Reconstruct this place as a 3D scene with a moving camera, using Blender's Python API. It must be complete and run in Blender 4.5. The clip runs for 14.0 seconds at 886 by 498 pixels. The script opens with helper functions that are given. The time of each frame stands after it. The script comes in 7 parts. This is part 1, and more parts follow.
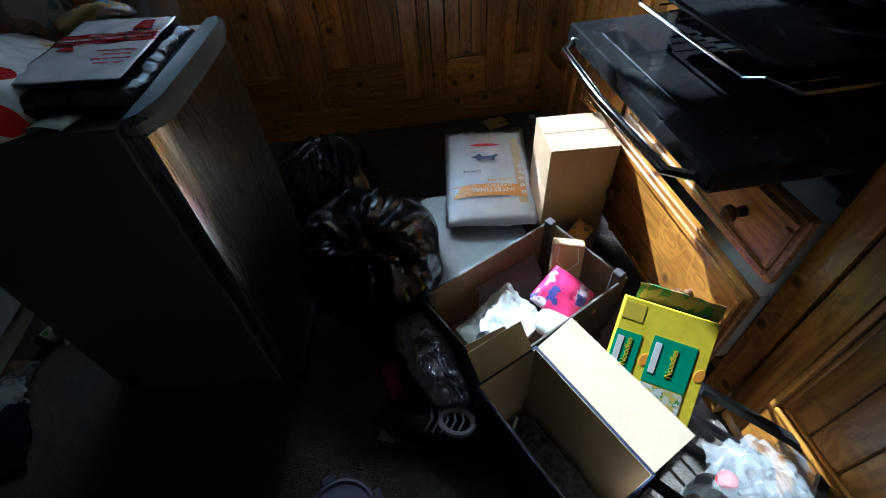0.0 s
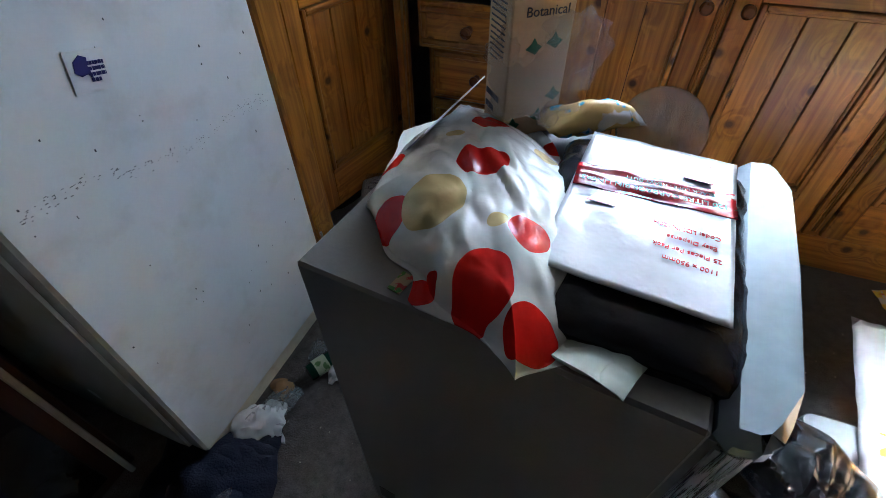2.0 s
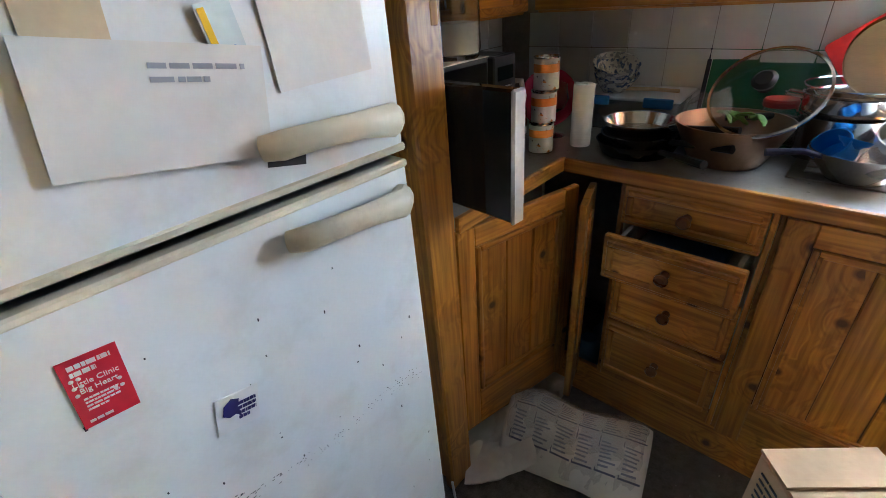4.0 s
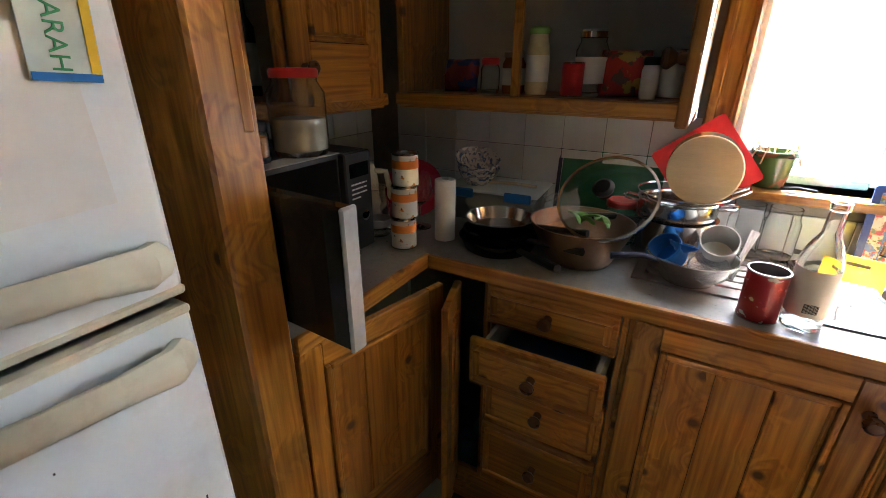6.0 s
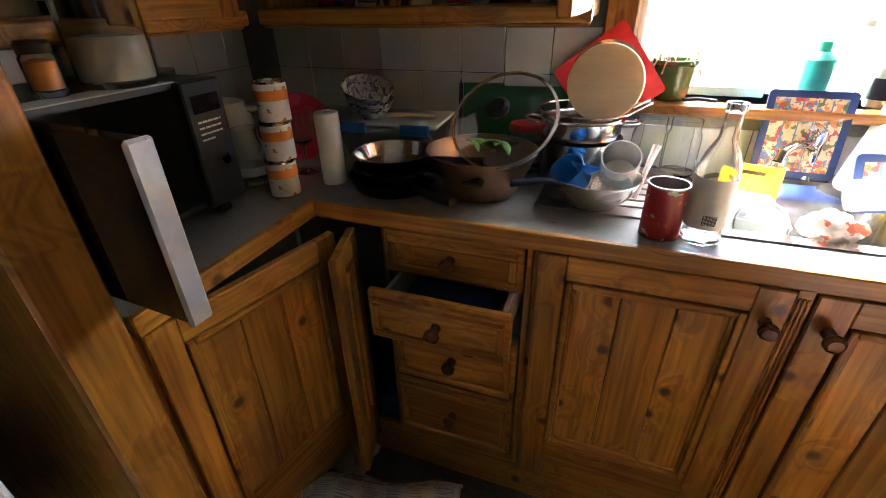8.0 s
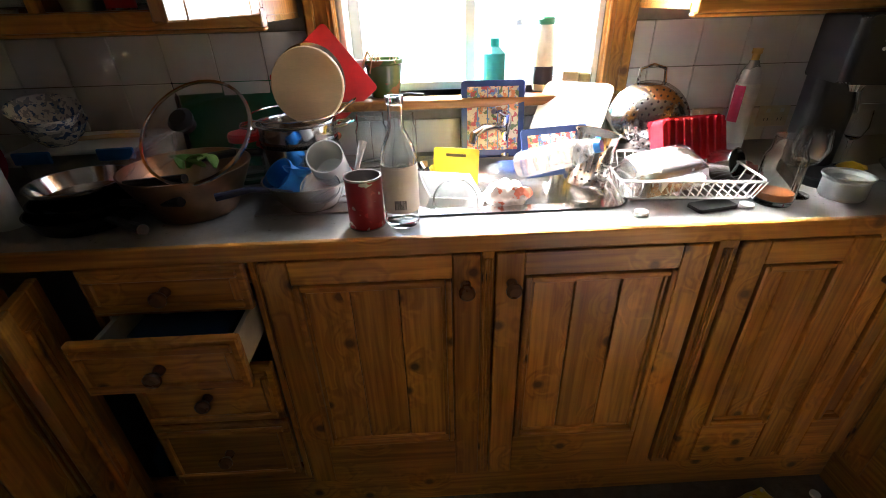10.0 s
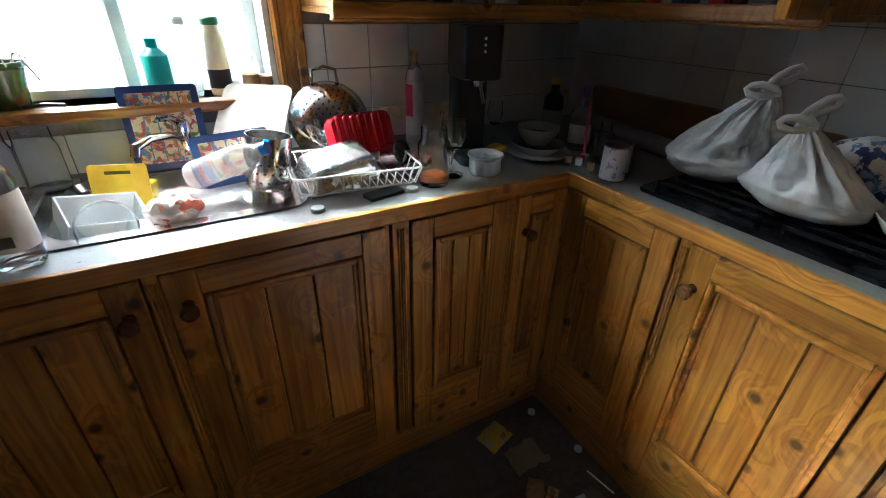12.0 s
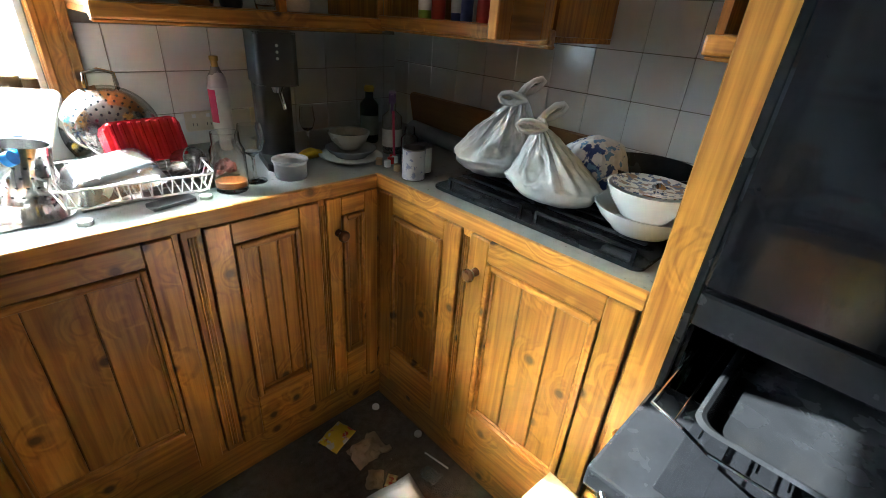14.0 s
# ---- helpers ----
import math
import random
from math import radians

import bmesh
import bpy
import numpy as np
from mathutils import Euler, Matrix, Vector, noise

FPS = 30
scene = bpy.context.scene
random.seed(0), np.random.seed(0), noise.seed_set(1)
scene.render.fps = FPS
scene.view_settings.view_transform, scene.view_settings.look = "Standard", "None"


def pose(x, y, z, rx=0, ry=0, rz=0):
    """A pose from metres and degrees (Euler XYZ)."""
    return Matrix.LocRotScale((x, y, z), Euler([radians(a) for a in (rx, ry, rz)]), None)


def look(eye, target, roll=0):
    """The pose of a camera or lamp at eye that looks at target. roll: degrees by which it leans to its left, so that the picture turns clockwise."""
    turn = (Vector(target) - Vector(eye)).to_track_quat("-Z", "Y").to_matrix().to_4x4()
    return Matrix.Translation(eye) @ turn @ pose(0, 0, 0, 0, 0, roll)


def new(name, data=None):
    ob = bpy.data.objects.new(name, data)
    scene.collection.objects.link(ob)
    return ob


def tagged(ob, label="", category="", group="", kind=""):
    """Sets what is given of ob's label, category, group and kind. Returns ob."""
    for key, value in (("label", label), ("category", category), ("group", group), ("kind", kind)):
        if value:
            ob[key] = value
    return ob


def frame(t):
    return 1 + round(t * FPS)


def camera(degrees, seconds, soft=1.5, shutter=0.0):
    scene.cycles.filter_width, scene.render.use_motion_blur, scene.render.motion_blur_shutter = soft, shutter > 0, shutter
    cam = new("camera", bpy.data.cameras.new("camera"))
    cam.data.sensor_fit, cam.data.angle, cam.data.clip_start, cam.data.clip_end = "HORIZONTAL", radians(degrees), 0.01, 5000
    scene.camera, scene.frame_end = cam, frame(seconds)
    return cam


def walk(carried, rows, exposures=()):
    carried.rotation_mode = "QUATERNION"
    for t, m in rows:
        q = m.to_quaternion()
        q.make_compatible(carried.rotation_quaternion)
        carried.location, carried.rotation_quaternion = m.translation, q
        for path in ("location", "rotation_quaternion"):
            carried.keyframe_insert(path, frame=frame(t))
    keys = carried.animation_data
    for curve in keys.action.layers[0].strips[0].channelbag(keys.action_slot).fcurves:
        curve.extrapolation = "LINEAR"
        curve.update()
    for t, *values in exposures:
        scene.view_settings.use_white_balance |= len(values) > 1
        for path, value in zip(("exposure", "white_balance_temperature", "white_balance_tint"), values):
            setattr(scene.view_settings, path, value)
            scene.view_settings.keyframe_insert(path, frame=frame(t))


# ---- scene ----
cam = camera(89.9, 14.0, 0.7)
PATH = [
    (0, (0.947, 0.798, 1.172), (1.096, 2.162, -0.284), -4.0),
    (0.5, (0.863, 0.866, 1.201), (0.681, 2.316, -0.164), -2.3),
    (1, (0.717, 0.95, 1.203), (0.234, 2.378, -0.111), -1.1),
    (1.5, (0.525, 1.112, 1.174), (-0.029, 2.54, -0.113), -1.3),
    (2, (0.394, 1.244, 1.189), (-0.138, 2.567, -0.214), -0.8),
    (2.5, (0.308, 1.323, 1.21), (-0.31, 2.609, -0.192), -1.4),
    (2.8, (0.269, 1.383, 1.228), (-0.667, 2.463, -0.172), -8.0),
    (3, (0.258, 1.404, 1.241), (-0.867, 2.426, -0.06), -7.0),
    (3.5, (0.219, 1.484, 1.32), (-1.1, 2.457, 0.174), -6.4),
    (4, (0.191, 1.549, 1.388), (-1.023, 2.784, 0.388), -4.9),
    (4.2, (0.204, 1.603, 1.419), (-0.976, 2.882, 0.433), -5.2),
    (6.3, (0.188, 1.746, 1.443), (-0.691, 3.373, 0.682), 0.7),
    (6.5, (0.191, 1.755, 1.448), (-0.667, 3.38, 0.659), 0.6),
    (7, (0.185, 1.789, 1.419), (-0.634, 3.399, 0.562), -0.1),
    (7.2, (0.192, 1.813, 1.402), (-0.59, 3.405, 0.477), -0.5),
    (9.3, (0.376, 1.92, 1.35), (0.122, 3.632, 0.348), -3.0),
    (9.5, (0.408, 1.921, 1.353), (0.232, 3.642, 0.348), -2.8),
    (10, (0.502, 1.922, 1.353), (0.554, 3.664, 0.374), -1.7),
    (10.5, (0.579, 1.914, 1.353), (0.879, 3.63, 0.371), -0.8),
    (11, (0.637, 1.903, 1.359), (1.157, 3.582, 0.405), 0.4),
    (11.5, (0.693, 1.889, 1.353), (1.384, 3.496, 0.383), 0.7),
    (12, (0.747, 1.852, 1.349), (1.63, 3.361, 0.379), 1.4),
    (12.5, (0.799, 1.812, 1.337), (1.871, 3.179, 0.346), 3.2),
    (13, (0.854, 1.765, 1.338), (2.028, 3.058, 0.363), 4.5),
    (13.5, (0.884, 1.714, 1.357), (2.148, 2.945, 0.414), 3.0),
    (14, (0.884, 1.677, 1.367), (2.172, 2.897, 0.444), 4.5),
]
EXPOSE = [(0, 1.75, 4500, -1), (0.5, 1.5, 4450, -1), (1.0, 3.0, 4600, 3), (1.5, 4.3, 4950, 6), (2.5, 4.25, 4900, 5), (3.0, 4.5, 4950, 4), (4.2, 4.9, 5300, 6), (6.5, 4.5, 5900, 9), (7.2, 4.55, 5900, 9), (9.5, 4.05, 5900, 10), (10.5, 3.35, 5500, 7), (11.5, 2.6, 5250, 4), (12.5, 2.55, 5000, 2), (13.2, 3.3, 5150, 1), (14, 3.95, 5150, -2)]
walk(cam, [(t, look(eye, target, roll)) for t, eye, target, roll in PATH], EXPOSE)

# ---- light: late sun through the sink window, sky outside ----
SUN_WAY = Vector((0.39, -1.0, -0.735)).normalized()
world = bpy.data.worlds.new("sky")
scene.world = world
world.use_nodes = True
_wn = world.node_tree
_bg = _wn.nodes["Background"]
_sky = _wn.nodes.new("ShaderNodeTexSky")
_sky.sky_type, _sky.sun_disc = "NISHITA", False
_sky.sun_elevation = math.asin(-SUN_WAY.z)
_sky.sun_rotation = math.atan2(-SUN_WAY.x, -SUN_WAY.y)
_wn.links.new(_sky.outputs[0], _bg.inputs[0])
_bg.inputs[1].default_value = 0.05
_s = new("sun", bpy.data.lights.new("sun", "SUN"))
_s.data.energy, _s.data.angle, _s.data.color = 5.0, radians(0.53), (1.0, 0.93, 0.82)
_s.matrix_world = look((0, 0, 0), SUN_WAY)
_a = new("window_daylight", bpy.data.lights.new("window_daylight", "AREA"))
_a.data.shape, _a.data.size, _a.data.size_y, _a.data.energy, _a.data.color = "RECTANGLE", 0.74, 1.1, 0.6, (0.86, 0.93, 1.0)
_a.matrix_world = look((0.66, 3.50, 1.67), (0.66, 2.5, 1.3))

# ---- materials ----
MATS = {}


def mat(name, base, rough=0.5, metal=0.0, var=0.15, scale=8.0, bump=0.0, bscale=60.0, stain=None, stain_amt=0.0, stain_scale=3.0,
        trans=0.0, ior=1.45, coat=0.0, spec=0.5, stretch=(1, 1, 1), alpha=1.0, sheen=0.0, rvar=0.12):
    """A surface with large and fine variation, stains and relief, in object space."""
    if name in MATS:
        return MATS[name]
    m = bpy.data.materials.new(name)
    m.use_nodes = True
    nt = m.node_tree
    n, l = nt.nodes, nt.links
    b = n["Principled BSDF"]
    tc = n.new("ShaderNodeTexCoord")
    oi = n.new("ShaderNodeObjectInfo")
    off = n.new("ShaderNodeVectorMath"); off.operation = "MULTIPLY_ADD"
    off.inputs[1].default_value = stretch
    l.new(tc.outputs["Object"], off.inputs[0])
    sc = n.new("ShaderNodeMath"); sc.operation = "MULTIPLY"; sc.inputs[1].default_value = 17.0
    l.new(oi.outputs["Random"], sc.inputs[0])
    l.new(sc.outputs[0], off.inputs[2])
    n1 = n.new("ShaderNodeTexNoise"); n1.inputs["Scale"].default_value = scale; n1.inputs["Detail"].default_value = 5
    n2 = n.new("ShaderNodeTexNoise"); n2.inputs["Scale"].default_value = bscale; n2.inputs["Detail"].default_value = 3
    l.new(off.outputs[0], n1.inputs["Vector"]); l.new(off.outputs[0], n2.inputs["Vector"])
    mix = n.new("ShaderNodeMixRGB"); mix.blend_type = "MIX"
    lo = tuple(c * (1 - var) for c in base); hi = tuple(min(1, c * (1 + var)) for c in base)
    mix.inputs[1].default_value, mix.inputs[2].default_value = (*lo, 1), (*hi, 1)
    add = n.new("ShaderNodeMath"); add.operation = "MULTIPLY_ADD"; add.inputs[1].default_value = 0.6
    half = n.new("ShaderNodeMath"); half.operation = "MULTIPLY"; half.inputs[1].default_value = 0.4
    l.new(n2.outputs[0], half.inputs[0]); l.new(n1.outputs[0], add.inputs[0]); l.new(half.outputs[0], add.inputs[2])
    ctr = n.new("ShaderNodeMapRange"); ctr.inputs[1].default_value, ctr.inputs[2].default_value = 0.3, 0.7
    l.new(add.outputs[0], ctr.inputs[0]); l.new(ctr.outputs[0], mix.inputs[0])
    col = mix.outputs[0]
    if stain:
        n3 = n.new("ShaderNodeTexNoise"); n3.inputs["Scale"].default_value = stain_scale; n3.inputs["Detail"].default_value = 8
        n3.inputs["Roughness"].default_value = 0.65
        l.new(off.outputs[0], n3.inputs["Vector"])
        mr = n.new("ShaderNodeMapRange"); mr.inputs[1].default_value, mr.inputs[2].default_value = 0.52, 0.72
        mr.inputs[4].default_value = stain_amt
        l.new(n3.outputs[0], mr.inputs[0])
        ms = n.new("ShaderNodeMixRGB"); ms.inputs[2].default_value = (*stain, 1)
        l.new(mr.outputs[0], ms.inputs[0]); l.new(col, ms.inputs[1])
        col = ms.outputs[0]
    l.new(col, b.inputs["Base Color"])
    rr = n.new("ShaderNodeMapRange"); rr.inputs[3].default_value, rr.inputs[4].default_value = max(0.02, rough - rvar), min(1, rough + rvar)
    l.new(n1.outputs[0], rr.inputs[0]); l.new(rr.outputs[0], b.inputs["Roughness"])
    b.inputs["Metallic"].default_value = metal
    b.inputs["IOR"].default_value = ior
    b.inputs["Transmission Weight"].default_value = trans
    b.inputs["Coat Weight"].default_value = coat
    b.inputs["Specular IOR Level"].default_value = spec
    b.inputs["Sheen Weight"].default_value = sheen
    b.inputs["Alpha"].default_value = alpha
    if bump:
        bp = n.new("ShaderNodeBump"); bp.inputs["Strength"].default_value = bump; bp.inputs["Distance"].default_value = 0.004
        l.new(n2.outputs[0], bp.inputs["Height"]); l.new(bp.outputs[0], b.inputs["Normal"])
    MATS[name] = m
    return m


def pine(name, axis, light=(0.54, 0.240, 0.031), dark=(0.23, 0.080, 0.009), rough=0.30):
    """Varnished knotty pine with the grain along one axis of the piece."""
    m = bpy.data.materials.new(name)
    m.use_nodes = True
    n, l = m.node_tree.nodes, m.node_tree.links
    b = n["Principled BSDF"]
    tc, oi = n.new("ShaderNodeTexCoord"), n.new("ShaderNodeObjectInfo")
    sc = n.new("ShaderNodeMath"); sc.operation = "MULTIPLY"; sc.inputs[1].default_value = 23.0
    l.new(oi.outputs["Random"], sc.inputs[0])
    st = [13.0, 13.0, 13.0]; st[axis] = 0.55
    def coords(scale):
        v = n.new("ShaderNodeVectorMath"); v.operation = "MULTIPLY_ADD"; v.inputs[1].default_value = scale
        l.new(tc.outputs["Object"], v.inputs[0]); l.new(sc.outputs[0], v.inputs[2])
        return v.outputs[0]
    vor = n.new("ShaderNodeTexVoronoi"); vor.inputs["Scale"].default_value = 1.0; vor.voronoi_dimensions = "2D"
    sep, face = n.new("ShaderNodeSeparateXYZ"), n.new("ShaderNodeCombineXYZ")
    l.new(coords((5.2, 5.2, 5.2)), sep.inputs[0])
    l.new(sep.outputs[0 if axis == 2 else 2], face.inputs[0]); l.new(sep.outputs[axis], face.inputs[1])
    l.new(face.outputs[0], vor.inputs["Vector"])
    near = n.new("ShaderNodeMapRange"); near.inputs[1].default_value, near.inputs[2].default_value = 0.04, 0.36
    near.inputs[3].default_value, near.inputs[4].default_value = 1.0, 0.0
    l.new(vor.outputs["Distance"], near.inputs[0])
    base = coords(st)
    bend = n.new("ShaderNodeVectorMath"); bend.operation = "MULTIPLY_ADD"
    bend.inputs[1].default_value = (0.6, 0.6, 0.6)
    comb = n.new("ShaderNodeCombineXYZ")
    for k in range(3):
        if k != axis:
            l.new(near.outputs[0], comb.inputs[k])
    l.new(comb.outputs[0], bend.inputs[0]); l.new(base, bend.inputs[2])
    grain = n.new("ShaderNodeTexNoise"); grain.inputs["Scale"].default_value = 1.5; grain.inputs["Detail"].default_value = 2
    l.new(bend.outputs[0], grain.inputs["Vector"])
    ring = n.new("ShaderNodeMath"); ring.operation = "MULTIPLY"; ring.inputs[1].default_value = 34.0
    l.new(grain.outputs[0], ring.inputs[0])
    sine = n.new("ShaderNodeMath"); sine.operation = "SINE"; l.new(ring.outputs[0], sine.inputs[0])
    fine = n.new("ShaderNodeTexNoise"); fine.inputs["Scale"].default_value = 9.0; fine.inputs["Detail"].default_value = 4
    l.new(base, fine.inputs["Vector"])
    s1 = n.new("ShaderNodeMath"); s1.operation = "MULTIPLY_ADD"; s1.inputs[1].default_value = 0.15
    l.new(sine.outputs[0], s1.inputs[0]); l.new(fine.outputs[0], s1.inputs[2])
    mix = n.new("ShaderNodeMixRGB"); mix.inputs[1].default_value, mix.inputs[2].default_value = (*dark, 1), (*light, 1)
    mr = n.new("ShaderNodeMapRange"); mr.inputs[1].default_value, mr.inputs[2].default_value = 0.15, 0.75
    l.new(s1.outputs[0], mr.inputs[0]); l.new(mr.outputs[0], mix.inputs[0])
    tone = n.new("ShaderNodeHueSaturation")
    tv = n.new("ShaderNodeMapRange"); tv.inputs[3].default_value, tv.inputs[4].default_value = 0.74, 1.2
    l.new(oi.outputs["Random"], tv.inputs[0]); l.new(tv.outputs[0], tone.inputs["Value"]); l.new(mix.outputs[0], tone.inputs["Color"])
    knot = n.new("ShaderNodeMapRange"); knot.inputs[1].default_value, knot.inputs[2].default_value = 0.04, 0.095
    knot.inputs[3].default_value, knot.inputs[4].default_value = 0.95, 0.0
    l.new(vor.outputs["Distance"], knot.inputs[0])
    some = n.new("ShaderNodeMath"); some.operation = "GREATER_THAN"; some.inputs[1].default_value = 0.45
    sepc = n.new("ShaderNodeSeparateColor"); l.new(vor.outputs["Color"], sepc.inputs[0]); l.new(sepc.outputs[0], some.inputs[0])
    km = n.new("ShaderNodeMath"); km.operation = "MULTIPLY"; l.new(knot.outputs[0], km.inputs[0]); l.new(some.outputs[0], km.inputs[1])
    mk = n.new("ShaderNodeMixRGB"); mk.inputs[2].default_value = (0.045, 0.014, 0.005, 1)
    l.new(km.outputs[0], mk.inputs[0]); l.new(tone.outputs[0], mk.inputs[1])
    # greasy wear: darker smears at a larger size
    dirt = n.new("ShaderNodeTexNoise"); dirt.inputs["Scale"].default_value = 4.0; dirt.inputs["Detail"].default_value = 7
    l.new(tc.outputs["Object"], dirt.inputs["Vector"])
    dm = n.new("ShaderNodeMapRange"); dm.inputs[1].default_value, dm.inputs[2].default_value, dm.inputs[4].default_value = 0.5, 0.75, 0.45
    l.new(dirt.outputs[0], dm.inputs[0])
    md = n.new("ShaderNodeMixRGB"); md.inputs[2].default_value = (0.20, 0.075, 0.018, 1)
    l.new(dm.outputs[0], md.inputs[0]); l.new(mk.outputs[0], md.inputs[1])
    l.new(md.outputs[0], b.inputs["Base Color"])
    rr = n.new("ShaderNodeMapRange"); rr.inputs[3].default_value, rr.inputs[4].default_value = rough - 0.1, rough + 0.18
    l.new(dirt.outputs[0], rr.inputs[0]); l.new(rr.outputs[0], b.inputs["Roughness"])
    b.inputs["Coat Weight"].default_value, b.inputs["Coat Roughness"].default_value = 0.3, 0.22
    bp = n.new("ShaderNodeBump"); bp.inputs["Strength"].default_value = 0.12; bp.inputs["Distance"].default_value = 0.002
    l.new(s1.outputs[0], bp.inputs["Height"]); l.new(bp.outputs[0], b.inputs["Normal"])
    MATS[name] = m
    return m


PINE_X, PINE_Y, PINE_Z = pine("pine_x", 0), pine("pine_y", 1), pine("pine_z", 2)
KNOB = mat("knob_wood", (0.10, 0.038, 0.012), 0.3, var=0.3, scale=30)
TILE = mat("tile_glaze", (0.72, 0.73, 0.72), 0.14, var=0.04, scale=5, bump=0.08, bscale=9, stain=(0.5, 0.44, 0.33), stain_amt=0.25, stain_scale=4)
GROUT = mat("grout", (0.24, 0.22, 0.19), 0.9, var=0.2, scale=20, bump=0.3)
# darker than PLASTER to cut light bounced off the unseen ceiling and south wall
LOW_BOUNCE = mat("low_bounce_wall", (0.30, 0.26, 0.21), 0.85, var=0.08, scale=3, bump=0.1, bscale=40)
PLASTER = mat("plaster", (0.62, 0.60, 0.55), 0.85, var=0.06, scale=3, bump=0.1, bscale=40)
LAMINATE = mat("laminate", (0.24, 0.235, 0.225), 0.32, var=0.12, scale=90, bump=0.05, stain=(0.12, 0.08, 0.05), stain_amt=0.5, stain_scale=7)
CARPET = mat("carpet", (0.095, 0.078, 0.064), 0.95, var=0.55, scale=45, bump=0.9, bscale=260, stain=(0.05, 0.04, 0.03), stain_amt=0.6, stain_scale=5, sheen=0.2)
ENAMEL = mat("white_enamel", (0.78, 0.81, 0.81), 0.22, var=0.03, scale=3, bump=0.04, bscale=160, stain=(0.48, 0.45, 0.38), stain_amt=0.3, stain_scale=9)
CREAM = mat("cream_plastic", (0.66, 0.61, 0.46), 0.35, var=0.08, scale=10, stain=(0.35, 0.28, 0.16), stain_amt=0.4, stain_scale=20)
GREYMETAL = mat("painted_grey", (0.21, 0.20, 0.195), 0.36, var=0.08, scale=5, bump=0.05, bscale=220)
STEEL = mat("brushed_steel", (0.52, 0.51, 0.50), 0.28, 1.0, var=0.03, scale=14, stretch=(60, 60, 1), rvar=0.08)
CHROME = mat("chrome", (0.75, 0.75, 0.76), 0.08, 1.0, var=0.05, rvar=0.04)
POTSTEEL = mat("pot_steel", (0.60, 0.58, 0.56), 0.16, 1.0, var=0.08, scale=12, stain=(0.25, 0.2, 0.15), stain_amt=0.3, stain_scale=12)
DULLSTEEL = mat("dull_steel", (0.33, 0.29, 0.26), 0.38, 1.0, var=0.2, scale=10, stain=(0.16, 0.11, 0.07), stain_amt=0.5, stain_scale=9)
BLACKMET = mat("black_enamel", (0.012, 0.012, 0.013), 0.25, var=0.3, scale=12, stain=(0.020, 0.018, 0.016), stain_amt=0.4, stain_scale=10, bump=0.04, spec=0.28)
BLACKGLASS = mat("black_glass", (0.008, 0.008, 0.009), 0.06, var=0.2, scale=3, stain=(0.06, 0.055, 0.05), stain_amt=0.3, stain_scale=3, rvar=0.05)
BLACKPL = mat("black_plastic", (0.015, 0.015, 0.016), 0.35, var=0.2)
GLASS = mat("clear_glass", (0.95, 0.97, 0.96), 0.03, trans=1.0, ior=1.45, var=0.0, rvar=0.02)
GREENGLASS = mat("green_glass", (0.10, 0.16, 0.05), 0.05, trans=0.9, var=0.05, rvar=0.02)
CLEARPL = mat("clear_plastic", (0.86, 0.88, 0.88), 0.16, trans=0.82, ior=1.3, var=0.03)
FOGPL = mat("frosted_plastic", (0.82, 0.83, 0.82), 0.42, trans=0.45, ior=1.3, var=0.04)
BINBAG = mat("bin_bag_film", (0.009, 0.009, 0.010), 0.26, var=0.1, bump=0.10, bscale=38, rvar=0.06)
WHITEBAG = mat("white_bag_film", (0.72, 0.72, 0.70), 0.32, trans=0.25, var=0.10, scale=5, bump=0.5, bscale=34)
FILM = mat("thin_film", (0.80, 0.82, 0.84), 0.10, alpha=0.17, var=0.03)
WHITEPL = mat("white_plastic", (0.74, 0.74, 0.72), 0.35, var=0.05)
PAPER = mat("paper", (0.72, 0.71, 0.67), 0.8, var=0.05, bump=0.1)
CARD = mat("cardboard", (0.43, 0.29, 0.16), 0.8, var=0.1, scale=6, bump=0.1, bscale=120)
CARDIN = mat("cardboard_inside", (0.40, 0.31, 0.21), 0.85, var=0.08, scale=5, bump=0.1)
CERAMIC = mat("white_ceramic", (0.70, 0.70, 0.67), 0.14, var=0.04)
GREYCER = mat("grey_ceramic", (0.33, 0.34, 0.34), 0.22, var=0.1)


def col(name, rgb, rough=0.45, **k):
    return mat(name, rgb, rough, **k)


RED = col("red_plastic", (0.62, 0.02, 0.02), 0.35)
GREEN = col("green_plastic", (0.01, 0.13, 0.06), 0.4)
BLUE = col("blue_plastic", (0.02, 0.16, 0.50), 0.35)
NAVY = col("navy", (0.01, 0.014, 0.045), 0.6)
YELLOW = col("yellow_plastic", (0.80, 0.52, 0.01), 0.4)
ORANGE = col("orange_print", (0.72, 0.23, 0.03), 0.5)
PINK = col("pink_print", (0.55, 0.03, 0.12), 0.4)
INK = col("dark_ink", (0.03, 0.03, 0.04), 0.6)
BOARDWOOD = mat("board_wood", (0.62, 0.47, 0.28), 0.6, var=0.15, scale=3, stretch=(1, 14, 14))

# ---- shapes ----


def box(bm, a, b, bevel=0.0, m=None, segs=1):
    a, b = Vector(a), Vector(b)
    made = bmesh.ops.create_cube(bm, size=1.0, matrix=Matrix.Translation((a + b) / 2) @ Matrix.Diagonal((*[max(1e-4, abs(b[k] - a[k])) for k in range(3)], 1)))
    vs = made["verts"]
    if bevel:
        es = {e for v in vs for e in v.link_edges}
        out = bmesh.ops.bevel(bm, geom=list(es), offset=bevel, segments=segs, affect="EDGES", profile=0.6)
        vs = list({v for v in out["verts"]} | {v for v in vs if v.is_valid})
    if m is not None:
        bmesh.ops.transform(bm, matrix=m, verts=vs)
    return bm


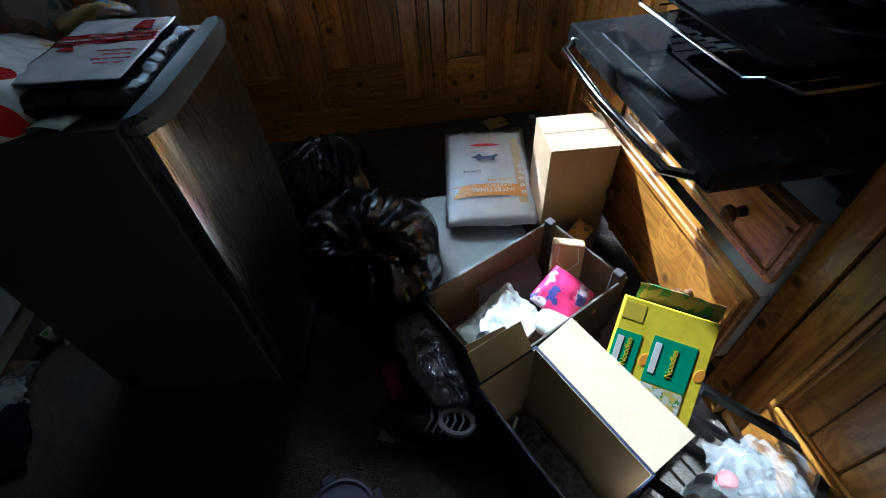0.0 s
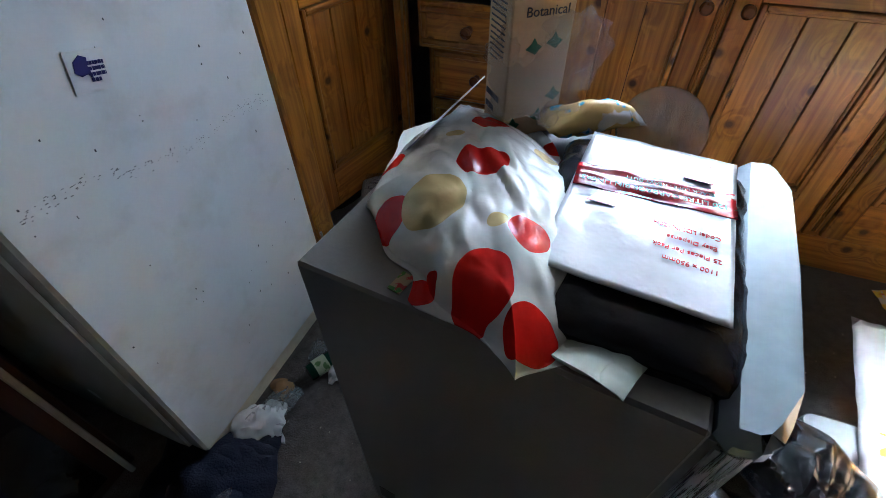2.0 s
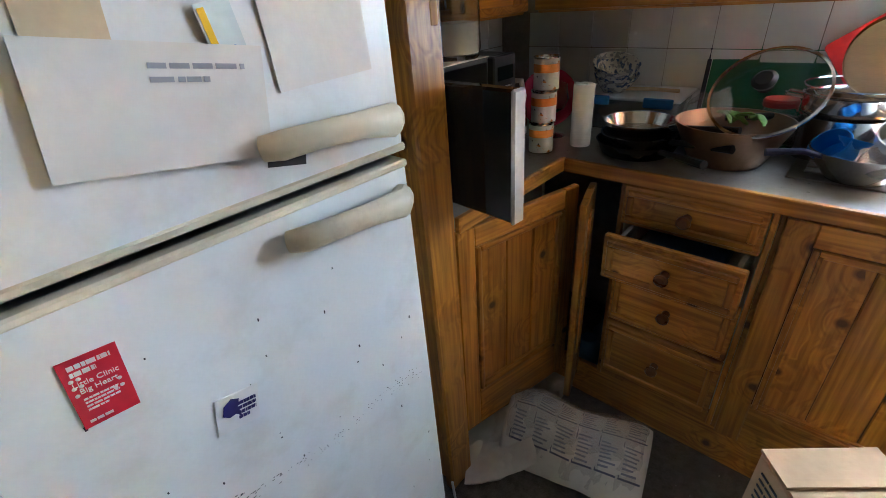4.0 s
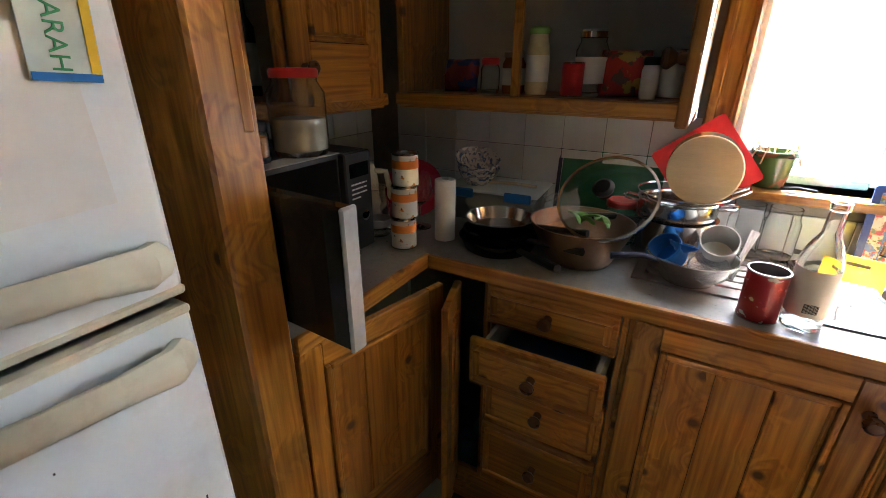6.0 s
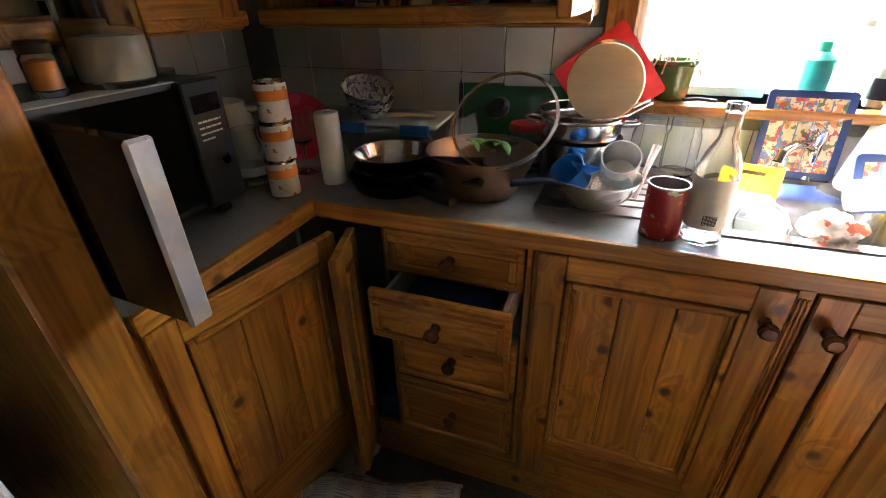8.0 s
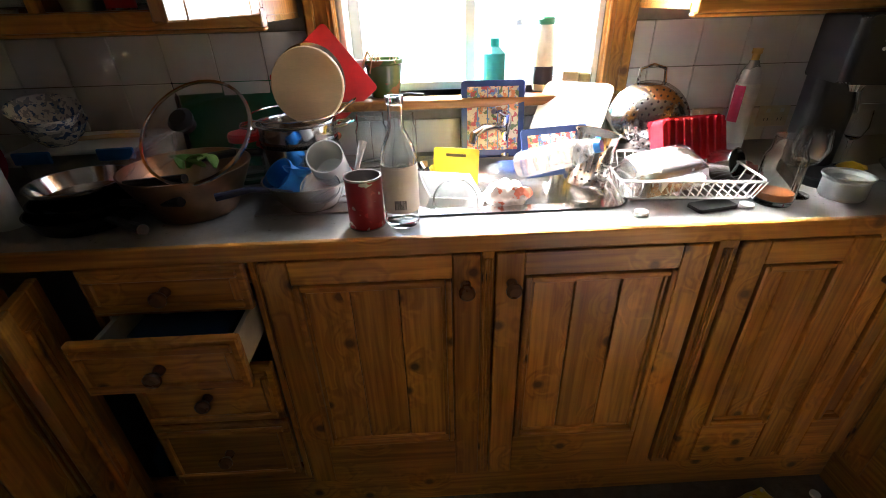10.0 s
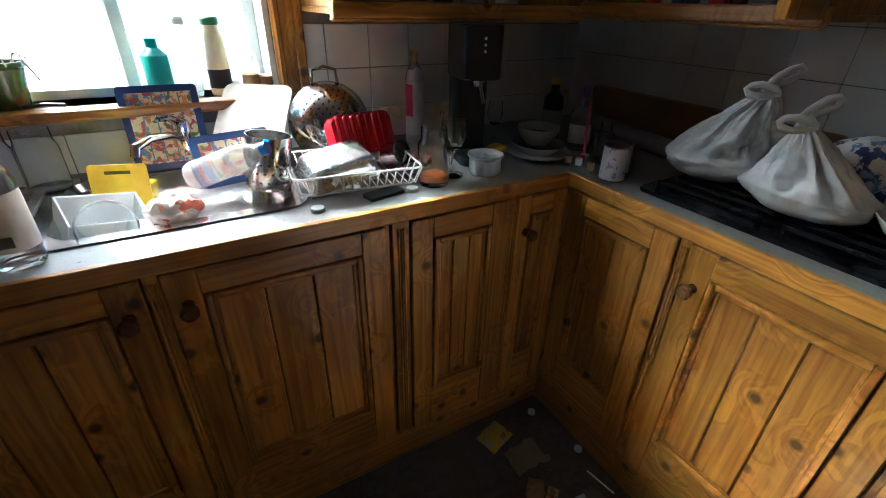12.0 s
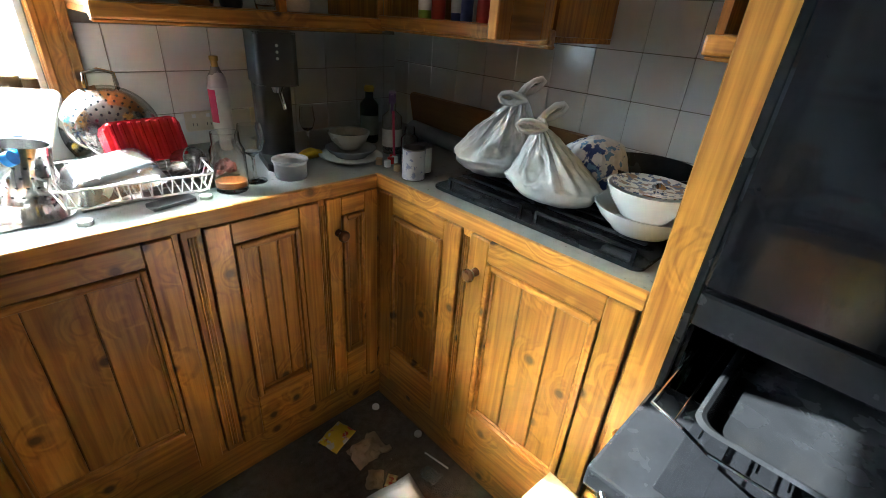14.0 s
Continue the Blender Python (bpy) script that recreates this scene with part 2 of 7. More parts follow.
def cube(a, b, bevel=0.0, m=None, segs=1):
    return box(bmesh.new(), a, b, bevel, m, segs)


def lathe(prof, segs=32, m=None, bm=None, squash=1.0):
    """A turned shape about z from (radius, height) pairs."""
    bm = bm or bmesh.new()
    rings = []
    for r, z in prof:
        if r < 1e-5:
            rings.append([bm.verts.new((0, 0, z))])
        else:
            rings.append([bm.verts.new((r * math.cos(k * math.tau / segs), squash * r * math.sin(k * math.tau / segs), z)) for k in range(segs)])
    for p, q in zip(rings, rings[1:]):
        for k in range(segs):
            j = (k + 1) % segs
            if len(p) == 1 and len(q) == 1:
                continue
            if len(p) == 1:
                bm.faces.new((p[0], q[k], q[j]))
            elif len(q) == 1:
                bm.faces.new((p[k], p[j], q[0]))
            else:
                bm.faces.new((p[k], p[j], q[j], q[k]))
    if m is not None:
        bmesh.ops.transform(bm, matrix=m, verts=[v for r in rings for v in r])
    return bm


def tube(pts, r, segs=8, bm=None, close=False):
    """A round rod along a line of points."""
    bm = bm or bmesh.new()
    pts = [Vector(p) for p in pts]
    n = len(pts)
    rings = []
    for i, p in enumerate(pts):
        d = (pts[(i + 1) % n] - pts[i - 1]) if close else (pts[min(i + 1, n - 1)] - pts[max(i - 1, 0)])
        d.normalize()
        u = d.orthogonal().normalized() if not rings else (prev - d * prev.dot(d)).normalized()
        prev = u
        w = d.cross(u)
        rr = r[i] if isinstance(r, (list, tuple)) else r
        rings.append([bm.verts.new(p + rr * (math.cos(k * math.tau / segs) * u + math.sin(k * math.tau / segs) * w)) for k in range(segs)])
    pairs = list(zip(rings, rings[1:])) + ([(rings[-1], rings[0])] if close else [])
    for a, b in pairs:
        for k in range(segs):
            j = (k + 1) % segs
            bm.faces.new((a[k], a[j], b[j], b[k]))
    if not close:
        bm.faces.new(rings[0][::-1]); bm.faces.new(rings[-1])
    return bm


def prism(outline, z0, z1, m=None, bm=None, bevel=0.0):
    """A flat outline of (x, y) raised from z0 to z1."""
    bm = bm or bmesh.new()
    lo = [bm.verts.new((x, y, z0)) for x, y in outline]
    hi = [bm.verts.new((x, y, z1)) for x, y in outline]
    n = len(outline)
    bm.faces.new(lo[::-1]); bm.faces.new(hi)
    for k in range(n):
        j = (k + 1) % n
        bm.faces.new((lo[k], lo[j], hi[j], hi[k]))
    vs = lo + hi
    if bevel:
        out = bmesh.ops.bevel(bm, geom=list({e for v in vs for e in v.link_edges}), offset=bevel, segments=1, affect="EDGES")
        vs = list(bm.verts)
    if m is not None:
        bmesh.ops.transform(bm, matrix=m, verts=vs)
    return bm


def rrect(x0, y0, x1, y1, r, n=5):
    out = []
    for cx, cy, a0 in ((x1 - r, y1 - r, 0), (x0 + r, y1 - r, 90), (x0 + r, y0 + r, 180), (x1 - r, y0 + r, 270)):
        for k in range(n + 1):
            a = radians(a0 + 90 * k / n)
            out.append((cx + r * math.cos(a), cy + r * math.sin(a)))
    return out


def crumple(bm, amp, freq, seed=0, ridge=0.0, keep=None):
    """Pushes the skin of a soft thing in and out."""
    bm.normal_update()
    o = Vector((seed * 3.7, seed * 1.3, seed * 2.1))
    for v in bm.verts:
        p = v.co * freq + o
        d = noise.noise(p) + 0.5 * noise.noise(p * 2.3)
        if ridge:
            d += ridge * (1 - 2.4 * abs(noise.noise(p * 1.6 + Vector((9, 4, 7)))))
        k = 1.0 if keep is None else keep(v.co)
        v.co += v.normal * d * amp * k
    return bm


def blob(rx, ry, rz, sub=4, floor=None):
    bm = bmesh.new()
    bmesh.ops.create_icosphere(bm, subdivisions=sub, radius=1.0)
    for v in bm.verts:
        v.co = Vector((v.co.x * rx, v.co.y * ry, v.co.z * rz))
        if floor is not None and v.co.z < floor:
            v.co.z = floor
    return bm


def sheet(w, h, nx, ny, height, thick=0.002, m=None):
    """A soft sheet with height(u, v) over w x h, given a thickness."""
    bm = bmesh.new()
    top = [[bm.verts.new((w * (i / nx - 0.5), h * (j / ny - 0.5), height(i / nx, j / ny))) for i in range(nx + 1)] for j in range(ny + 1)]
    bot = [[bm.verts.new((v.co.x, v.co.y, v.co.z - thick)) for v in row] for row in top]
    for j in range(ny):
        for i in range(nx):
            bm.faces.new((top[j][i], top[j][i + 1], top[j + 1][i + 1], top[j + 1][i]))
            bm.faces.new((bot[j][i], bot[j + 1][i], bot[j + 1][i + 1], bot[j][i + 1]))
    ring = [(0, i) for i in range(nx)] + [(j, nx) for j in range(ny)] + [(ny, i) for i in range(nx, 0, -1)] + [(j, 0) for j in range(ny, 0, -1)]
    for k in range(len(ring)):
        (a, b), (c, d) = ring[k], ring[(k + 1) % len(ring)]
        bm.faces.new((top[a][b], bot[a][b], bot[c][d], top[c][d]))
    if m is not None:
        bmesh.ops.transform(bm, matrix=m, verts=bm.verts)
    return bm


def thing(name, x, y, z, rz=0.0, label="", category="", group="", kind="", rx=0.0, ry=0.0):
    e = new(name)
    e.empty_display_size = 0.05
    e.matrix_world = pose(x, y, z, rx, ry, rz)
    return tagged(e, label, category, group, kind)


def part(name, bm, material, parent=None, label="", smooth=False, m=None, angle=35):
    """Links a bmesh as one mesh under a thing or a part."""
    me = bpy.data.meshes.new(name)
    bmesh.ops.recalc_face_normals(bm, faces=bm.faces)
    if smooth:
        for f in bm.faces:
            f.smooth = True
        for e in bm.edges:
            if len(e.link_faces) == 2 and e.calc_face_angle(0) > radians(angle):
                e.smooth = False
    bm.to_mesh(me)
    bm.free()
    me.materials.append(material)
    ob = new(name, me)
    if parent is not None:
        ob.parent = parent
    if m is not None:
        ob.matrix_local = m
    if label:
        tagged(ob, label)
    return ob


def single(name, bm, material, label, category, m=None, smooth=False, group="", kind="", angle=35):
    """A thing that is one mesh; m places it."""
    ob = part(name, bm, material, None, "", smooth, None, angle)
    if m is not None:
        ob.matrix_world = m
    return tagged(ob, label, category, group, kind)


def words(text, size, material, parent, m, name="lettering", depth=0.0004, align="CENTER"):
    """Raised letters in the built-in font, facing +z of m."""
    cu = bpy.data.curves.new(name, "FONT")
    cu.body, cu.size, cu.extrude, cu.align_x, cu.align_y = text, size, depth, align, "CENTER"
    tmp = bpy.data.objects.new(name, cu)
    scene.collection.objects.link(tmp)
    me = bpy.data.meshes.new_from_object(tmp.evaluated_get(bpy.context.evaluated_depsgraph_get()))
    bpy.data.objects.remove(tmp)
    me.materials.clear(); me.materials.append(material)
    ob = new(name, me)
    if parent is not None:
        ob.parent = parent
    ob.matrix_local = m
    return ob


def bars(parent, material, m, rows, w, pitch, h, seed=1, name="print_line"):
    """Unreadable small print: short bars in rows, one flat mesh."""
    rnd = random.Random(seed)
    bm = bmesh.new()
    for k in range(rows):
        x = 0.0
        end = w * (1 if k < rows - 1 else 0.6)
        while x < end:
            d = min(rnd.uniform(0.08, 0.28) * w, end - x)
            box(bm, (x, -k * pitch, 0), (x + d * 0.85, -k * pitch + h, 0.0006))
            x += d
    return part(name, bm, material, parent, "", False, m)

# ---- the room ----
YF, XL, XR = 2.74, -0.44, 1.69          # cabinet faces: sink run, left run, right run
YN, XE, XW, YS, ZC = 3.32, 2.22, -1.08, -1.4, 2.4
TOP = 0.93
single("floor", cube((XW - 0.2, YS - 0.2, -0.1), (XE + 0.2, YN + 0.2, 0)), CARPET, "worn dark grey-brown carpet floor with crumbs", "floor", kind="structure")
# unseen ceiling, coloured dark to deepen the room's shade
single("ceiling", cube((XW - 0.2, YS - 0.2, ZC), (XE + 0.2, YN + 0.2, ZC + 0.1)), LOW_BOUNCE, "unseen ceiling over the kitchen, darkened to cut bounced light", "ceiling", kind="structure")
WX0, WX1, WZ0, WZ1 = 0.27, 1.02, 1.10, 2.31
bm = cube((XW - 0.2, YN, 0), (WX0, YN + 0.18, ZC)); box(bm, (WX1, YN, 0), (XE + 0.2, YN + 0.18, ZC))
box(bm, (WX0, YN, 0), (WX1, YN + 0.18, WZ0)); box(bm, (WX0, YN, WZ1), (WX1, YN + 0.18, ZC))
wall_north = single("wall_north", bm, GROUT, "wall behind the sink, tiled white above the worktop", "wall", kind="structure")
wall_east = single("wall_east", cube((XE, YS, 0), (XE + 0.15, YN, ZC)), GROUT, "wall behind the cooktop, tiled white", "wall", kind="structure")
wall_west = single("wall_west", cube((XW - 0.15, YS, 0), (XW, YN, ZC)), GROUT, "wall behind the fridge and microwave", "wall", kind="structure")
# unseen wall closing the room, kept dark so it bounces little light
single("wall_south", cube((XW - 0.15, YS - 0.15, 0), (XE + 0.15, YS, ZC)), LOW_BOUNCE, "unseen south wall, dull beige to cut bounced light", "wall", kind="structure")

# outside the window: pale paving and, far off, an added plane glowing as daylight
single("ground", cube((-40, YN + 0.2, -0.3), (40, 60, -0.2)), mat("paving", (0.45, 0.43, 0.40), 0.9, var=0.15, scale=2), "pale sunlit paving outside the window", "ground", kind="structure")
glow = mat("glowing_backdrop", (0.9, 0.92, 0.95), 0.9)
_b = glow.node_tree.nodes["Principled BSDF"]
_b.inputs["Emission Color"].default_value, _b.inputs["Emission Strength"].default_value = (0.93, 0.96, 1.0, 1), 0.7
single("backdrop", cube((-14, 9.0, -0.2), (14, 9.1, 2.9)), glow, "added glowing plane that stands in for daylight outside the window", "backdrop", kind="structure")

# window: pine lining and architrave, white aluminium sashes
win = thing("window_1", 0.645, YN, WZ0, label="pine-trimmed sink window with white aluminium sliding sashes", category="window", kind="structure")
W2, H2 = (WX1 - WX0) / 2, WZ1 - WZ0
for sx in (-1, 1):
    bm = cube((sx * W2, -0.022, -0.02), (sx * (W2 + 0.085), 0.0, H2 + 0.08), 0.004)
    box(bm, (sx * (W2 + 0.004), -0.034, -0.02), (sx * (W2 + 0.022), -0.02, H2 + 0.08), 0.004)
    box(bm, (sx * (W2 + 0.058), -0.032, -0.02), (sx * (W2 + 0.085), -0.02, H2 + 0.08), 0.004)
    part("architrave", bm, PINE_Z, win)
    part("lining", cube((sx * (W2 - 0.018), 0, 0), (sx * W2, 0.17, H2), 0.002), WHITEPL, win, "white painted lining")
part("head", cube((-W2 - 0.08, -0.022, H2), (W2 + 0.08, 0, H2 + 0.08), 0.004), PINE_X, win)
bm = cube((-W2 - 0.09, -0.062, -0.028), (W2 + 0.09, 0.0, 0.0), 0.008, segs=2); box(bm, (-W2, -0.002, -0.026), (W2, 0.18, 0.0))
part("window_sill", bm, PINE_X, win, "worn pine sill with peeling varnish")
for a, b, n in ((-W2 + 0.018, 0.02, "sash"), (-0.02, W2 - 0.018, "sash")):
    yy = 0.10 if a < -0.1 else 0.125
    bm = bmesh.new()
    for q in ((a, yy, 0.01, a + 0.032, yy + 0.02, H2), (b - 0.032, yy, 0.01, b, yy + 0.02, H2), (a + 0.032, yy, 0.0, b - 0.032, yy + 0.02, 0.026), (a + 0.032, yy, H2 - 0.04, b - 0.032, yy + 0.02, H2)):
        box(bm, q[:3], q[3:], 0.002)
    sash = part(n, bm, WHITEPL, win, "white aluminium sash")
    pane = part("pane", cube((a + 0.03, yy + 0.008, 0.026), (b - 0.03, yy + 0.012, H2 - 0.04)), GLASS, sash)
    pane.visible_shadow = False

# ---- joinery ----


def knob(parent, x, z, y=0.0):
    prof = [(0, 0), (0.012, 0), (0.011, 0.01), (0.008, 0.016), (0.013, 0.022), (0.018, 0.029), (0.0175, 0.036), (0.012, 0.041), (0, 0.042)]
    return part("knob", lathe(prof, 16), KNOB, parent, "dark turned wooden knob", True, pose(x, y, z, 90))


def door(parent, x0, z0, w, h, knob_x=None, knob_z=None, planks=3, m=None, name="door", stile=0.062, rail=0.058, foot=0.15, t=0.021):
    """A framed pine door with boarded panel: face at y = -t, lying on the plane y = 0."""
    bm = cube((0, -t, 0), (stile, 0, h), 0.003); box(bm, (w - stile, -t, 0), (w, 0, h), 0.003)
    d = part(name, bm, PINE_Z, parent, "", False, m if m is not None else pose(x0, 0, z0))
    part("rail", cube((stile, -t + 0.0006, 0), (w - stile, 0, foot), 0.002), PINE_X, d)
    part("rail", cube((stile, -t + 0.0006, h - rail), (w - stile, 0, h), 0.002), PINE_X, d)
    a, b = stile + 0.012, w - stile - 0.012
    step = (b - a) / planks
    for k in range(planks):
        part("plank", cube((a + k * step + 0.0009, -t + 0.009, foot + 0.008), (a + (k + 1) * step - 0.0009, -0.003, h - rail - 0.008), 0.0028), PINE_Z, d)
    part("panel_back", cube((stile - 0.004, -0.004, foot - 0.004), (w - stile + 0.004, -0.002, h - rail + 0.004)), KNOB, d)
    e = 0.016
    g, f = 0.0022, 0.009
    for q0, q1, mt in (((stile + g, foot + g), (stile + e, h - rail - g), PINE_Z), ((w - stile - e, foot + g), (w - stile - g, h - rail - g), PINE_Z), ((stile + e, h - rail - e), (w - stile - e, h - rail - g), PINE_X), ((stile + e, foot + g), (w - stile - e, foot + e), PINE_X)):
        bm = cube((q0[0], -t - 0.006, q0[1]), (q1[0], -0.006, q1[1]), 0.005, segs=2)
        if mt is PINE_Z:
            xa, xb = (q1[0] - 0.001, q1[0] + f) if q0[0] < w / 2 else (q0[0] - f, q0[0] + 0.001)
            box(bm, (xa, -t + 0.004, q0[1] + e), (xb, -0.006, q1[1] - e), 0.0025)
        else:
            za, zb = (q1[1] - 0.001, q1[1] + f) if q0[1] < h / 2 else (q0[1] - f, q0[1] + 0.001)
            box(bm, (q0[0] + f, -t + 0.004, za), (q1[0] - f, -0.006, zb), 0.0025)
        part("bead", bm, mt, d)
    if knob_x is not None:
        knob(d, knob_x, knob_z, -t)
    return d


def drawer(parent, x0, z0, w, h, out=0.0, depth=0.42, knobs=(0.5,), sag=0.0, filled=False):
    """A drawer: moulded pine front, pale box behind it when it stands open."""
    bm = cube((0, -0.021, 0), (w, 0, h), 0.004)
    d = part("drawer", bm, PINE_X, parent, "", False, pose(x0, -out, z0, sag))
    e = 0.02
    for q, mt in (((0.012, 0.012, w - 0.012, 0.012 + e), PINE_X), ((0.012, h - 0.012 - e, w - 0.012, h - 0.012), PINE_X), ((0.012, 0.012 + e, 0.012 + e, h - 0.012 - e), PINE_Z), ((w - 0.012 - e, 0.012 + e, w - 0.012, h - 0.012 - e), PINE_Z)):
        part("bead", cube((q[0], -0.029, q[1]), (q[2], -0.0205, q[3]), 0.004), mt, d)
    for k in knobs:
        knob(d, w * k, h / 2, -0.021)
    if out:
        bm = bmesh.new()
        box(bm, (0.02, 0.0, 0.02), (0.032, depth, h - 0.03), 0.001); box(bm, (w - 0.032, 0.0, 0.02), (w - 0.02, depth, h - 0.03), 0.001)
        box(bm, (0.032, 0.0, 0.02), (w - 0.032, depth, 0.028))
        part("drawer_box", bm, mat("drawer_white", (0.62, 0.61, 0.57), 0.5), d, "off-white drawer box")
    return d


def carcass(name, m, w, depth, label, z0=0.15, z1=0.893, stiles=(), open_front=False):
    """A base unit: pine face frame over a dark box."""
    u = new(name); u.matrix_world = m
    tagged(u, label, "cabinet", "kitchen base cabinets")
    bm = bmesh.new()
    box(bm, (0.001, 0.022, z0), (0.017, depth, z1)); box(bm, (w - 0.017, 0.022, z0), (w - 0.001, depth, z1))
    box(bm, (0.017, 0.022, z0), (w - 0.017, depth, z0 + 0.016)); box(bm, (0.017, depth - 0.01, z0 + 0.016), (w - 0.017, depth, z1))
    part("body", bm, PLASTER, u, "pale melamine carcass")
    for a, b in stiles:
        st_ = part("face_stile", cube((a, -0.012 if b - a > 0.016 else 0.0, z0), (b, 0.02, z1), 0.002), PINE_Z, u)
        if b - a > 0.016:
            c = (a + b) / 2
            for o in (-0.0075, 0.0, 0.0075):
                part("flute", cube((c + o - 0.0026, -0.017, z0 + 0.02), (c + o + 0.0026, -0.0115, z1 - 0.02), 0.0018), PINE_Z, st_)
    return u


ZD0, ZD1 = 0.158, 0.888
HD = ZD1 - ZD0
# drawer unit, second drawer pulled out
u = carcass("drawer_unit", pose(-0.25, YF, 0), 0.375, 0.56, "pine drawer unit with the second drawer hanging open", stiles=((0.0, 0.014), (0.361, 0.375)))
for k, (z, h, o) in enumerate(((0.772, 0.120, 0), (0.641, 0.141, 0.100), (0.425, 0.185, 0), (0.200, 0.215, 0))):
    drawer(u, 0.017, z, 0.342, h, o, sag=(1.5 if o else 0))
part("face_rail", cube((0.014, 0.0, 0.158), (0.361, 0.02, 0.198), 0.002), PINE_X, u)
# double unit below the sink
u = carcass("sink_cabinet", pose(0.126, YF, 0), 0.99, 0.56, "knotty pine sink cabinet with two framed doors and dark knobs", stiles=((0.0, 0.012), (0.482, 0.51), (0.975, 0.99)))
door(u, 0.012, ZD0, 0.468, HD, 0.435, 0.655, 3)
door(u, 0.512, ZD0, 0.462, HD, 0.035, 0.655, 3)
u = carcass("base_cabinet", pose(1.118, YF, 0), 0.572, 0.56, "pine corner base cabinet with one wide and one narrow door", stiles=((0.0, 0.045), (0.352, 0.372), (0.556, 0.572)))
door(u, 0.047, ZD0, 0.304, HD, None, None, 3)
door(u, 0.373, ZD0, 0.181, HD, 0.036, 0.62, 1, stile=0.05)
# right run, below the cooktop
u = carcass("base_cabinet", pose(XR, YF - 0.004, 0, 0, 0, -90), 0.86, 0.5, "pine base cabinet under the cooktop with two framed doors", stiles=((0.0, 0.028), (0.375, 0.405), (0.845, 0.86)))
door(u, 0.03, ZD0, 0.343, HD, None, None, 2)
door(u, 0.407, ZD0, 0.436, HD, 0.032, 0.632, 3)
# left run: corner unit with folding door standing open
u = carcass("corner_cabinet", pose(XL - 0.03, 2.245, 0, 0, 0, 90), 0.49, 0.55, "pine corner cupboard with its folding door standing ajar", stiles=((0.0, 0.015),))
door(u, 0, 0, 0.455, HD - 0.008, None, None, 3, m=pose(0.004, 0.0, ZD0 - 0.004, 0, 0.4, -12), stile=0.058)
door(u, 0, 0, 0.172, HD - 0.01, None, None, 1, m=pose(0.318, -0.182, ZD0 - 0.004, 0, 0, 17), stile=0.052)
part("shelf", cube((0.02, 0.04, 0.50), (0.47, 0.54, 0.516)), PLASTER, u)

# plinths
single("trim", cube((-0.43, YF + 0.012, 0), (XR + 0.02, YF + 0.03, 0.152), 0.002), PINE_X, "dark scuffed pine kickboard below the sink run", "kickboard", kind="structure")
single("trim", cube((XR + 0.012, 1.885, 0), (XR + 0.03, YF + 0.01, 0.152), 0.002), PINE_Y, "dark scuffed pine kickboard below the cooktop run", "kickboard", kind="structure")

# ---- worktops ----
SX0, SX1, SY0, SY1 = 0.46, 0.93, 2.86, 3.22
zt0 = TOP - 0.034
wt = thing("worktop", 0.6, 2.9, 0, label="grimy grey laminate worktop edged with pine, U-shaped", category="worktop")
for q in ((XW, YF - 0.002, SX0, YN), (SX1, YF - 0.002, XE, YN), (SX0, YF - 0.002, SX1, SY0), (SX0, SY1, SX1, YN), (XW, 2.235, XL, YF - 0.002), (XR, 1.885, XE, YF - 0.002)):
    part("slab", cube((q[0], q[1], zt0), (q[2], q[3], TOP)), LAMINATE, wt, "", False, pose(-0.6, -2.9, 0))
for a, b, mt in (((XL + 0.016, YF - 0.018, TOP - 0.04), (XR - 0.016, YF - 0.002, TOP + 0.002), PINE_X), ((XL, 2.235, TOP - 0.04), (XL + 0.016, YF - 0.002, TOP + 0.002), PINE_Y), ((XR - 0.016, 1.885, TOP - 0.04), (XR, YF - 0.002, TOP + 0.002), PINE_Y)):
    o = part("nosing", cube(a, b, 0.005, segs=2), mt, wt, "rounded pine edging"); o.matrix_local = pose(-0.6, -2.9, 0)

# ---- sink ----
sk = thing("sink", 0.7, 3.04, TOP, label="stainless steel sink with pressed drainers either side", category="sink")
bm = bmesh.new()
X0, X1, Y0, Y1 = SX0 - 0.7, SX1 - 0.7, SY0 - 3.04, SY1 - 3.04
rings = []
for inset, z in ((-0.035, 0.0045), (0.0, 0.004), (0.012, -0.012), (0.025, -0.15), (0.05, -0.165)):
    rings.append([bm.verts.new((x, y, z)) for x, y in rrect(X0 + inset, Y0 + inset, X1 - inset, Y1 - inset, 0.06)])
for p, q in zip(rings, rings[1:]):
    for k in range(len(p)):
        j = (k + 1) % len(p)
        bm.faces.new((p[k], p[j], q[j], q[k]))
bm.faces.new(rings[-1])
part("bowl", bm, POTSTEEL, sk, "dull steel bowl", True)
for a, b in ((-0.60, X0 - 0.04), (X1 + 0.04, 0.68)):
    bm = cube((a, Y0 + 0.0, 0.001), (b, Y1, 0.005), 0.002)
    dr_ = part("drainer", bm, DULLSTEEL, sk, "ribbed steel drainer")
    for k in range(7):
        y = Y0 + 0.05 + k * 0.042
        part("rib", cube((a + 0.03, y, 0.0045), (b - 0.02, y + 0.014, 0.009), 0.002), DULLSTEEL, dr_)
part("waste", lathe([(0, 0), (0.03, 0), (0.034, 0.003), (0.036, 0.0)], 20, pose(0, 0, -0.1645)), CHROME, sk)
tap = thing("tap", 0.74, 3.26, TOP, 0, "chrome mixer tap behind the sink", "tap")
part("body", lathe([(0.028, 0), (0.028, 0.008), (0.02, 0.02), (0.019, 0.09), (0.022, 0.1), (0.018, 0.125), (0, 0.13)], 20), CHROME, tap, "", True)
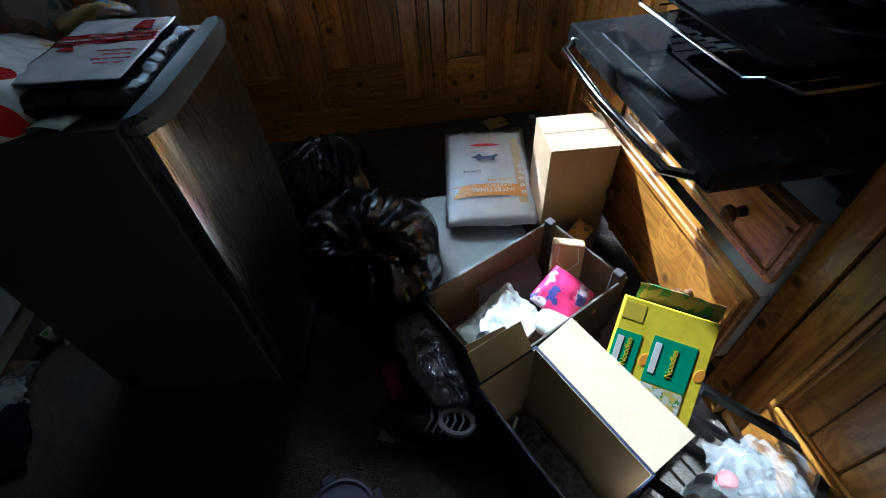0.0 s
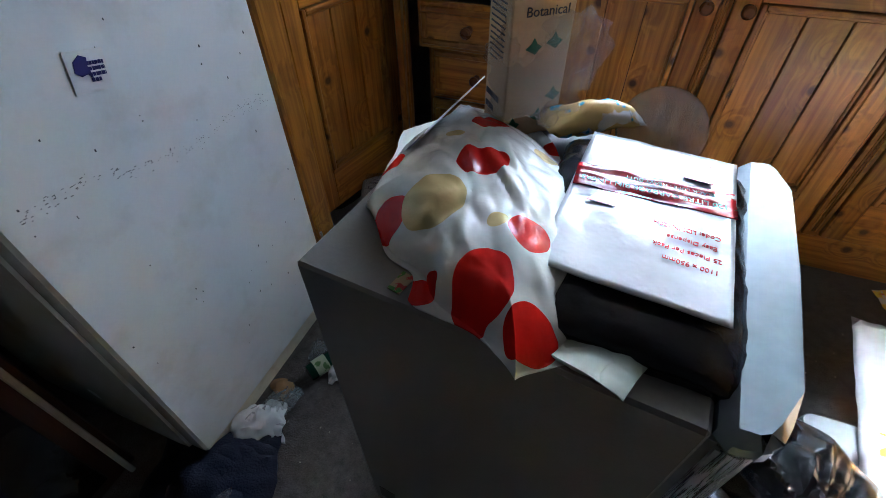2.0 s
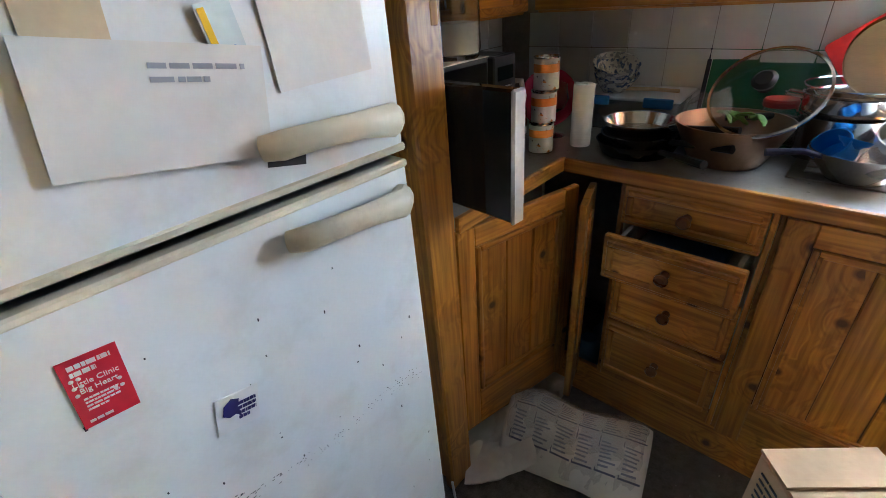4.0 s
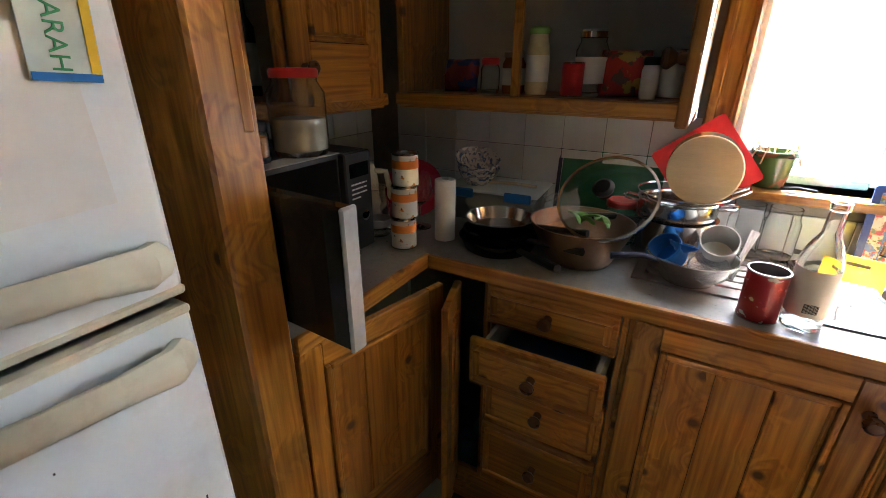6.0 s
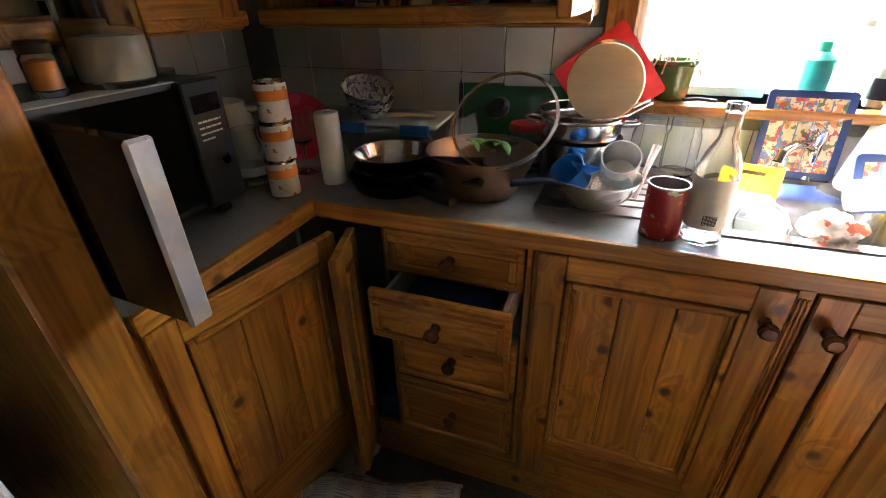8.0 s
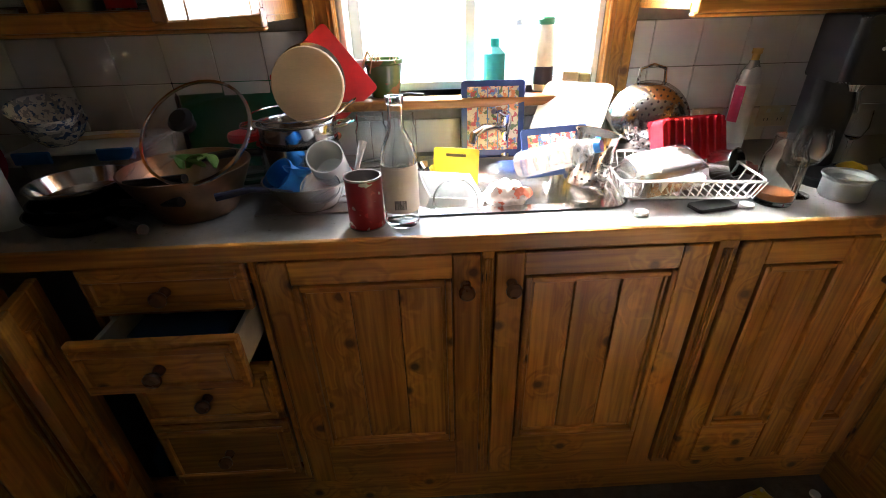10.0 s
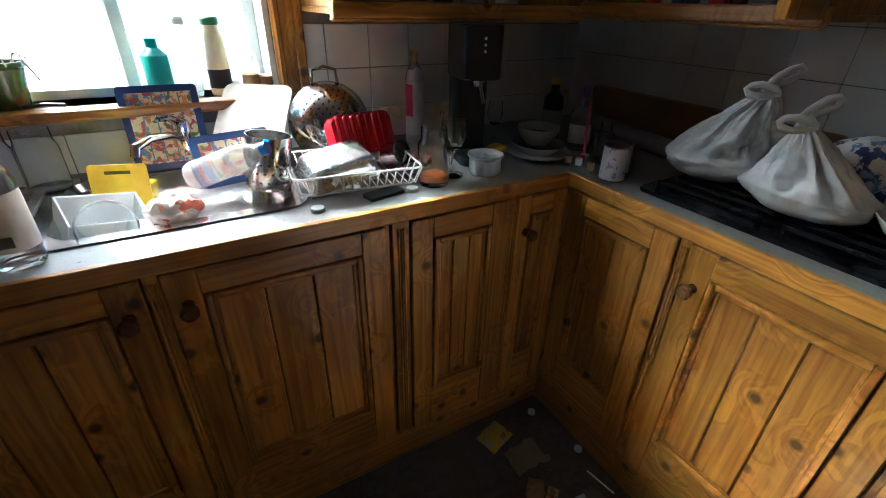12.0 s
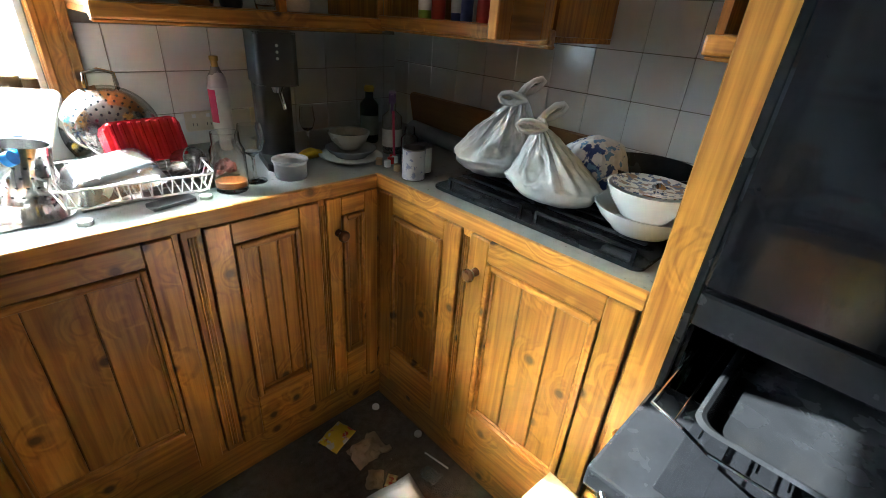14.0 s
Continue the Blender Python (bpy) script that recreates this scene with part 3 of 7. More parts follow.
part("spout", tube([(0, 0, 0.075), (-0.04, -0.05, 0.10), (-0.08, -0.10, 0.108), (-0.11, -0.14, 0.10), (-0.115, -0.148, 0.08)], 0.011, 12), CHROME, tap, "", True)
part("lever", tube([(0, 0, 0.12), (-0.03, -0.05, 0.145), (-0.05, -0.09, 0.15)], [0.012, 0.009, 0.007], 10), CHROME, tap, "", True)

# ---- tall end panel by the fridge ----
tp = thing("end_panel", -0.76, 2.18, 0, label="tall dark-varnished pine end panel between fridge and worktop", category="panel")
part("board", cube((-0.32, -0.03, 0), (0.30, 0.02, 2.2), 0.002), PINE_Z, tp)
part("post", cube((0.30, -0.05, 0), (0.335, 0.045, 2.2), 0.006), PINE_Z, tp)

# ---- wall cabinets ----


def wallcab(name, m, w, depth, label, dividers=(), z0=1.334, z1=2.08, items=None):
    u = new(name); u.matrix_world = m
    tagged(u, label, "wall cabinet", "kitchen wall cabinets")
    part("side", cube((0, 0.02, z0), (0.016, depth, z1)), PINE_Z, u)
    part("side", cube((w - 0.016, 0.02, z0), (w, depth, z1)), PINE_Z, u)
    part("top", cube((0.016, 0.02, z1 - 0.016), (w - 0.016, depth, z1)), PINE_X, u)
    part("base", cube((0.016, 0.02, z0), (w - 0.016, depth - 0.008, z0 + 0.016)), PINE_X, u)
    part("back_board", cube((0.016, depth - 0.008, z0), (w - 0.016, depth - 0.001, z1 - 0.016)), mat("melamine", (0.55, 0.55, 0.53), 0.5, var=0.05), u, "white melamine back")
    part("shelf", cube((0.016, 0.03, z0 + 0.36), (w - 0.016, depth - 0.008, z0 + 0.376)), mat("melamine", (0.55, 0.55, 0.53)), u)
    bm = cube((-0.004, -0.014, z0 - 0.022), (w + 0.004, 0.02, z0 + 0.014), 0.006, segs=2); box(bm, (-0.001, 0.0, z0 - 0.03), (w + 0.001, 0.03, z0 - 0.02), 0.004)
    box(bm, (0, 0.03, z0 - 0.014), (w, depth, z0 - 0.001))
    part("light_rail", bm, PINE_X, u, "moulded pine rail")
    for x in dividers:
        part("divider", cube((x - 0.012, 0.0, z0 + 0.014), (x + 0.012, 0.02, z1), 0.002), PINE_Z, u)
    return u


u1 = wallcab("wall_cabinet", pose(-0.70, 3.0, 0), 0.865, 0.318, "open pine wall cabinet holding jars and packets, doors swung back", (0.012, 0.40, 0.853))
d = door(u1, 0, 0, 0.40, 0.72, 0.36, 0.11, 2, m=pose(0.866, -0.002, 1.335, 0, 0, -90))
u2 = wallcab("wall_cabinet", pose(-0.72, 2.25, 0, 0, 0, 90), 0.70, 0.318, "pine wall cabinet over the microwave with one door open", (0.30, 0.68))
door(u2, 0.315, 1.335, 0.355, 0.72, 0.035, 0.09, 2)
door(u2, 0, 0, 0.30, 0.72, 0.265, 0.12, 2, m=pose(0.004, -0.002, 1.335, 0, 0, -98))
u3 = wallcab("wall_cabinet", pose(1.105, 3.0, 0), 0.80, 0.318, "open pine wall cabinet with mugs and jars beside the window", (0.012, 0.45, 0.79))
u4 = wallcab("wall_cabinet", pose(1.90, 3.0, 0, 0, 0, -90), 0.66, 0.318, "open pine wall cabinet with sauce bottles over the worktop", (0.02, 0.64), 1.345)
door(u4, 0, 0, 0.30, 0.72, 0.265, 0.12, 2, m=pose(0.66, -0.002, 1.335, 0, 0, -76))
u5 = wallcab("wall_cabinet", pose(1.86, 1.975, 0, 0, 0, -90), 0.07, 0.35, "narrow pine filler cabinet beside the oven tower", (), 1.36)

# ---- fridge freezer ----
FX, FY0, FY1 = -0.305, 1.425, 1.992
fr = thing("fridge", FX, (FY0 + FY1) / 2, 0, 90, "tall white two-door fridge, scuffed, with magnets and papers", "fridge")
fw = (FY1 - FY0) / 2
part("body", cube((-fw, 0.07, 0.03), (fw, 0.62, 1.74), 0.006), ENAMEL, fr)


def fdoor(z0, z1, label):
    bm = bmesh.new()
    box(bm, (-fw, -0.0, z0), (fw, 0.06, z1), 0.016, segs=3)
    for v in bm.verts:                       # slightly bowed front
        if v.co.y < 0.03:
            v.co.y -= 0.001
    return part("door", bm, ENAMEL, fr, label, True)


fd1 = fdoor(0.075, 1.172, "white lower door with scratches")
fd2 = fdoor(1.186, 1.74, "white upper door with handwritten papers")
for z in (1.160, 1.186):
    part("trim_strip", cube((-fw + 0.002, -0.003, z), (fw - 0.002, 0.055, z + 0.012), 0.003), CREAM, fr, "yellowed plastic trim")
part("gasket", cube((-fw + 0.01, 0.055, 0.09), (fw - 0.01, 0.075, 1.73)), col("gasket", (0.03, 0.028, 0.024)), fr)
part("kick_grille", cube((-fw + 0.01, 0.02, 0.0), (fw - 0.01, 0.06, 0.07), 0.003), CREAM, fr)
for zz, pr in ((1.245, fd2), (1.125, fd1)):
    pts = [(0.06, -0.010, zz + 0.004), (0.075, -0.026, zz + 0.006), (0.12, -0.038, zz + 0.008), (0.18, -0.042, zz + 0.006), (0.23, -0.036, zz), (0.252, -0.014, zz - 0.004)]
    bm = tube(pts, [0.012, 0.014, 0.013, 0.014, 0.018, 0.018], 12)
    for v in bm.verts:
        v.co.z = zz + (v.co.z - zz) * 1.25
    h = part("handle", bm, CREAM, pr, "curved cream plastic handle", True)
# scuff line and dents on the lower door
bm = bmesh.new()
rnd = random.Random(4)
for k in range(170):
    u_ = rnd.random()
    x = -fw + 0.02 + u_ * (2 * fw - 0.05)
    z = 0.80 - 0.06 * u_ + rnd.gauss(0, 0.006) + 0.012 * math.sin(u_ * 9)
    y = -0.0014
    s = rnd.uniform(0.0006, 0.0032) * (1.5 if u_ < 0.45 else 0.6)
    box(bm, (x, y - 0.0002, z), (x + s, y + 0.004, z + rnd.uniform(0.0004, 0.0011)))
for k in range(45):
    x, z = rnd.uniform(-fw + 0.03, fw - 0.03), rnd.uniform(0.15, 1.1)
    y = -0.0014
    box(bm, (x, y, z), (x + rnd.uniform(0.001, 0.003), y + 0.004, z + rnd.uniform(0.001, 0.006)))
tagged(part("scuff_mark", bm, INK, fd1, "black scuff marks"), kind="stuff")

# ---- bar freezer standing loose on the floor ----
fz = thing("bar_freezer", 0.11, 1.503, 0, -6, "low grey bar freezer with brushed steel door, piled with bags", "freezer")
bm = cube((0, 0, 0.03), (0.43, 0.425, 0.832), 0.004)
part("body", bm, GREYMETAL, fz)
bm = bmesh.new()
out = []
for x, y in [(0.438, 0.0), (0.462, 0.0), (0.478, 0.006), (0.488, 0.02), (0.494, 0.06), (0.498, 0.21), (0.494, 0.36), (0.488, 0.405), (0.478, 0.419), (0.462, 0.425), (0.438, 0.425)]:
    out.append((x, y))
out = [(0.438 + (x - 0.438) * 0.72, y) for x, y in out]
part("door", prism(out, 0.05, 0.815), STEEL, fz, "brushed stainless steel door", True)
part("door_liner", cube((0.43, 0.004, 0.05), (0.438, 0.421, 0.82)), col("grey_gasket", (0.35, 0.37, 0.38)), fz)
cap = [(0.432, -0.003), (0.47, -0.003), (0.486, 0.004), (0.499, 0.02), (0.505, 0.06), (0.509, 0.21), (0.505, 0.36), (0.499, 0.41), (0.486, 0.426), (0.47, 0.43), (0.432, 0.43)]
cap = [(0.432 + (x - 0.432) * 0.74, y) for x, y in cap]
bm = prism(cap, 0.812, 0.845, bevel=0.011)
for v in bm.verts:
    if v.co.z > 0.83:
        v.co.z += 0.008 * max(0, (v.co.x - 0.44) / 0.05)
part("door_cap", bm, mat("grey_plastic", (0.20, 0.24, 0.28), 0.2), fz, "blue-grey plastic grip cap", True)
bm = cube((0.438, -0.003, 0.035), (0.50, 0.43, 0.052), 0.006)
part("door_foot", bm, BLACKPL, fz)
part("hinge_screw", lathe([(0.007, 0), (0.006, 0.004), (0, 0.005)], 12, pose(0.39, 0.05, 0.832)), CHROME, fz)
part("rating_label", cube((0.02, -0.001, 0.06), (0.06, 0.0005, 0.12)), BLACKPL, fz)

# ---- oven tower ----
OX, OY0, OY1 = 1.66, 1.17, 1.88
ov = thing("oven_tower", OX, OY1, 0, -90, "pine oven housing with two drawers beneath a double oven", "oven housing")
ow = OY1 - OY0
bm = bmesh.new()
part("side_panel", cube((0, 0.022, 0), (0.02, 0.55, 2.3), 0.002), PINE_Z, ov)
part("side_panel", cube((ow - 0.02, 0.022, 0), (ow, 0.55, 2.3), 0.002), PINE_Z, ov)
part("post", cube((0, 0, 0.60), (0.068, 0.021, 2.3), 0.003), PINE_Z, ov, "pale knotty pine upright")
part("post", cube((ow - 0.068, 0, 0), (ow, 0.021, 2.3), 0.003), PINE_Z, ov)
part("crossbar", cube((0.02, 0.0, 0.12), (ow - 0.068, 0.02, 0.16), 0.003), PINE_X, ov)
drawer(ov, 0.03, 0.475, ow - 0.09, 0.165, 0.03, knobs=(0.2, 0.8))
drawer(ov, 0.02, 0.16, ow - 0.07, 0.29, 0.05, knobs=(0.2, 0.8))
oven = thing("double_oven", OX, OY1, 0, -90, "black double oven, lower door hanging open with rack and tray", "oven")
o0, o1 = 0.07, ow - 0.07
for a, b in (((o0, 0.02, 0.675), (o0 + 0.015, 0.48, 1.60)), ((o1 - 0.015, 0.02, 0.675), (o1, 0.48, 1.60)), ((o0, 0.02, 0.66), (o1, 0.5, 0.675)), ((o0 + 0.015, 0.02, 0.945), (o1 - 0.015, 0.48, 1.0)), ((o0, 0.48, 0.675), (o1, 0.5, 1.60)), ((o0, 0.02, 1.60), (o1, 0.5, 1.62))):
    part("cavity_wall", cube(a, b), BLACKMET, oven)
part("frame_strip", cube((o0 - 0.006, -0.012, 0.66), (o0 + 0.01, 0.02, 1.75), 0.003), BLACKMET, oven)
part("frame_strip", cube((o1 - 0.01, -0.012, 0.66), (o1 + 0.006, 0.02, 1.75), 0.003), BLACKMET, oven)
ud = part("upper_door", cube((o0 + 0.012, -0.035, 1.01), (o1 - 0.012, 0.018, 1.46), 0.006), BLACKGLASS, oven, "black glass oven door")
part("handle", tube([(o0 + 0.05, -0.06, 1.43), (o1 - 0.05, -0.06, 1.43)], 0.009, 10), BLACKMET, ud)
part("fascia", cube((o0 + 0.012, -0.03, 0.935), (o1 - 0.012, 0.018, 1.0), 0.004), BLACKMET, oven)
part("control_panel", cube((o0 + 0.012, -0.03, 1.47), (o1 - 0.012, 0.018, 1.60), 0.004), STEEL, oven)
ld = part("lower_door", cube((o0 - 0.004, -0.275, 0.735), (o1 + 0.004, 0.005, 0.775), 0.006, segs=2), BLACKMET, oven, "fallen-open black oven door")
part("inner_glass", cube((o0 + 0.08, -0.235, 0.775), (o1 - 0.08, -0.05, 0.779), 0.002), BLACKGLASS, ld)
part("handle", tube([(o0 + 0.03, -0.275, 0.745), (o0 + 0.06, -0.305, 0.738), (o0 + 0.28, -0.312, 0.736), (o1 - 0.06, -0.305, 0.738), (o1 - 0.03, -0.275, 0.745)], 0.009, 12), CHROME, ld, "bright metal bar handle", True)
rk = thing("oven_rack", OX, OY1, 0.862, -90, "chrome wire oven shelf pulled partly out", "oven rack")
ra, rb = o0 + 0.03, o1 - 0.03
part("rim", tube([(ra, -0.17, 0), (ra + 0.05, -0.185, 0), (ra + 0.09, -0.185, -0.018), (rb - 0.09, -0.185, -0.018), (rb - 0.05, -0.185, 0), (rb, -0.17, 0), (rb, 0.3, 0), (ra, 0.3, 0)], 0.0035, 8, close=True), CHROME, rk)
for k in range(13):
    x = ra + (k + 1) * (rb - ra) / 14
    part("wire", tube([(x, -0.18, -0.004), (x, 0.3, -0.004)], 0.0018, 6), CHROME, rk)
ty = thing("baking_tray", OX, OY1 - 0.37, 0.868, -90, "black greasy baking tray on the oven shelf", "tray")
bm = bmesh.new()
rings = []
for ins, z in ((0.0, 0.018), (0.006, 0.021), (0.012, 0.018), (0.02, 0.002), (0.024, 0.0)):
    rings.append([bm.verts.new((x, y, z)) for x, y in rrect(-0.215 + ins, -0.195 + ins, 0.215 - ins, 0.13 - ins, 0.03)])
for p, q in zip(rings, rings[1:]):
    for k in range(len(p)):
        j = (k + 1) % len(p)
        bm.faces.new((p[k], p[j], q[j], q[k]))
bm.faces.new(rings[-1])
part("pan", bm, BLACKMET, ty, "", True)
part("foil", crumple(sheet(0.14, 0.10, 14, 10, lambda a, b: 0.01 + 0.02 * a * b, 0.001, pose(0.13, 0.02, 0.012, 0, -8, 20)), 0.006, 40, 3), CHROME, ty, "crumpled foil")

# tall pantry beyond the oven
pc = thing("pantry_cupboard", OX, 1.165, 0, -90, "tall dark pine pantry cupboard beside the oven", "cupboard")
part("body", cube((0, 0.022, 0.0), (0.9, 0.55, 2.3), 0.003), PINE_Z, pc)
door(pc, 0.01, 0.10, 0.43, 1.2, None, None, 4)
door(pc, 0.45, 0.10, 0.43, 1.2, None, None, 4)

# ---- clutter helpers ----


def jar(name, x, y, z, r, h, glass, label, cat, lid=None, fill=None, fill_h=0.0, neck=0.8, neck_h=0.82, band=None, band_z=(0.2, 0.7), group="", rz=0, rx=0, ry=0, mouth=True):
    """A glass or plastic jar or bottle: hollow wall, with lid, contents and label band as parts."""
    t = thing(name, x, y, z, rz, label, cat, group, rx=rx, ry=ry)
    nr = r * neck
    prof = [(0, 0.002), (r * 0.9, 0.0), (r, 0.012 * h / 0.1 if h < 0.2 else 0.01), (r, h * neck_h * 0.86), (nr, h * neck_h), (nr, h), (nr - 0.003, h), (nr - 0.003, h * neck_h), (r - 0.003, h * neck_h * 0.85), (r - 0.003, 0.012), (0, 0.008)]
    part("glass", lathe(prof, 28), glass, t, "", True)
    if fill:
        part("contents", lathe([(0, 0.009), (r - 0.0045, 0.013), (r - 0.0045, fill_h), (r * 0.4, fill_h + 0.004), (0, fill_h + 0.002)], 24), fill, t, "", True)
    if lid:
        part("lid", lathe([(nr + 0.003, h - 0.018), (nr + 0.004, h - 0.004), (nr, h + 0.002), (0, h + 0.003)], 28), lid, t, "", True)
    if band:
        part("label", lathe([(r + 0.0006, h * band_z[0]), (r + 0.0008, h * band_z[1])], 28), band, t, "", True)
    return t


def tin(name, x, y, z, r, h, side, label, cat="tin", open_top=False, group="", rx=0, ry=0, rz=0, band=None):
    t = thing(name, x, y, z, rz, label, cat, group, rx=rx, ry=ry)
    part("side", lathe([(r, 0.003), (r, h - 0.003)], 28), side, t, "", True)
    rim = lathe([(0, 0.002), (r - 0.002, 0.0), (r + 0.0015, 0.001), (r + 0.0015, 0.004)], 28)
    part("base", rim, POTSTEEL, t, "", True)
    if open_top:
        prof = [(r + 0.0015, h - 0.004), (r + 0.0015, h), (r - 0.002, h), (r - 0.002, 0.006), (0, 0.006)]
    else:
        prof = [(r + 0.0015, h - 0.004), (r + 0.0015, h), (r - 0.002, h), (r - 0.004, h - 0.004), (0, h - 0.004)]
    part("top", lathe(prof, 28), POTSTEEL if not open_top else DULLSTEEL, t, "", True)
    if band:
        part("label_band", lathe([(r + 0.0005, h * 0.55), (r + 0.0005, h * 0.8)], 28), band, t, "", True)
    return t


def bowl(name, x, y, z, r, h, material, label, cat="bowl", base=0.45, inner=None, rx=0, ry=0, rz=0, group=""):
    prof = [(0, 0.0), (r * base, 0.0), (r * base + 0.004, 0.006), (r * 0.82, h * 0.5), (r * 0.97, h * 0.9), (r, h), (r - 0.004, h), (r * 0.94, h * 0.86), (r * 0.78, h * 0.5), (r * base, 0.012), (0, 0.01)]
    t = thing(name, x, y, z, rz, label, cat, group, rx=rx, ry=ry)
    part("shell", lathe(prof, 40), material, t, "", True, angle=60)
    if inner:
        part("contents", lathe([(0, h * 0.55), (r * 0.5, h * 0.57), (r * 0.81, h * 0.55)], 24), inner, t, "", True)
    return t


def wineglass(x, y, z, h, r, label):
    t = thing("wine_glass", x, y, z, 0, label, "wine glass")
    prof = [(0, 0.002), (r * 0.85, 0.0), (r * 0.85, 0.003), (0.006, 0.008), (0.004, h * 0.35), (0.006, h * 0.45), (r * 0.7, h * 0.55), (r, h * 0.72), (r * 0.82, h), (r * 0.82 - 0.0015, h), (r - 0.002, h * 0.72), (r * 0.68, h * 0.565), (0, h * 0.48)]
    part("bowl_and_stem", lathe(prof, 28), GLASS, t, "", True)
    return t


def softbag(name, x, y, z, rx_, ry_, rz_, material, label, cat="bag", seed=1, amp=0.02, freq=9, ridge=0.6, knot=True, sub=5, floor=-0.75, turn=0):
    """A filled, tied plastic bag gathered into a knot."""
    bm = blob(1, 1, 1, sub)
    for v in bm.verts:
        a = math.atan2(v.co.y, v.co.x)
        up = max(0.0, v.co.z)
        pleat = 1 + 0.10 * up ** 2 * math.sin(a * 17 + seed + 3 * noise.noise(v.co * 3)) + 0.05 * up * math.sin(a * 31 + seed * 2)
        k = 1 - 0.35 * up ** 3
        v.co = Vector((v.co.x * rx_ * k * pleat, v.co.y * ry_ * k * pleat, v.co.z * rz_))
        if v.co.z < floor * rz_:
            v.co.z = floor * rz_
    crumple(bm, amp, freq, seed, ridge, keep=lambda c: 0.25 if c.z < floor * rz_ + 0.004 else 1)
    low = min(v.co.z for v in bm.verts)
    for v in bm.verts:
        v.co.z -= low
    t = thing(name, x, y, z, turn, label, cat)
    part("film", bm, material, t, "", True, angle=180)
    if knot:
        top = max(v.co.z for v in t.children[0].data.vertices)
        bm = blob(0.018, 0.016, 0.02, 3)
        crumple(bm, 0.006, 60, seed)
        part("knot", bm, material, t, "", True, pose(0, 0, top + 0.004), 180)
        rnd = random.Random(seed)
        for k in range(2):
            a = rnd.uniform(0, 6.28)
            bm = sheet(0.05, 0.09, 5, 9, lambda p, q: 0.012 * math.sin(p * 7 + k) + 0.02 * q, 0.0015, pose(0.03 * math.cos(a), 0.03 * math.sin(a), top + 0.02, 50, 0, math.degrees(a) + 90))
            part("tie_end", crumple(bm, 0.006, 35, seed + k), material, t, "", True, angle=180)
    return t


def saw(a):
    """A sharp-edged wave between -1 and 1."""
    return 4 * abs((a / math.tau) % 1.0 - 0.5) - 1


def creases(p, freq, seed):
    """Flat facets meeting in sharp folds, as in stiff film."""
    d = noise.voronoi(p * freq + Vector((seed * 3.1, seed * 1.7, seed * 2.3)))[0]
    return d[1] - d[0]


def pleated_sack(name, x, y, z, r, h, material, label, seed, tilt):
    """A stuffed bin bag: film drawn in sharp pleats to a knot that tips over."""
    bm = blob(1, 1, 1, 6)
    tip = Matrix.Rotation(radians(tilt), 3, "X")
    for v in bm.verts:
        p = v.co.copy()
        a, f = math.atan2(p.y, p.x), math.acos(max(-1, min(1, p.z)))
        warp = 1.6 * noise.noise(p * 1.7 + Vector((seed, 0, 0)))
        fan = math.exp(-((f - 0.55) / 0.62) ** 2)
        k = 1 + fan * (0.085 * saw(a * 9 + 2.2 * warp + seed) + 0.028 * saw(a * 19 - 3 * warp))
        low = min(1.0, max(0.0, (f - 0.9) / 0.7))
        k += low * (0.10 * (creases(Vector((p.x * 1.4, p.y * 1.4, p.z * 0.6)), 1.5, seed) - 0.4) + 0.035 * (creases(p, 2.9, seed + 4) - 0.3)) + 0.09 * noise.noise(p * 1.3 + Vector((0, seed, 3)))
        k *= 1 - 0.16 * math.exp(-(f / 0.22) ** 2)
        q = tip @ Vector((p.x * k, p.y * k, p.z * k * 0.98))
        zz = 0.5 * h + q.z * 0.54 * h
        spread = 1 + 0.10 * max(0.0, 0.35 - zz / h)
        v.co = Vector((q.x * r * spread, q.y * r * spread, max(0.0, zz)))
    t = thing(name, x, y, z, 0, label, "bag")
    part("film", bm, material, t, "", True, angle=32)
    top = tip @ Vector((0, 0, 0.84))
    kn = crumple(blob(0.02, 0.02, 0.026, 3), 0.008, 60, seed)
    part("knot", kn, material, t, "", True, pose(top.x * r, top.y * r, 0.5 * h + top.z * 0.54 * h), 40)
    return t


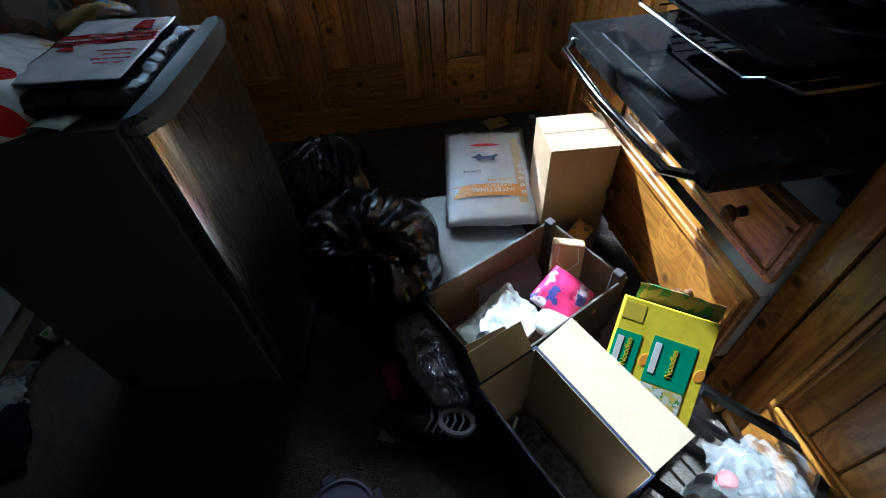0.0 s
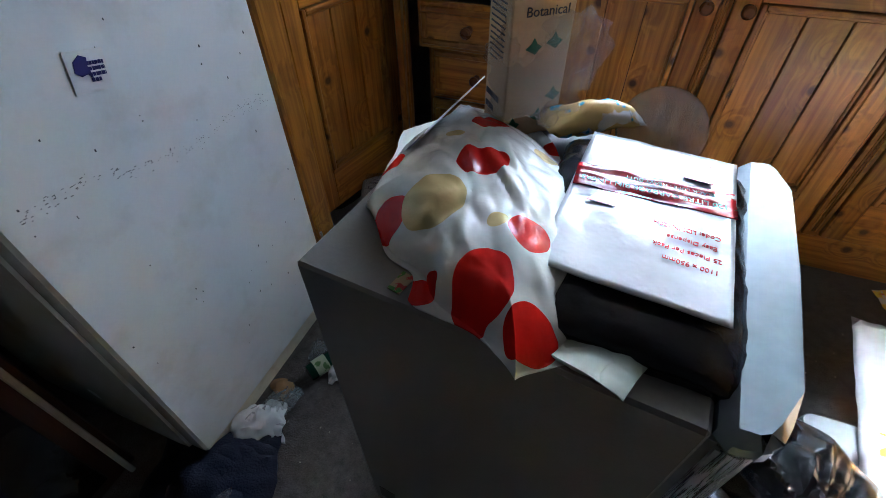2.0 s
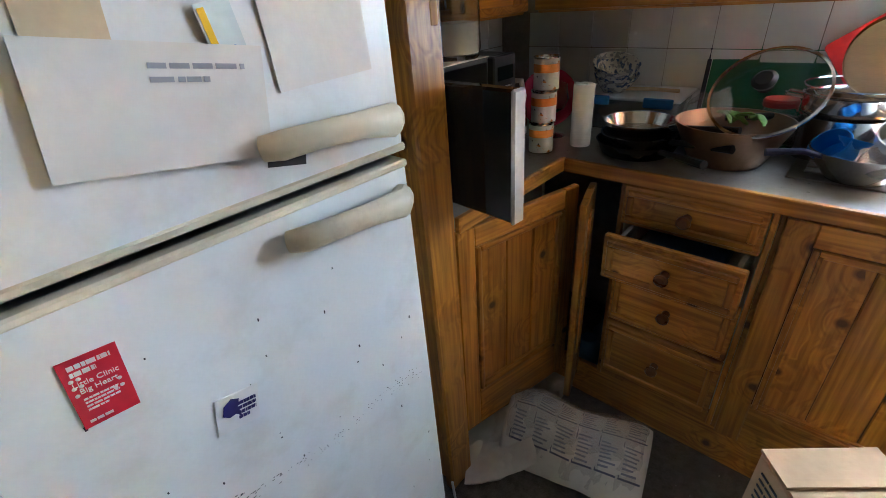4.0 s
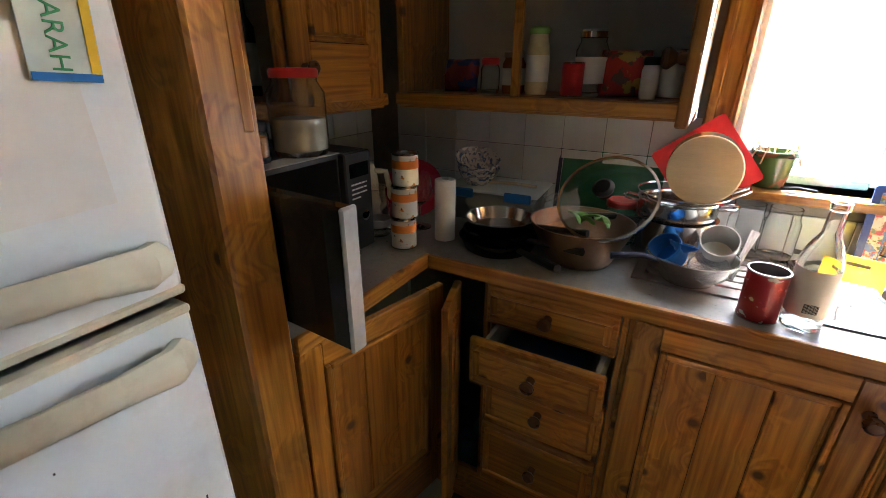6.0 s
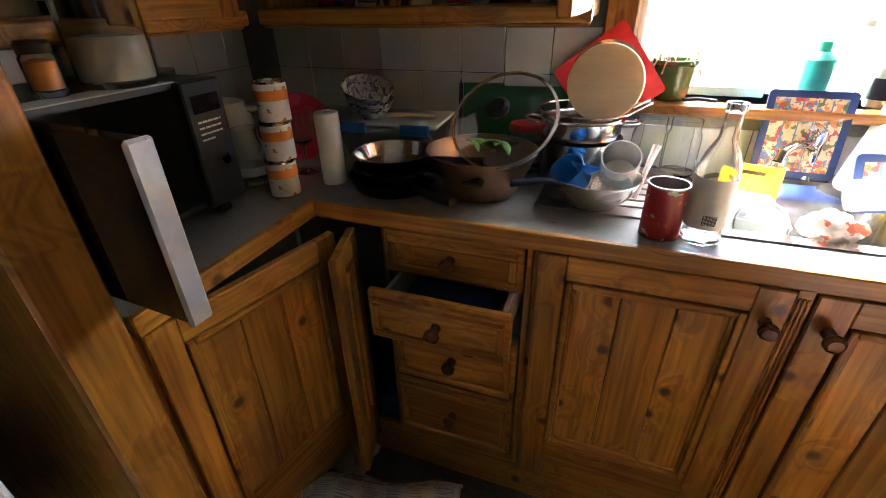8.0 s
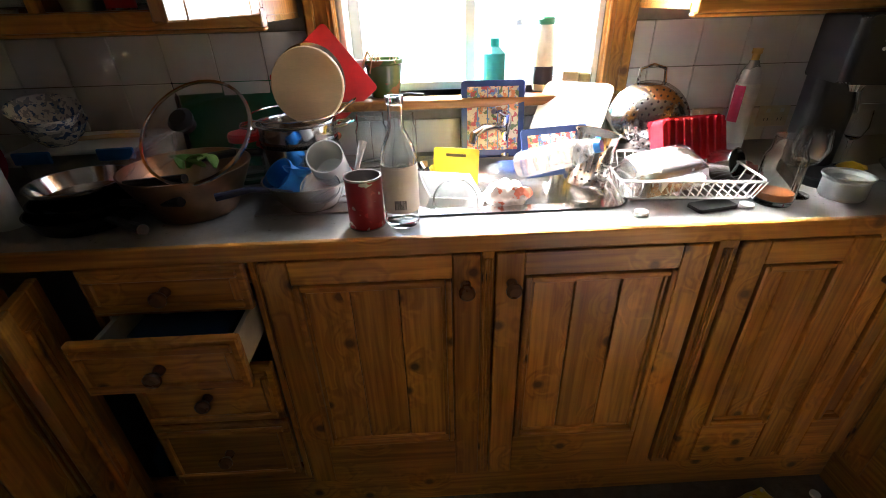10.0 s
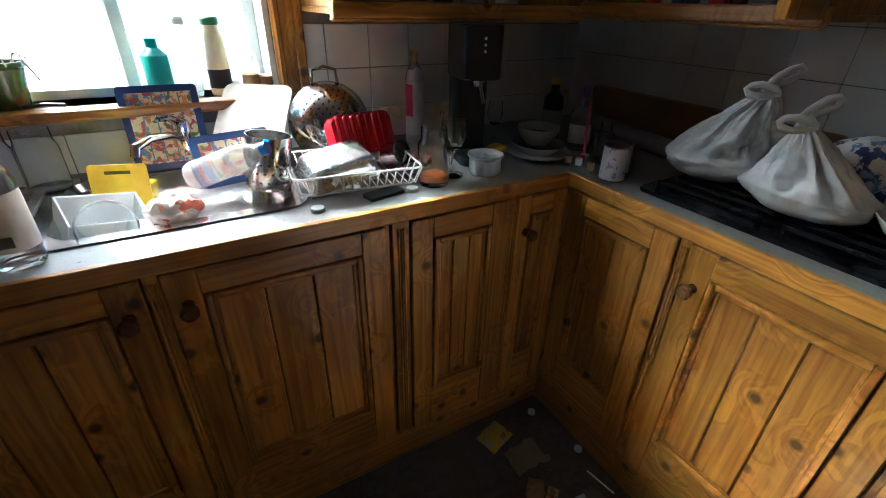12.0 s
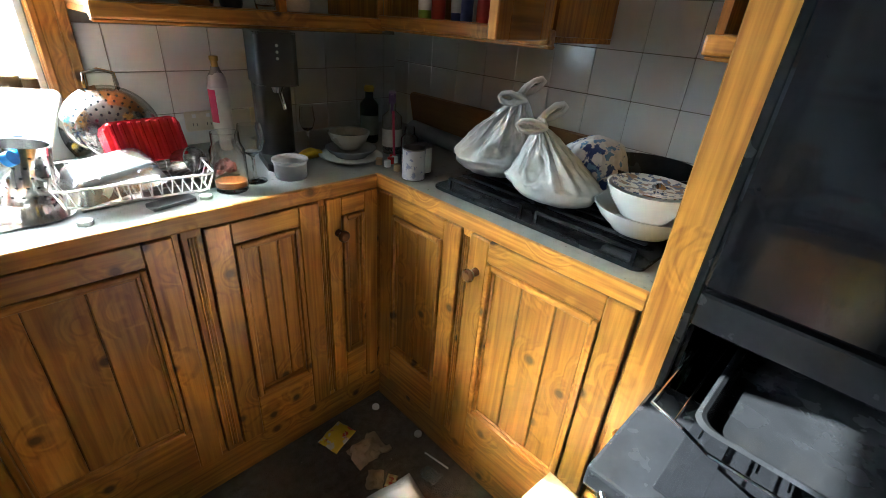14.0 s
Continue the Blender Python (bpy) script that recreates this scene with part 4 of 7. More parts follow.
def tied_carrier(name, x, y, z, rx_, ry_, h, lean, material, label, seed, turn=0):
    """A carrier bag sagging with rubbish, its neck gathered and the handles knotted."""
    bm = bmesh.new()
    nu, nv = 120, 64
    rows_ = []
    for j in range(nv + 1):
        v = j / nv
        body = (1 - (1 - min(1, v / 0.30)) ** 2.4) ** 0.5
        neck = 1 - 0.90 * max(0.0, (v - 0.30) / 0.70) ** 0.95
        row = []
        for i in range(nu):
            a = i * math.tau / nu
            p = Vector((math.cos(a), math.sin(a), 2.2 * v))
            w = 1.4 * noise.noise(p * 1.1 + Vector((seed, 2, 0)))
            pl = max(0.0, (v - 0.2) / 0.8)
            k = body * neck * (1 + 0.16 * pl * saw(a * 9 + 2.5 * w) + 0.08 * pl * saw(a * 17 - 2 * w) + 0.13 * noise.noise(p * 1.6 + Vector((0, 0, seed))) + 0.13 * (creases(p, 1.5, seed) - 0.4) + 0.05 * (creases(p, 3.3, seed + 2) - 0.3))
            row.append(bm.verts.new((rx_ * k * math.cos(a) + lean[0] * v ** 1.4, ry_ * k * math.sin(a) + lean[1] * v ** 1.4, h * v * (1 + 0.03 * noise.noise(p * 3)))))
        rows_.append(row)
    for p, q in zip(rows_, rows_[1:]):
        for i in range(nu):
            bm.faces.new((p[i], p[(i + 1) % nu], q[(i + 1) % nu], q[i]))
    bm.faces.new(rows_[0][::-1]); bm.faces.new(rows_[-1])
    t = thing(name, x, y, z, turn, label, "bag")
    part("film", bm, material, t, "", True, angle=50)
    c = Vector((lean[0], lean[1], h))
    part("knot", crumple(blob(0.017, 0.015, 0.015, 3), 0.006, 70, seed), material, t, "", True, pose(*c), 60)
    for sgn, up in ((1, 0.042), (-1, 0.006)):
        pts = [c + Vector((sgn * (0.012 + 0.055 * math.sin(q * math.pi / 8)), 0.018 * math.cos(q * math.tau / 8) * sgn, up * math.sin(q * math.pi / 8) + 0.012 * math.sin(q * math.tau / 8))) for q in range(9)]
        part("handle_loop", crumple(tube(pts, [0.010, 0.008, 0.007, 0.007, 0.006, 0.007, 0.007, 0.008, 0.010], 10), 0.003, 60, seed), material, t, "", True, angle=60)
    return t


def packet(name, x, y, z, w, d, h, material, label, cat="packet", rz=0, rx=0, ry=0, seed=1, amp=0.006):
    """A pillow-like printed packet."""
    bm = bmesh.new()
    n = 14
    for side in (1, -1):
        g = [[bm.verts.new((w * (i / n - 0.5), d * (j / n - 0.5), side * 0.5 * h * (max(0, math.sin(math.pi * i / n)) * max(0, math.sin(math.pi * j / n))) ** 0.45 + side * 0.0004)) for i in range(n + 1)] for j in range(n + 1)]
        for j in range(n):
            for i in range(n):
                bm.faces.new((g[j][i], g[j][i + 1], g[j + 1][i + 1], g[j + 1][i]))
    bmesh.ops.remove_doubles(bm, verts=bm.verts, dist=0.0012)
    crumple(bm, amp, 22, seed, 0.5)
    t = thing(name, x, y, z, rz, label, cat, rx=rx, ry=ry)
    part("wrapper", bm, material, t, "", True, angle=180)
    return t


def cuboid_carton(name, x, y, z, w, d, h, material, label, rz=0, rx=0, ry=0, flaps=True, cat="carton"):
    t = thing(name, x, y, z, rz, label, cat, rx=rx, ry=ry)
    bm = cube((-w / 2, -d / 2, 0), (w / 2, d / 2, h), 0.002)
    part("body", bm, material, t)
    if flaps:
        part("flap", cube((-w / 2, -d / 2, h + 0.0005), (w / 2, -0.002, h + 0.0035)), material, t)
        part("flap", cube((-w / 2, 0.002, h + 0.0005), (w / 2, d / 2, h + 0.0035)), material, t)
    return t


def open_carton(name, x, y, z, w, d, h, outer, inner, label, rz=0, rx=0, ry=0, wall=0.005, cat="carton"):
    t = thing(name, x, y, z, rz, label, cat, rx=rx, ry=ry)
    for a, b in (((-w / 2, -d / 2, 0), (w / 2, -d / 2 + wall, h)), ((-w / 2, d / 2 - wall, 0), (w / 2, d / 2, h)), ((-w / 2, -d / 2 + wall, 0), (-w / 2 + wall, d / 2 - wall, h)), ((w / 2 - wall, -d / 2 + wall, 0), (w / 2, d / 2 - wall, h))):
        part("side", cube(a, b, 0.001), outer, t)
    i = wall + 0.0015
    for a, b in (((-w / 2 + i - 0.001, -d / 2 + i - 0.001, 0.004), (w / 2 - i + 0.001, -d / 2 + i, h - 0.001)), ((-w / 2 + i - 0.001, d / 2 - i, 0.004), (w / 2 - i + 0.001, d / 2 - i + 0.001, h - 0.001)), ((-w / 2 + i - 0.001, -d / 2 + i, 0.004), (-w / 2 + i, d / 2 - i, h - 0.001)), ((w / 2 - i, -d / 2 + i, 0.004), (w / 2 - i + 0.001, d / 2 - i, h - 0.001))):
        part("lining", cube(a, b), inner, t)
    part("base", cube((-w / 2 + i, -d / 2 + i, 0.001), (w / 2 - i, d / 2 - i, 0.004)), inner, t)
    return t


def dots_material(name, ground, spots):
    """Glossy white film with printed spots: (x, y, radius, colour) in the film's own plan."""
    m = mat(name, ground, 0.2, var=0.03, bump=0.5, bscale=30)
    n, l = m.node_tree.nodes, m.node_tree.links
    b = n["Principled BSDF"]
    tc = n.new("ShaderNodeTexCoord")
    wob = n.new("ShaderNodeTexNoise"); wob.inputs["Scale"].default_value = 14.0
    l.new(tc.outputs["Object"], wob.inputs["Vector"])
    off = n.new("ShaderNodeVectorMath"); off.operation = "MULTIPLY_ADD"; off.inputs[1].default_value = (0.018, 0.018, 0.0)
    l.new(wob.outputs["Color"], off.inputs[0]); l.new(tc.outputs["Object"], off.inputs[2])
    flat = n.new("ShaderNodeVectorMath"); flat.operation = "MULTIPLY"; flat.inputs[1].default_value = (1, 1, 0)
    l.new(off.outputs[0], flat.inputs[0])
    old = b.inputs["Base Color"].links[0].from_socket
    for x, y, r, c in spots:
        d = n.new("ShaderNodeVectorMath"); d.operation = "DISTANCE"; d.inputs[1].default_value = (x + 0.009, y + 0.009, 0)
        l.new(flat.outputs[0], d.inputs[0])
        ins = n.new("ShaderNodeMath"); ins.operation = "LESS_THAN"; ins.inputs[1].default_value = r; l.new(d.outputs["Value"], ins.inputs[0])
        o = n.new("ShaderNodeMixRGB"); o.inputs[2].default_value = (*c, 1)
        l.new(ins.outputs[0], o.inputs[0]); l.new(old, o.inputs[1])
        old = o.outputs[0]
    l.new(old, b.inputs["Base Color"])
    return m


def patch_material(name, ground, cols, scale, rough=0.45, thr=0.5):
    """Irregular coloured print: patches of several inks on a ground colour."""
    m = mat(name, ground, rough, var=0.05)
    n, l = m.node_tree.nodes, m.node_tree.links
    b = n["Principled BSDF"]
    tc = n.new("ShaderNodeTexCoord")
    old = b.inputs["Base Color"].links[0].from_socket
    for k, c in enumerate(cols):
        t = n.new("ShaderNodeTexNoise"); t.inputs["Scale"].default_value = scale * (1 + 0.3 * k); t.inputs["Detail"].default_value = 3
        o = n.new("ShaderNodeVectorMath"); o.operation = "ADD"; o.inputs[1].default_value = (k * 3.1, k * 7.7, k * 1.9)
        l.new(tc.outputs["Object"], o.inputs[0]); l.new(o.outputs[0], t.inputs["Vector"])
        g = n.new("ShaderNodeMapRange"); g.inputs[1].default_value, g.inputs[2].default_value = thr + 0.04, thr + 0.07
        l.new(t.outputs[0], g.inputs[0])
        x = n.new("ShaderNodeMixRGB"); x.inputs[2].default_value = (*c, 1)
        l.new(g.outputs[0], x.inputs[0]); l.new(old, x.inputs[1])
        old = x.outputs[0]
    l.new(old, b.inputs["Base Color"])
    return m


# ---- on and round the worktop ----
# microwave with its door hanging open
mw = thing("microwave", -0.675, 2.46, TOP + 0.04, 90, "black and silver microwave oven with its door open", "microwave")
bm = cube((-0.19, -0.10, 0.0), (0.19, 0.22, 0.012)); box(bm, (-0.19, -0.10, 0.25), (0.19, 0.22, 0.262)); box(bm, (-0.19, -0.10, 0.012), (-0.178, 0.22, 0.25)); box(bm, (0.09, -0.10, 0.012), (0.19, 0.22, 0.25)); box(bm, (-0.178, 0.20, 0.012), (0.09, 0.22, 0.25))
part("case", bm, mat("dark_case", (0.05, 0.05, 0.052), 0.35), mw)
part("control_panel", cube((0.09, -0.125, 0.0), (0.19, -0.10, 0.262), 0.004), BLACKPL, mw)
for sx in (-0.16, 0.16):
    for sy in (-0.07, 0.18):
        part("foot", cube((sx - 0.015, sy - 0.015, -0.0395), (sx + 0.015, sy + 0.015, 0.0), 0.003), BLACKPL, mw)
part("display", cube((0.105, -0.127, 0.2), (0.175, -0.1245, 0.235)), BLACKGLASS, mw)
part("dial", lathe([(0.016, 0), (0.015, 0.016), (0, 0.018)], 20), CHROME, mw, "", True, pose(0.14, -0.125, 0.10, 90))
bars(mw, PAPER, pose(0.108, -0.1255, 0.18, 90), 4, 0.06, 0.012, 0.004, 5)
dm = part("door", cube((0, -0.03, 0), (0.315, 0.0, 0.262), 0.005), BLACKGLASS, mw, "black glass door", False, pose(-0.19, -0.10, 0.0, 0, 0, -94))
part("door_edge", cube((0.309, -0.034, -0.001), (0.319, 0.002, 0.263), 0.004), mat("silver_plastic", (0.55, 0.56, 0.58), 0.35, 0.4), dm, "silver door edge")
part("top_strip", cube((-0.18, -0.102, 0.262), (0.10, -0.04, 0.264)), PAPER, mw, "white instruction sticker")
j = jar("storage_jar", -0.640, 2.505, TOP + 0.304, 0.066, 0.19, GLASS, "big clear jar of white powder with a red lid", "jar", RED, mat("white_powder", (0.8, 0.76, 0.68), 0.9, bump=0.2), 0.085, neck=0.78, neck_h=0.86)
jar("spice_jar", -0.645, 2.385, TOP + 0.304, 0.026, 0.085, GLASS, "small orange spice jar with a dark lid", "jar", BLACKPL, ORANGE, 0.055)
# tins
tinmat = patch_material("pet_tin_print", (0.70, 0.69, 0.66), [(0.5, 0.2, 0.04), (0.06, 0.06, 0.07)], 34, 0.35, 0.60)
for k in range(3):
    tin("pet_food_tin", -0.525 + 0.003 * k, 2.755 + 0.004 * k, TOP + 0.093 * k, 0.037, 0.092, tinmat, "white printed pet food tin with orange band, stacked", "tin", group="stacked pet food tins", band=ORANGE, ry=0)
jar("glass_jar", -0.66, 2.80, TOP, 0.045, 0.15, GLASS, "clear glass jar with barcode label", "jar", None, band=PAPER, band_z=(0.2, 0.35))
wineglass(-0.575, 2.92, TOP, 0.17, 0.045, "clear stemmed wine glass on the worktop")
t = thing("kitchen_roll", -0.45, 2.87, TOP, 0, "white kitchen paper roll standing upright", "paper roll")
part("roll", crumple(lathe([(0.012, 0), (0.031, 0), (0.032, 0.004), (0.032, 0.184), (0.03, 0.188), (0.012, 0.188), (0.012, 0.0)], 32), 0.001, 40), PAPER, t, "", True)
# kettle and bits behind the tins
t = thing("kettle", -0.80, 2.90, TOP, 20, "cream electric kettle with a loop handle", "kettle")
part("body", lathe([(0, 0), (0.07, 0), (0.072, 0.02), (0.055, 0.17), (0.045, 0.19), (0.02, 0.2), (0, 0.2)], 28), CREAM, t, "", True)
part("handle", tube([(0.05, 0, 0.17), (0.09, 0, 0.17), (0.1, 0, 0.12), (0.09, 0, 0.06), (0.065, 0, 0.04)], 0.01, 10), CREAM, t, "", True)
t = thing("food_processor", -0.90, 2.75, TOP, 0, "white and clear food processor jug with feed tube", "food processor")
part("base", cube((-0.08, -0.08, 0), (0.08, 0.08, 0.16), 0.015, segs=2), WHITEPL, t)
part("jug", lathe([(0.07, 0.16), (0.075, 0.29), (0.072, 0.29), (0.067, 0.165)], 28), CLEARPL, t, "", True)
part("feed_tube", lathe([(0.028, 0.28), (0.03, 0.38), (0.034, 0.385), (0.034, 0.395), (0.02, 0.395), (0.02, 0.3)], 24), WHITEPL, t, "", True)
t = thing("plate", -0.66, 3.02, TOP + 0.0, 40, "dark pink plate leaning among the jars", "plate", rx=0)
part("dish", lathe([(0, 0), (0.06, 0.0), (0.10, 0.012), (0.10, 0.016), (0.06, 0.006), (0, 0.006)], 36, pose(0, 0, 0.10, 80)), col("pink_glaze", (0.45, 0.03, 0.08), 0.25), t, "", True)
# storage box with blue clips, bowls on it
t = thing("storage_box", -0.40, 3.17, TOP, 4, "clear plastic storage box with blue clip handles", "storage box")
bm = bmesh.new()
rings = []
for ins, z in ((0.012, 0.0), (0.0, 0.10), (-0.004, 0.102), (0.003, 0.102), (0.015, 0.003)):
    rings.append([bm.verts.new((x, y, z)) for x, y in rrect(-0.16 + ins, -0.10 + ins, 0.16 - ins, 0.10 - ins, 0.025)])
for p, q in zip(rings, rings[1:]):
    for k in range(len(p)):
        bm.faces.new((p[k], p[(k + 1) % len(p)], q[(k + 1) % len(p)], q[k]))
bm.faces.new(rings[0]); bm.faces.new(rings[-1])
part("tub", bm, CLEARPL, t, "", True)
part("lid", cube((-0.167, -0.107, 0.102), (0.167, 0.107, 0.113), 0.004), FOGPL, t)
for sx in (-0.10, 0.10):
    part("clip", cube((sx - 0.045, -0.115, 0.085), (sx + 0.045, -0.106, 0.116), 0.003), BLUE, t, "blue clip")
part("contents", crumple(blob(0.13, 0.075, 0.03, 4), 0.01, 20, 3), mat("flour_pack", (0.55, 0.45, 0.3), 0.8), t, "", True, pose(0, 0, 0.035))
pat = patch_material("patterned_ceramic", (0.70, 0.70, 0.68), [(0.10, 0.16, 0.32), (0.35, 0.36, 0.4)], 55, 0.2, 0.5)
bowl("bowl", -0.475, 3.14, TOP + 0.114, 0.075, 0.065, pat, "white bowl with blue pattern, tilted", rx=8, ry=10)
bowl("bowl", -0.475, 3.13, TOP + 0.150, 0.078, 0.065, pat, "white bowl with blue pattern, tilted on another", rx=14, ry=14)
t = thing("wooden_spoon", -0.34, 3.15, TOP + 0.118, 5, "pale wooden spoon lying on the storage box", "spoon")
part("stick", tube([(-0.09, 0, 0.006), (0.0, 0.004, 0.008), (0.08, 0, 0.006)], 0.006, 8), BOARDWOOD, t, "", True)


def pan(name, x, y, z, r, h, material, label, handle_dir, lip=0.004, hlen=0.17, hmat=None, base=0.8, group=""):
    t = thing(name, x, y, z, handle_dir, label, "pan", group)
    prof = [(0, 0.0), (r * base, 0), (r * base + 0.008, 0.006), (r, h), (r + 0.003, h + 0.001), (r - 0.002, h + 0.001), (r * base + 0.004, 0.009), (0, 0.004)]
    part("dish", lathe(prof, 40), material, t, "", True)
    part("handle", tube([(r - 0.004, 0, h * 0.8), (r + 0.05, 0, h * 0.95), (r + hlen, 0, h + 0.012)], [0.008, 0.009, 0.011], 10), hmat or BLACKPL, t, "dark handle", True)
    return t


pan("frying_pan", -0.275, 2.885, TOP, 0.115, 0.04, BLACKMET, "black frying pan under a steel pan", -38)
pan("frying_pan", -0.275, 2.895, TOP + 0.018, 0.108, 0.04, BLACKMET, "black frying pan stacked in another", -20)
pan("saute_pan", -0.28, 2.90, TOP + 0.05, 0.10, 0.042, POTSTEEL, "steel saute pan on top of black pans", -12)
# large copper-toned steel bowl, glass lid, greens
cb = bowl("mixing_bowl", -0.05, 2.925, TOP, 0.14, 0.11, mat("copper_steel", (0.48, 0.30, 0.20), 0.32, 1.0, var=0.15, scale=10, stain=(0.2, 0.12, 0.07), stain_amt=0.4, stain_scale=9), "large dull coppery steel mixing bowl full of utensils", base=0.62)
lid = thing("glass_cover", -0.005, 2.815, TOP + 0.105, -10, "round glass pan lid with steel rim leaning on the bowl", "pan lid", rx=46)
part("pane", lathe([(0, 0.024), (0.04, 0.021), (0.095, 0.012), (0.120, 0.0), (0.120, 0.003), (0.095, 0.015), (0.04, 0.024), (0, 0.027)], 40, pose(0, 0.118, 0)), GLASS, lid, "", True)
part("rim", lathe([(0.120, -0.003), (0.126, -0.002), (0.126, 0.004), (0.120, 0.005), (0.119, 0.0), (0.120, -0.003)], 40, pose(0, 0.118, 0)), CHROME, lid, "", True)
part("grip", lathe([(0.018, 0.022), (0.014, 0.034), (0.024, 0.040), (0.027, 0.050), (0.018, 0.058), (0, 0.060)], 20, pose(0, 0.118, 0)), BLACKPL, lid, "", True)
rnd = random.Random(8)
for k in range(5):
    bm = sheet(0.024, 0.075, 4, 10, lambda a, b: 0.012 * math.sin(b * 3) - 0.01 * (a - 0.5) ** 2, 0.0015)
    for v in bm.verts:
        v.co.x *= max(0.15, math.sin(math.pi * min(1, (v.co.y / 0.075 + 0.5) * 0.9 + 0.1)))
    single("leaf", crumple(bm, 0.004, 40, k), col("green_leaf", (0.16, 0.32, 0.05), 0.5), "bright green leaf among the utensils", "leaf", pose(-0.075 + 0.02 * k, 2.94 + 0.01 * (k % 2), TOP + 0.112, rnd.uniform(5, 30), rnd.uniform(-30, 30), rnd.uniform(0, 360)), True, "green leaves in the bowl")
bm = crumple(sheet(0.13, 0.12, 16, 16, lambda a, b: 0.03 * math.sin(3 * a) * math.sin(3 * b), 0.001), 0.014, 22, 2)
single("plastic_bag", bm, FILM, "crumpled clear plastic bag in the mixing bowl", "bag", pose(-0.13, 2.95, TOP + 0.125, 20, -25, 10), True)
# pots, stacked, with round chopping board
pot = thing("saucepan", 0.168, 3.10, TOP, 200, "steel saucepan stack with wire rack and boards", "saucepan")
part("pan_body", lathe([(0, 0), (0.10, 0), (0.105, 0.006), (0.105, 0.11), (0.109, 0.113), (0.10, 0.113), (0.10, 0.01), (0, 0.008)], 40), POTSTEEL, pot, "", True)
part("handle", tube([(0.10, 0, 0.09), (0.16, 0, 0.10), (0.27, 0, 0.095)], 0.01, 10), BLACKPL, pot, "", True)
st = thing("steamer", 0.168, 3.10, TOP + 0.114, 0, "shallow steel steamer with loop handles on the pot", "steamer")
part("pan_body", lathe([(0, 0), (0.095, 0), (0.10, 0.006), (0.104, 0.045), (0.108, 0.048), (0.1, 0.048), (0.094, 0.008), (0, 0.006)], 40), POTSTEEL, st, "", True)
for sx in (-1, 1):
    part("loop_handle", tube([(sx * 0.10, -0.03, 0.035), (sx * 0.135, -0.028, 0.04), (sx * 0.145, 0, 0.042), (sx * 0.135, 0.028, 0.04), (sx * 0.10, 0.03, 0.035)], 0.004, 8), CHROME, st, "", True)
wr = thing("wire_strainer", 0.175, 3.09, TOP + 0.164, 0, "thin wire basket ring on the steamer", "strainer")
part("ring", tube([(0.115 * math.cos(a * math.tau / 36), 0.115 * math.sin(a * math.tau / 36), 0.02) for a in range(36)], 0.002, 6, close=True), CHROME, wr, "", True)
part("ring", tube([(0.09 * math.cos(a * math.tau / 36), 0.09 * math.sin(a * math.tau / 36), 0.0) for a in range(36)], 0.002, 6, close=True), CHROME, wr, "", True)
part("loop_handle", tube([(0.11, -0.03, 0.02), (0.15, -0.02, 0.045), (0.15, 0.02, 0.045), (0.11, 0.03, 0.02)], 0.003, 6), CHROME, wr, "", True)
t = thing("chopping_board", 0.212, 3.09, TOP + 0.17, -4, "round pale wooden chopping board standing in the pots", "chopping board", rx=78)
part("disc", lathe([(0, 0), (0.088, 0), (0.091, 0.003), (0.091, 0.012), (0.088, 0.015), (0, 0.015)], 40, pose(0, 0.075, 0)), BOARDWOOD, t, "", True)
t = thing("pot_cover", 0.21, 3.125, TOP + 0.17, -4, "round steel pan lid behind the board", "pan lid", rx=80)
part("disc", lathe([(0, 0.012), (0.06, 0.008), (0.088, 0.0), (0.091, 0.002), (0.06, 0.012), (0, 0.016)], 40, pose(0, 0.08, 0)), POTSTEEL, t, "", True)
# flexible mats behind
t = thing("chopping_mat", 0.215, 3.272, 1.05, 0, "red flexible chopping mat leaning by the window", "chopping mat", rx=86)
part("mat", prism(rrect(-0.11, -0.11, 0.11, 0.11, 0.012), 0, 0.003, pose(0, 0.105, 0, 0, 0, 38)), RED, t)
t = thing("chopping_mat", -0.05, 3.295, TOP + 0.002, 0, "dark green flexible chopping mat leaning on the tiles", "chopping mat", rx=84)
part("mat", prism(rrect(-0.17, 0, 0.16, 0.245, 0.012), 0, 0.003), GREEN, t)
part("edge", prism(rrect(-0.185, 0, -0.172, 0.245, 0.004), 0, 0.003), NAVY, t)
# steel bowl of blue plastic, ladle, mug
bb = bowl("mixing_bowl", 0.225, 2.915, TOP + 0.006, 0.105, 0.07, POTSTEEL, "steel bowl holding blue plastic cups and a ladle", base=0.55)
jar("plastic_cup", 0.185, 2.93, TOP + 0.045, 0.04, 0.055, BLUE, "bright blue plastic cup lying in the bowl", "cup", neck=1.1, neck_h=0.9, rx=30, ry=-35)
bowl("sieve", 0.20, 2.915, TOP + 0.075, 0.035, 0.02, BLUE, "small blue plastic funnel in the bowl", "funnel", rx=-15, ry=10)
t = jar("mug", 0.275, 2.955, TOP + 0.06, 0.042, 0.09, CERAMIC, "white mug with coffee stains, tipped over", "mug", neck=1.0, neck_h=0.97, rx=38, ry=20, rz=-25)
bowl("plastic_dish", 0.262, 2.868, TOP + 0.052, 0.045, 0.02, CLEARPL, "small clear plastic dish on the steel bowl", "dish", rx=35)
t = thing("ladle", 0.17, 2.845, TOP + 0.07, 0, "long black-handled pan leaning across the bowl", "ladle")
part("handle", tube([(-0.12, -0.03, 0.0), (-0.05, -0.005, 0.006), (0.03, 0.01, -0.012)], [0.009, 0.007, 0.005], 10), mat("dark_blue_grip", (0.02, 0.025, 0.06), 0.35), t, "", True)
t = thing("spoon", 0.318, 2.93, TOP + 0.02, 0, "white plastic spoon standing in the bowl", "spoon")
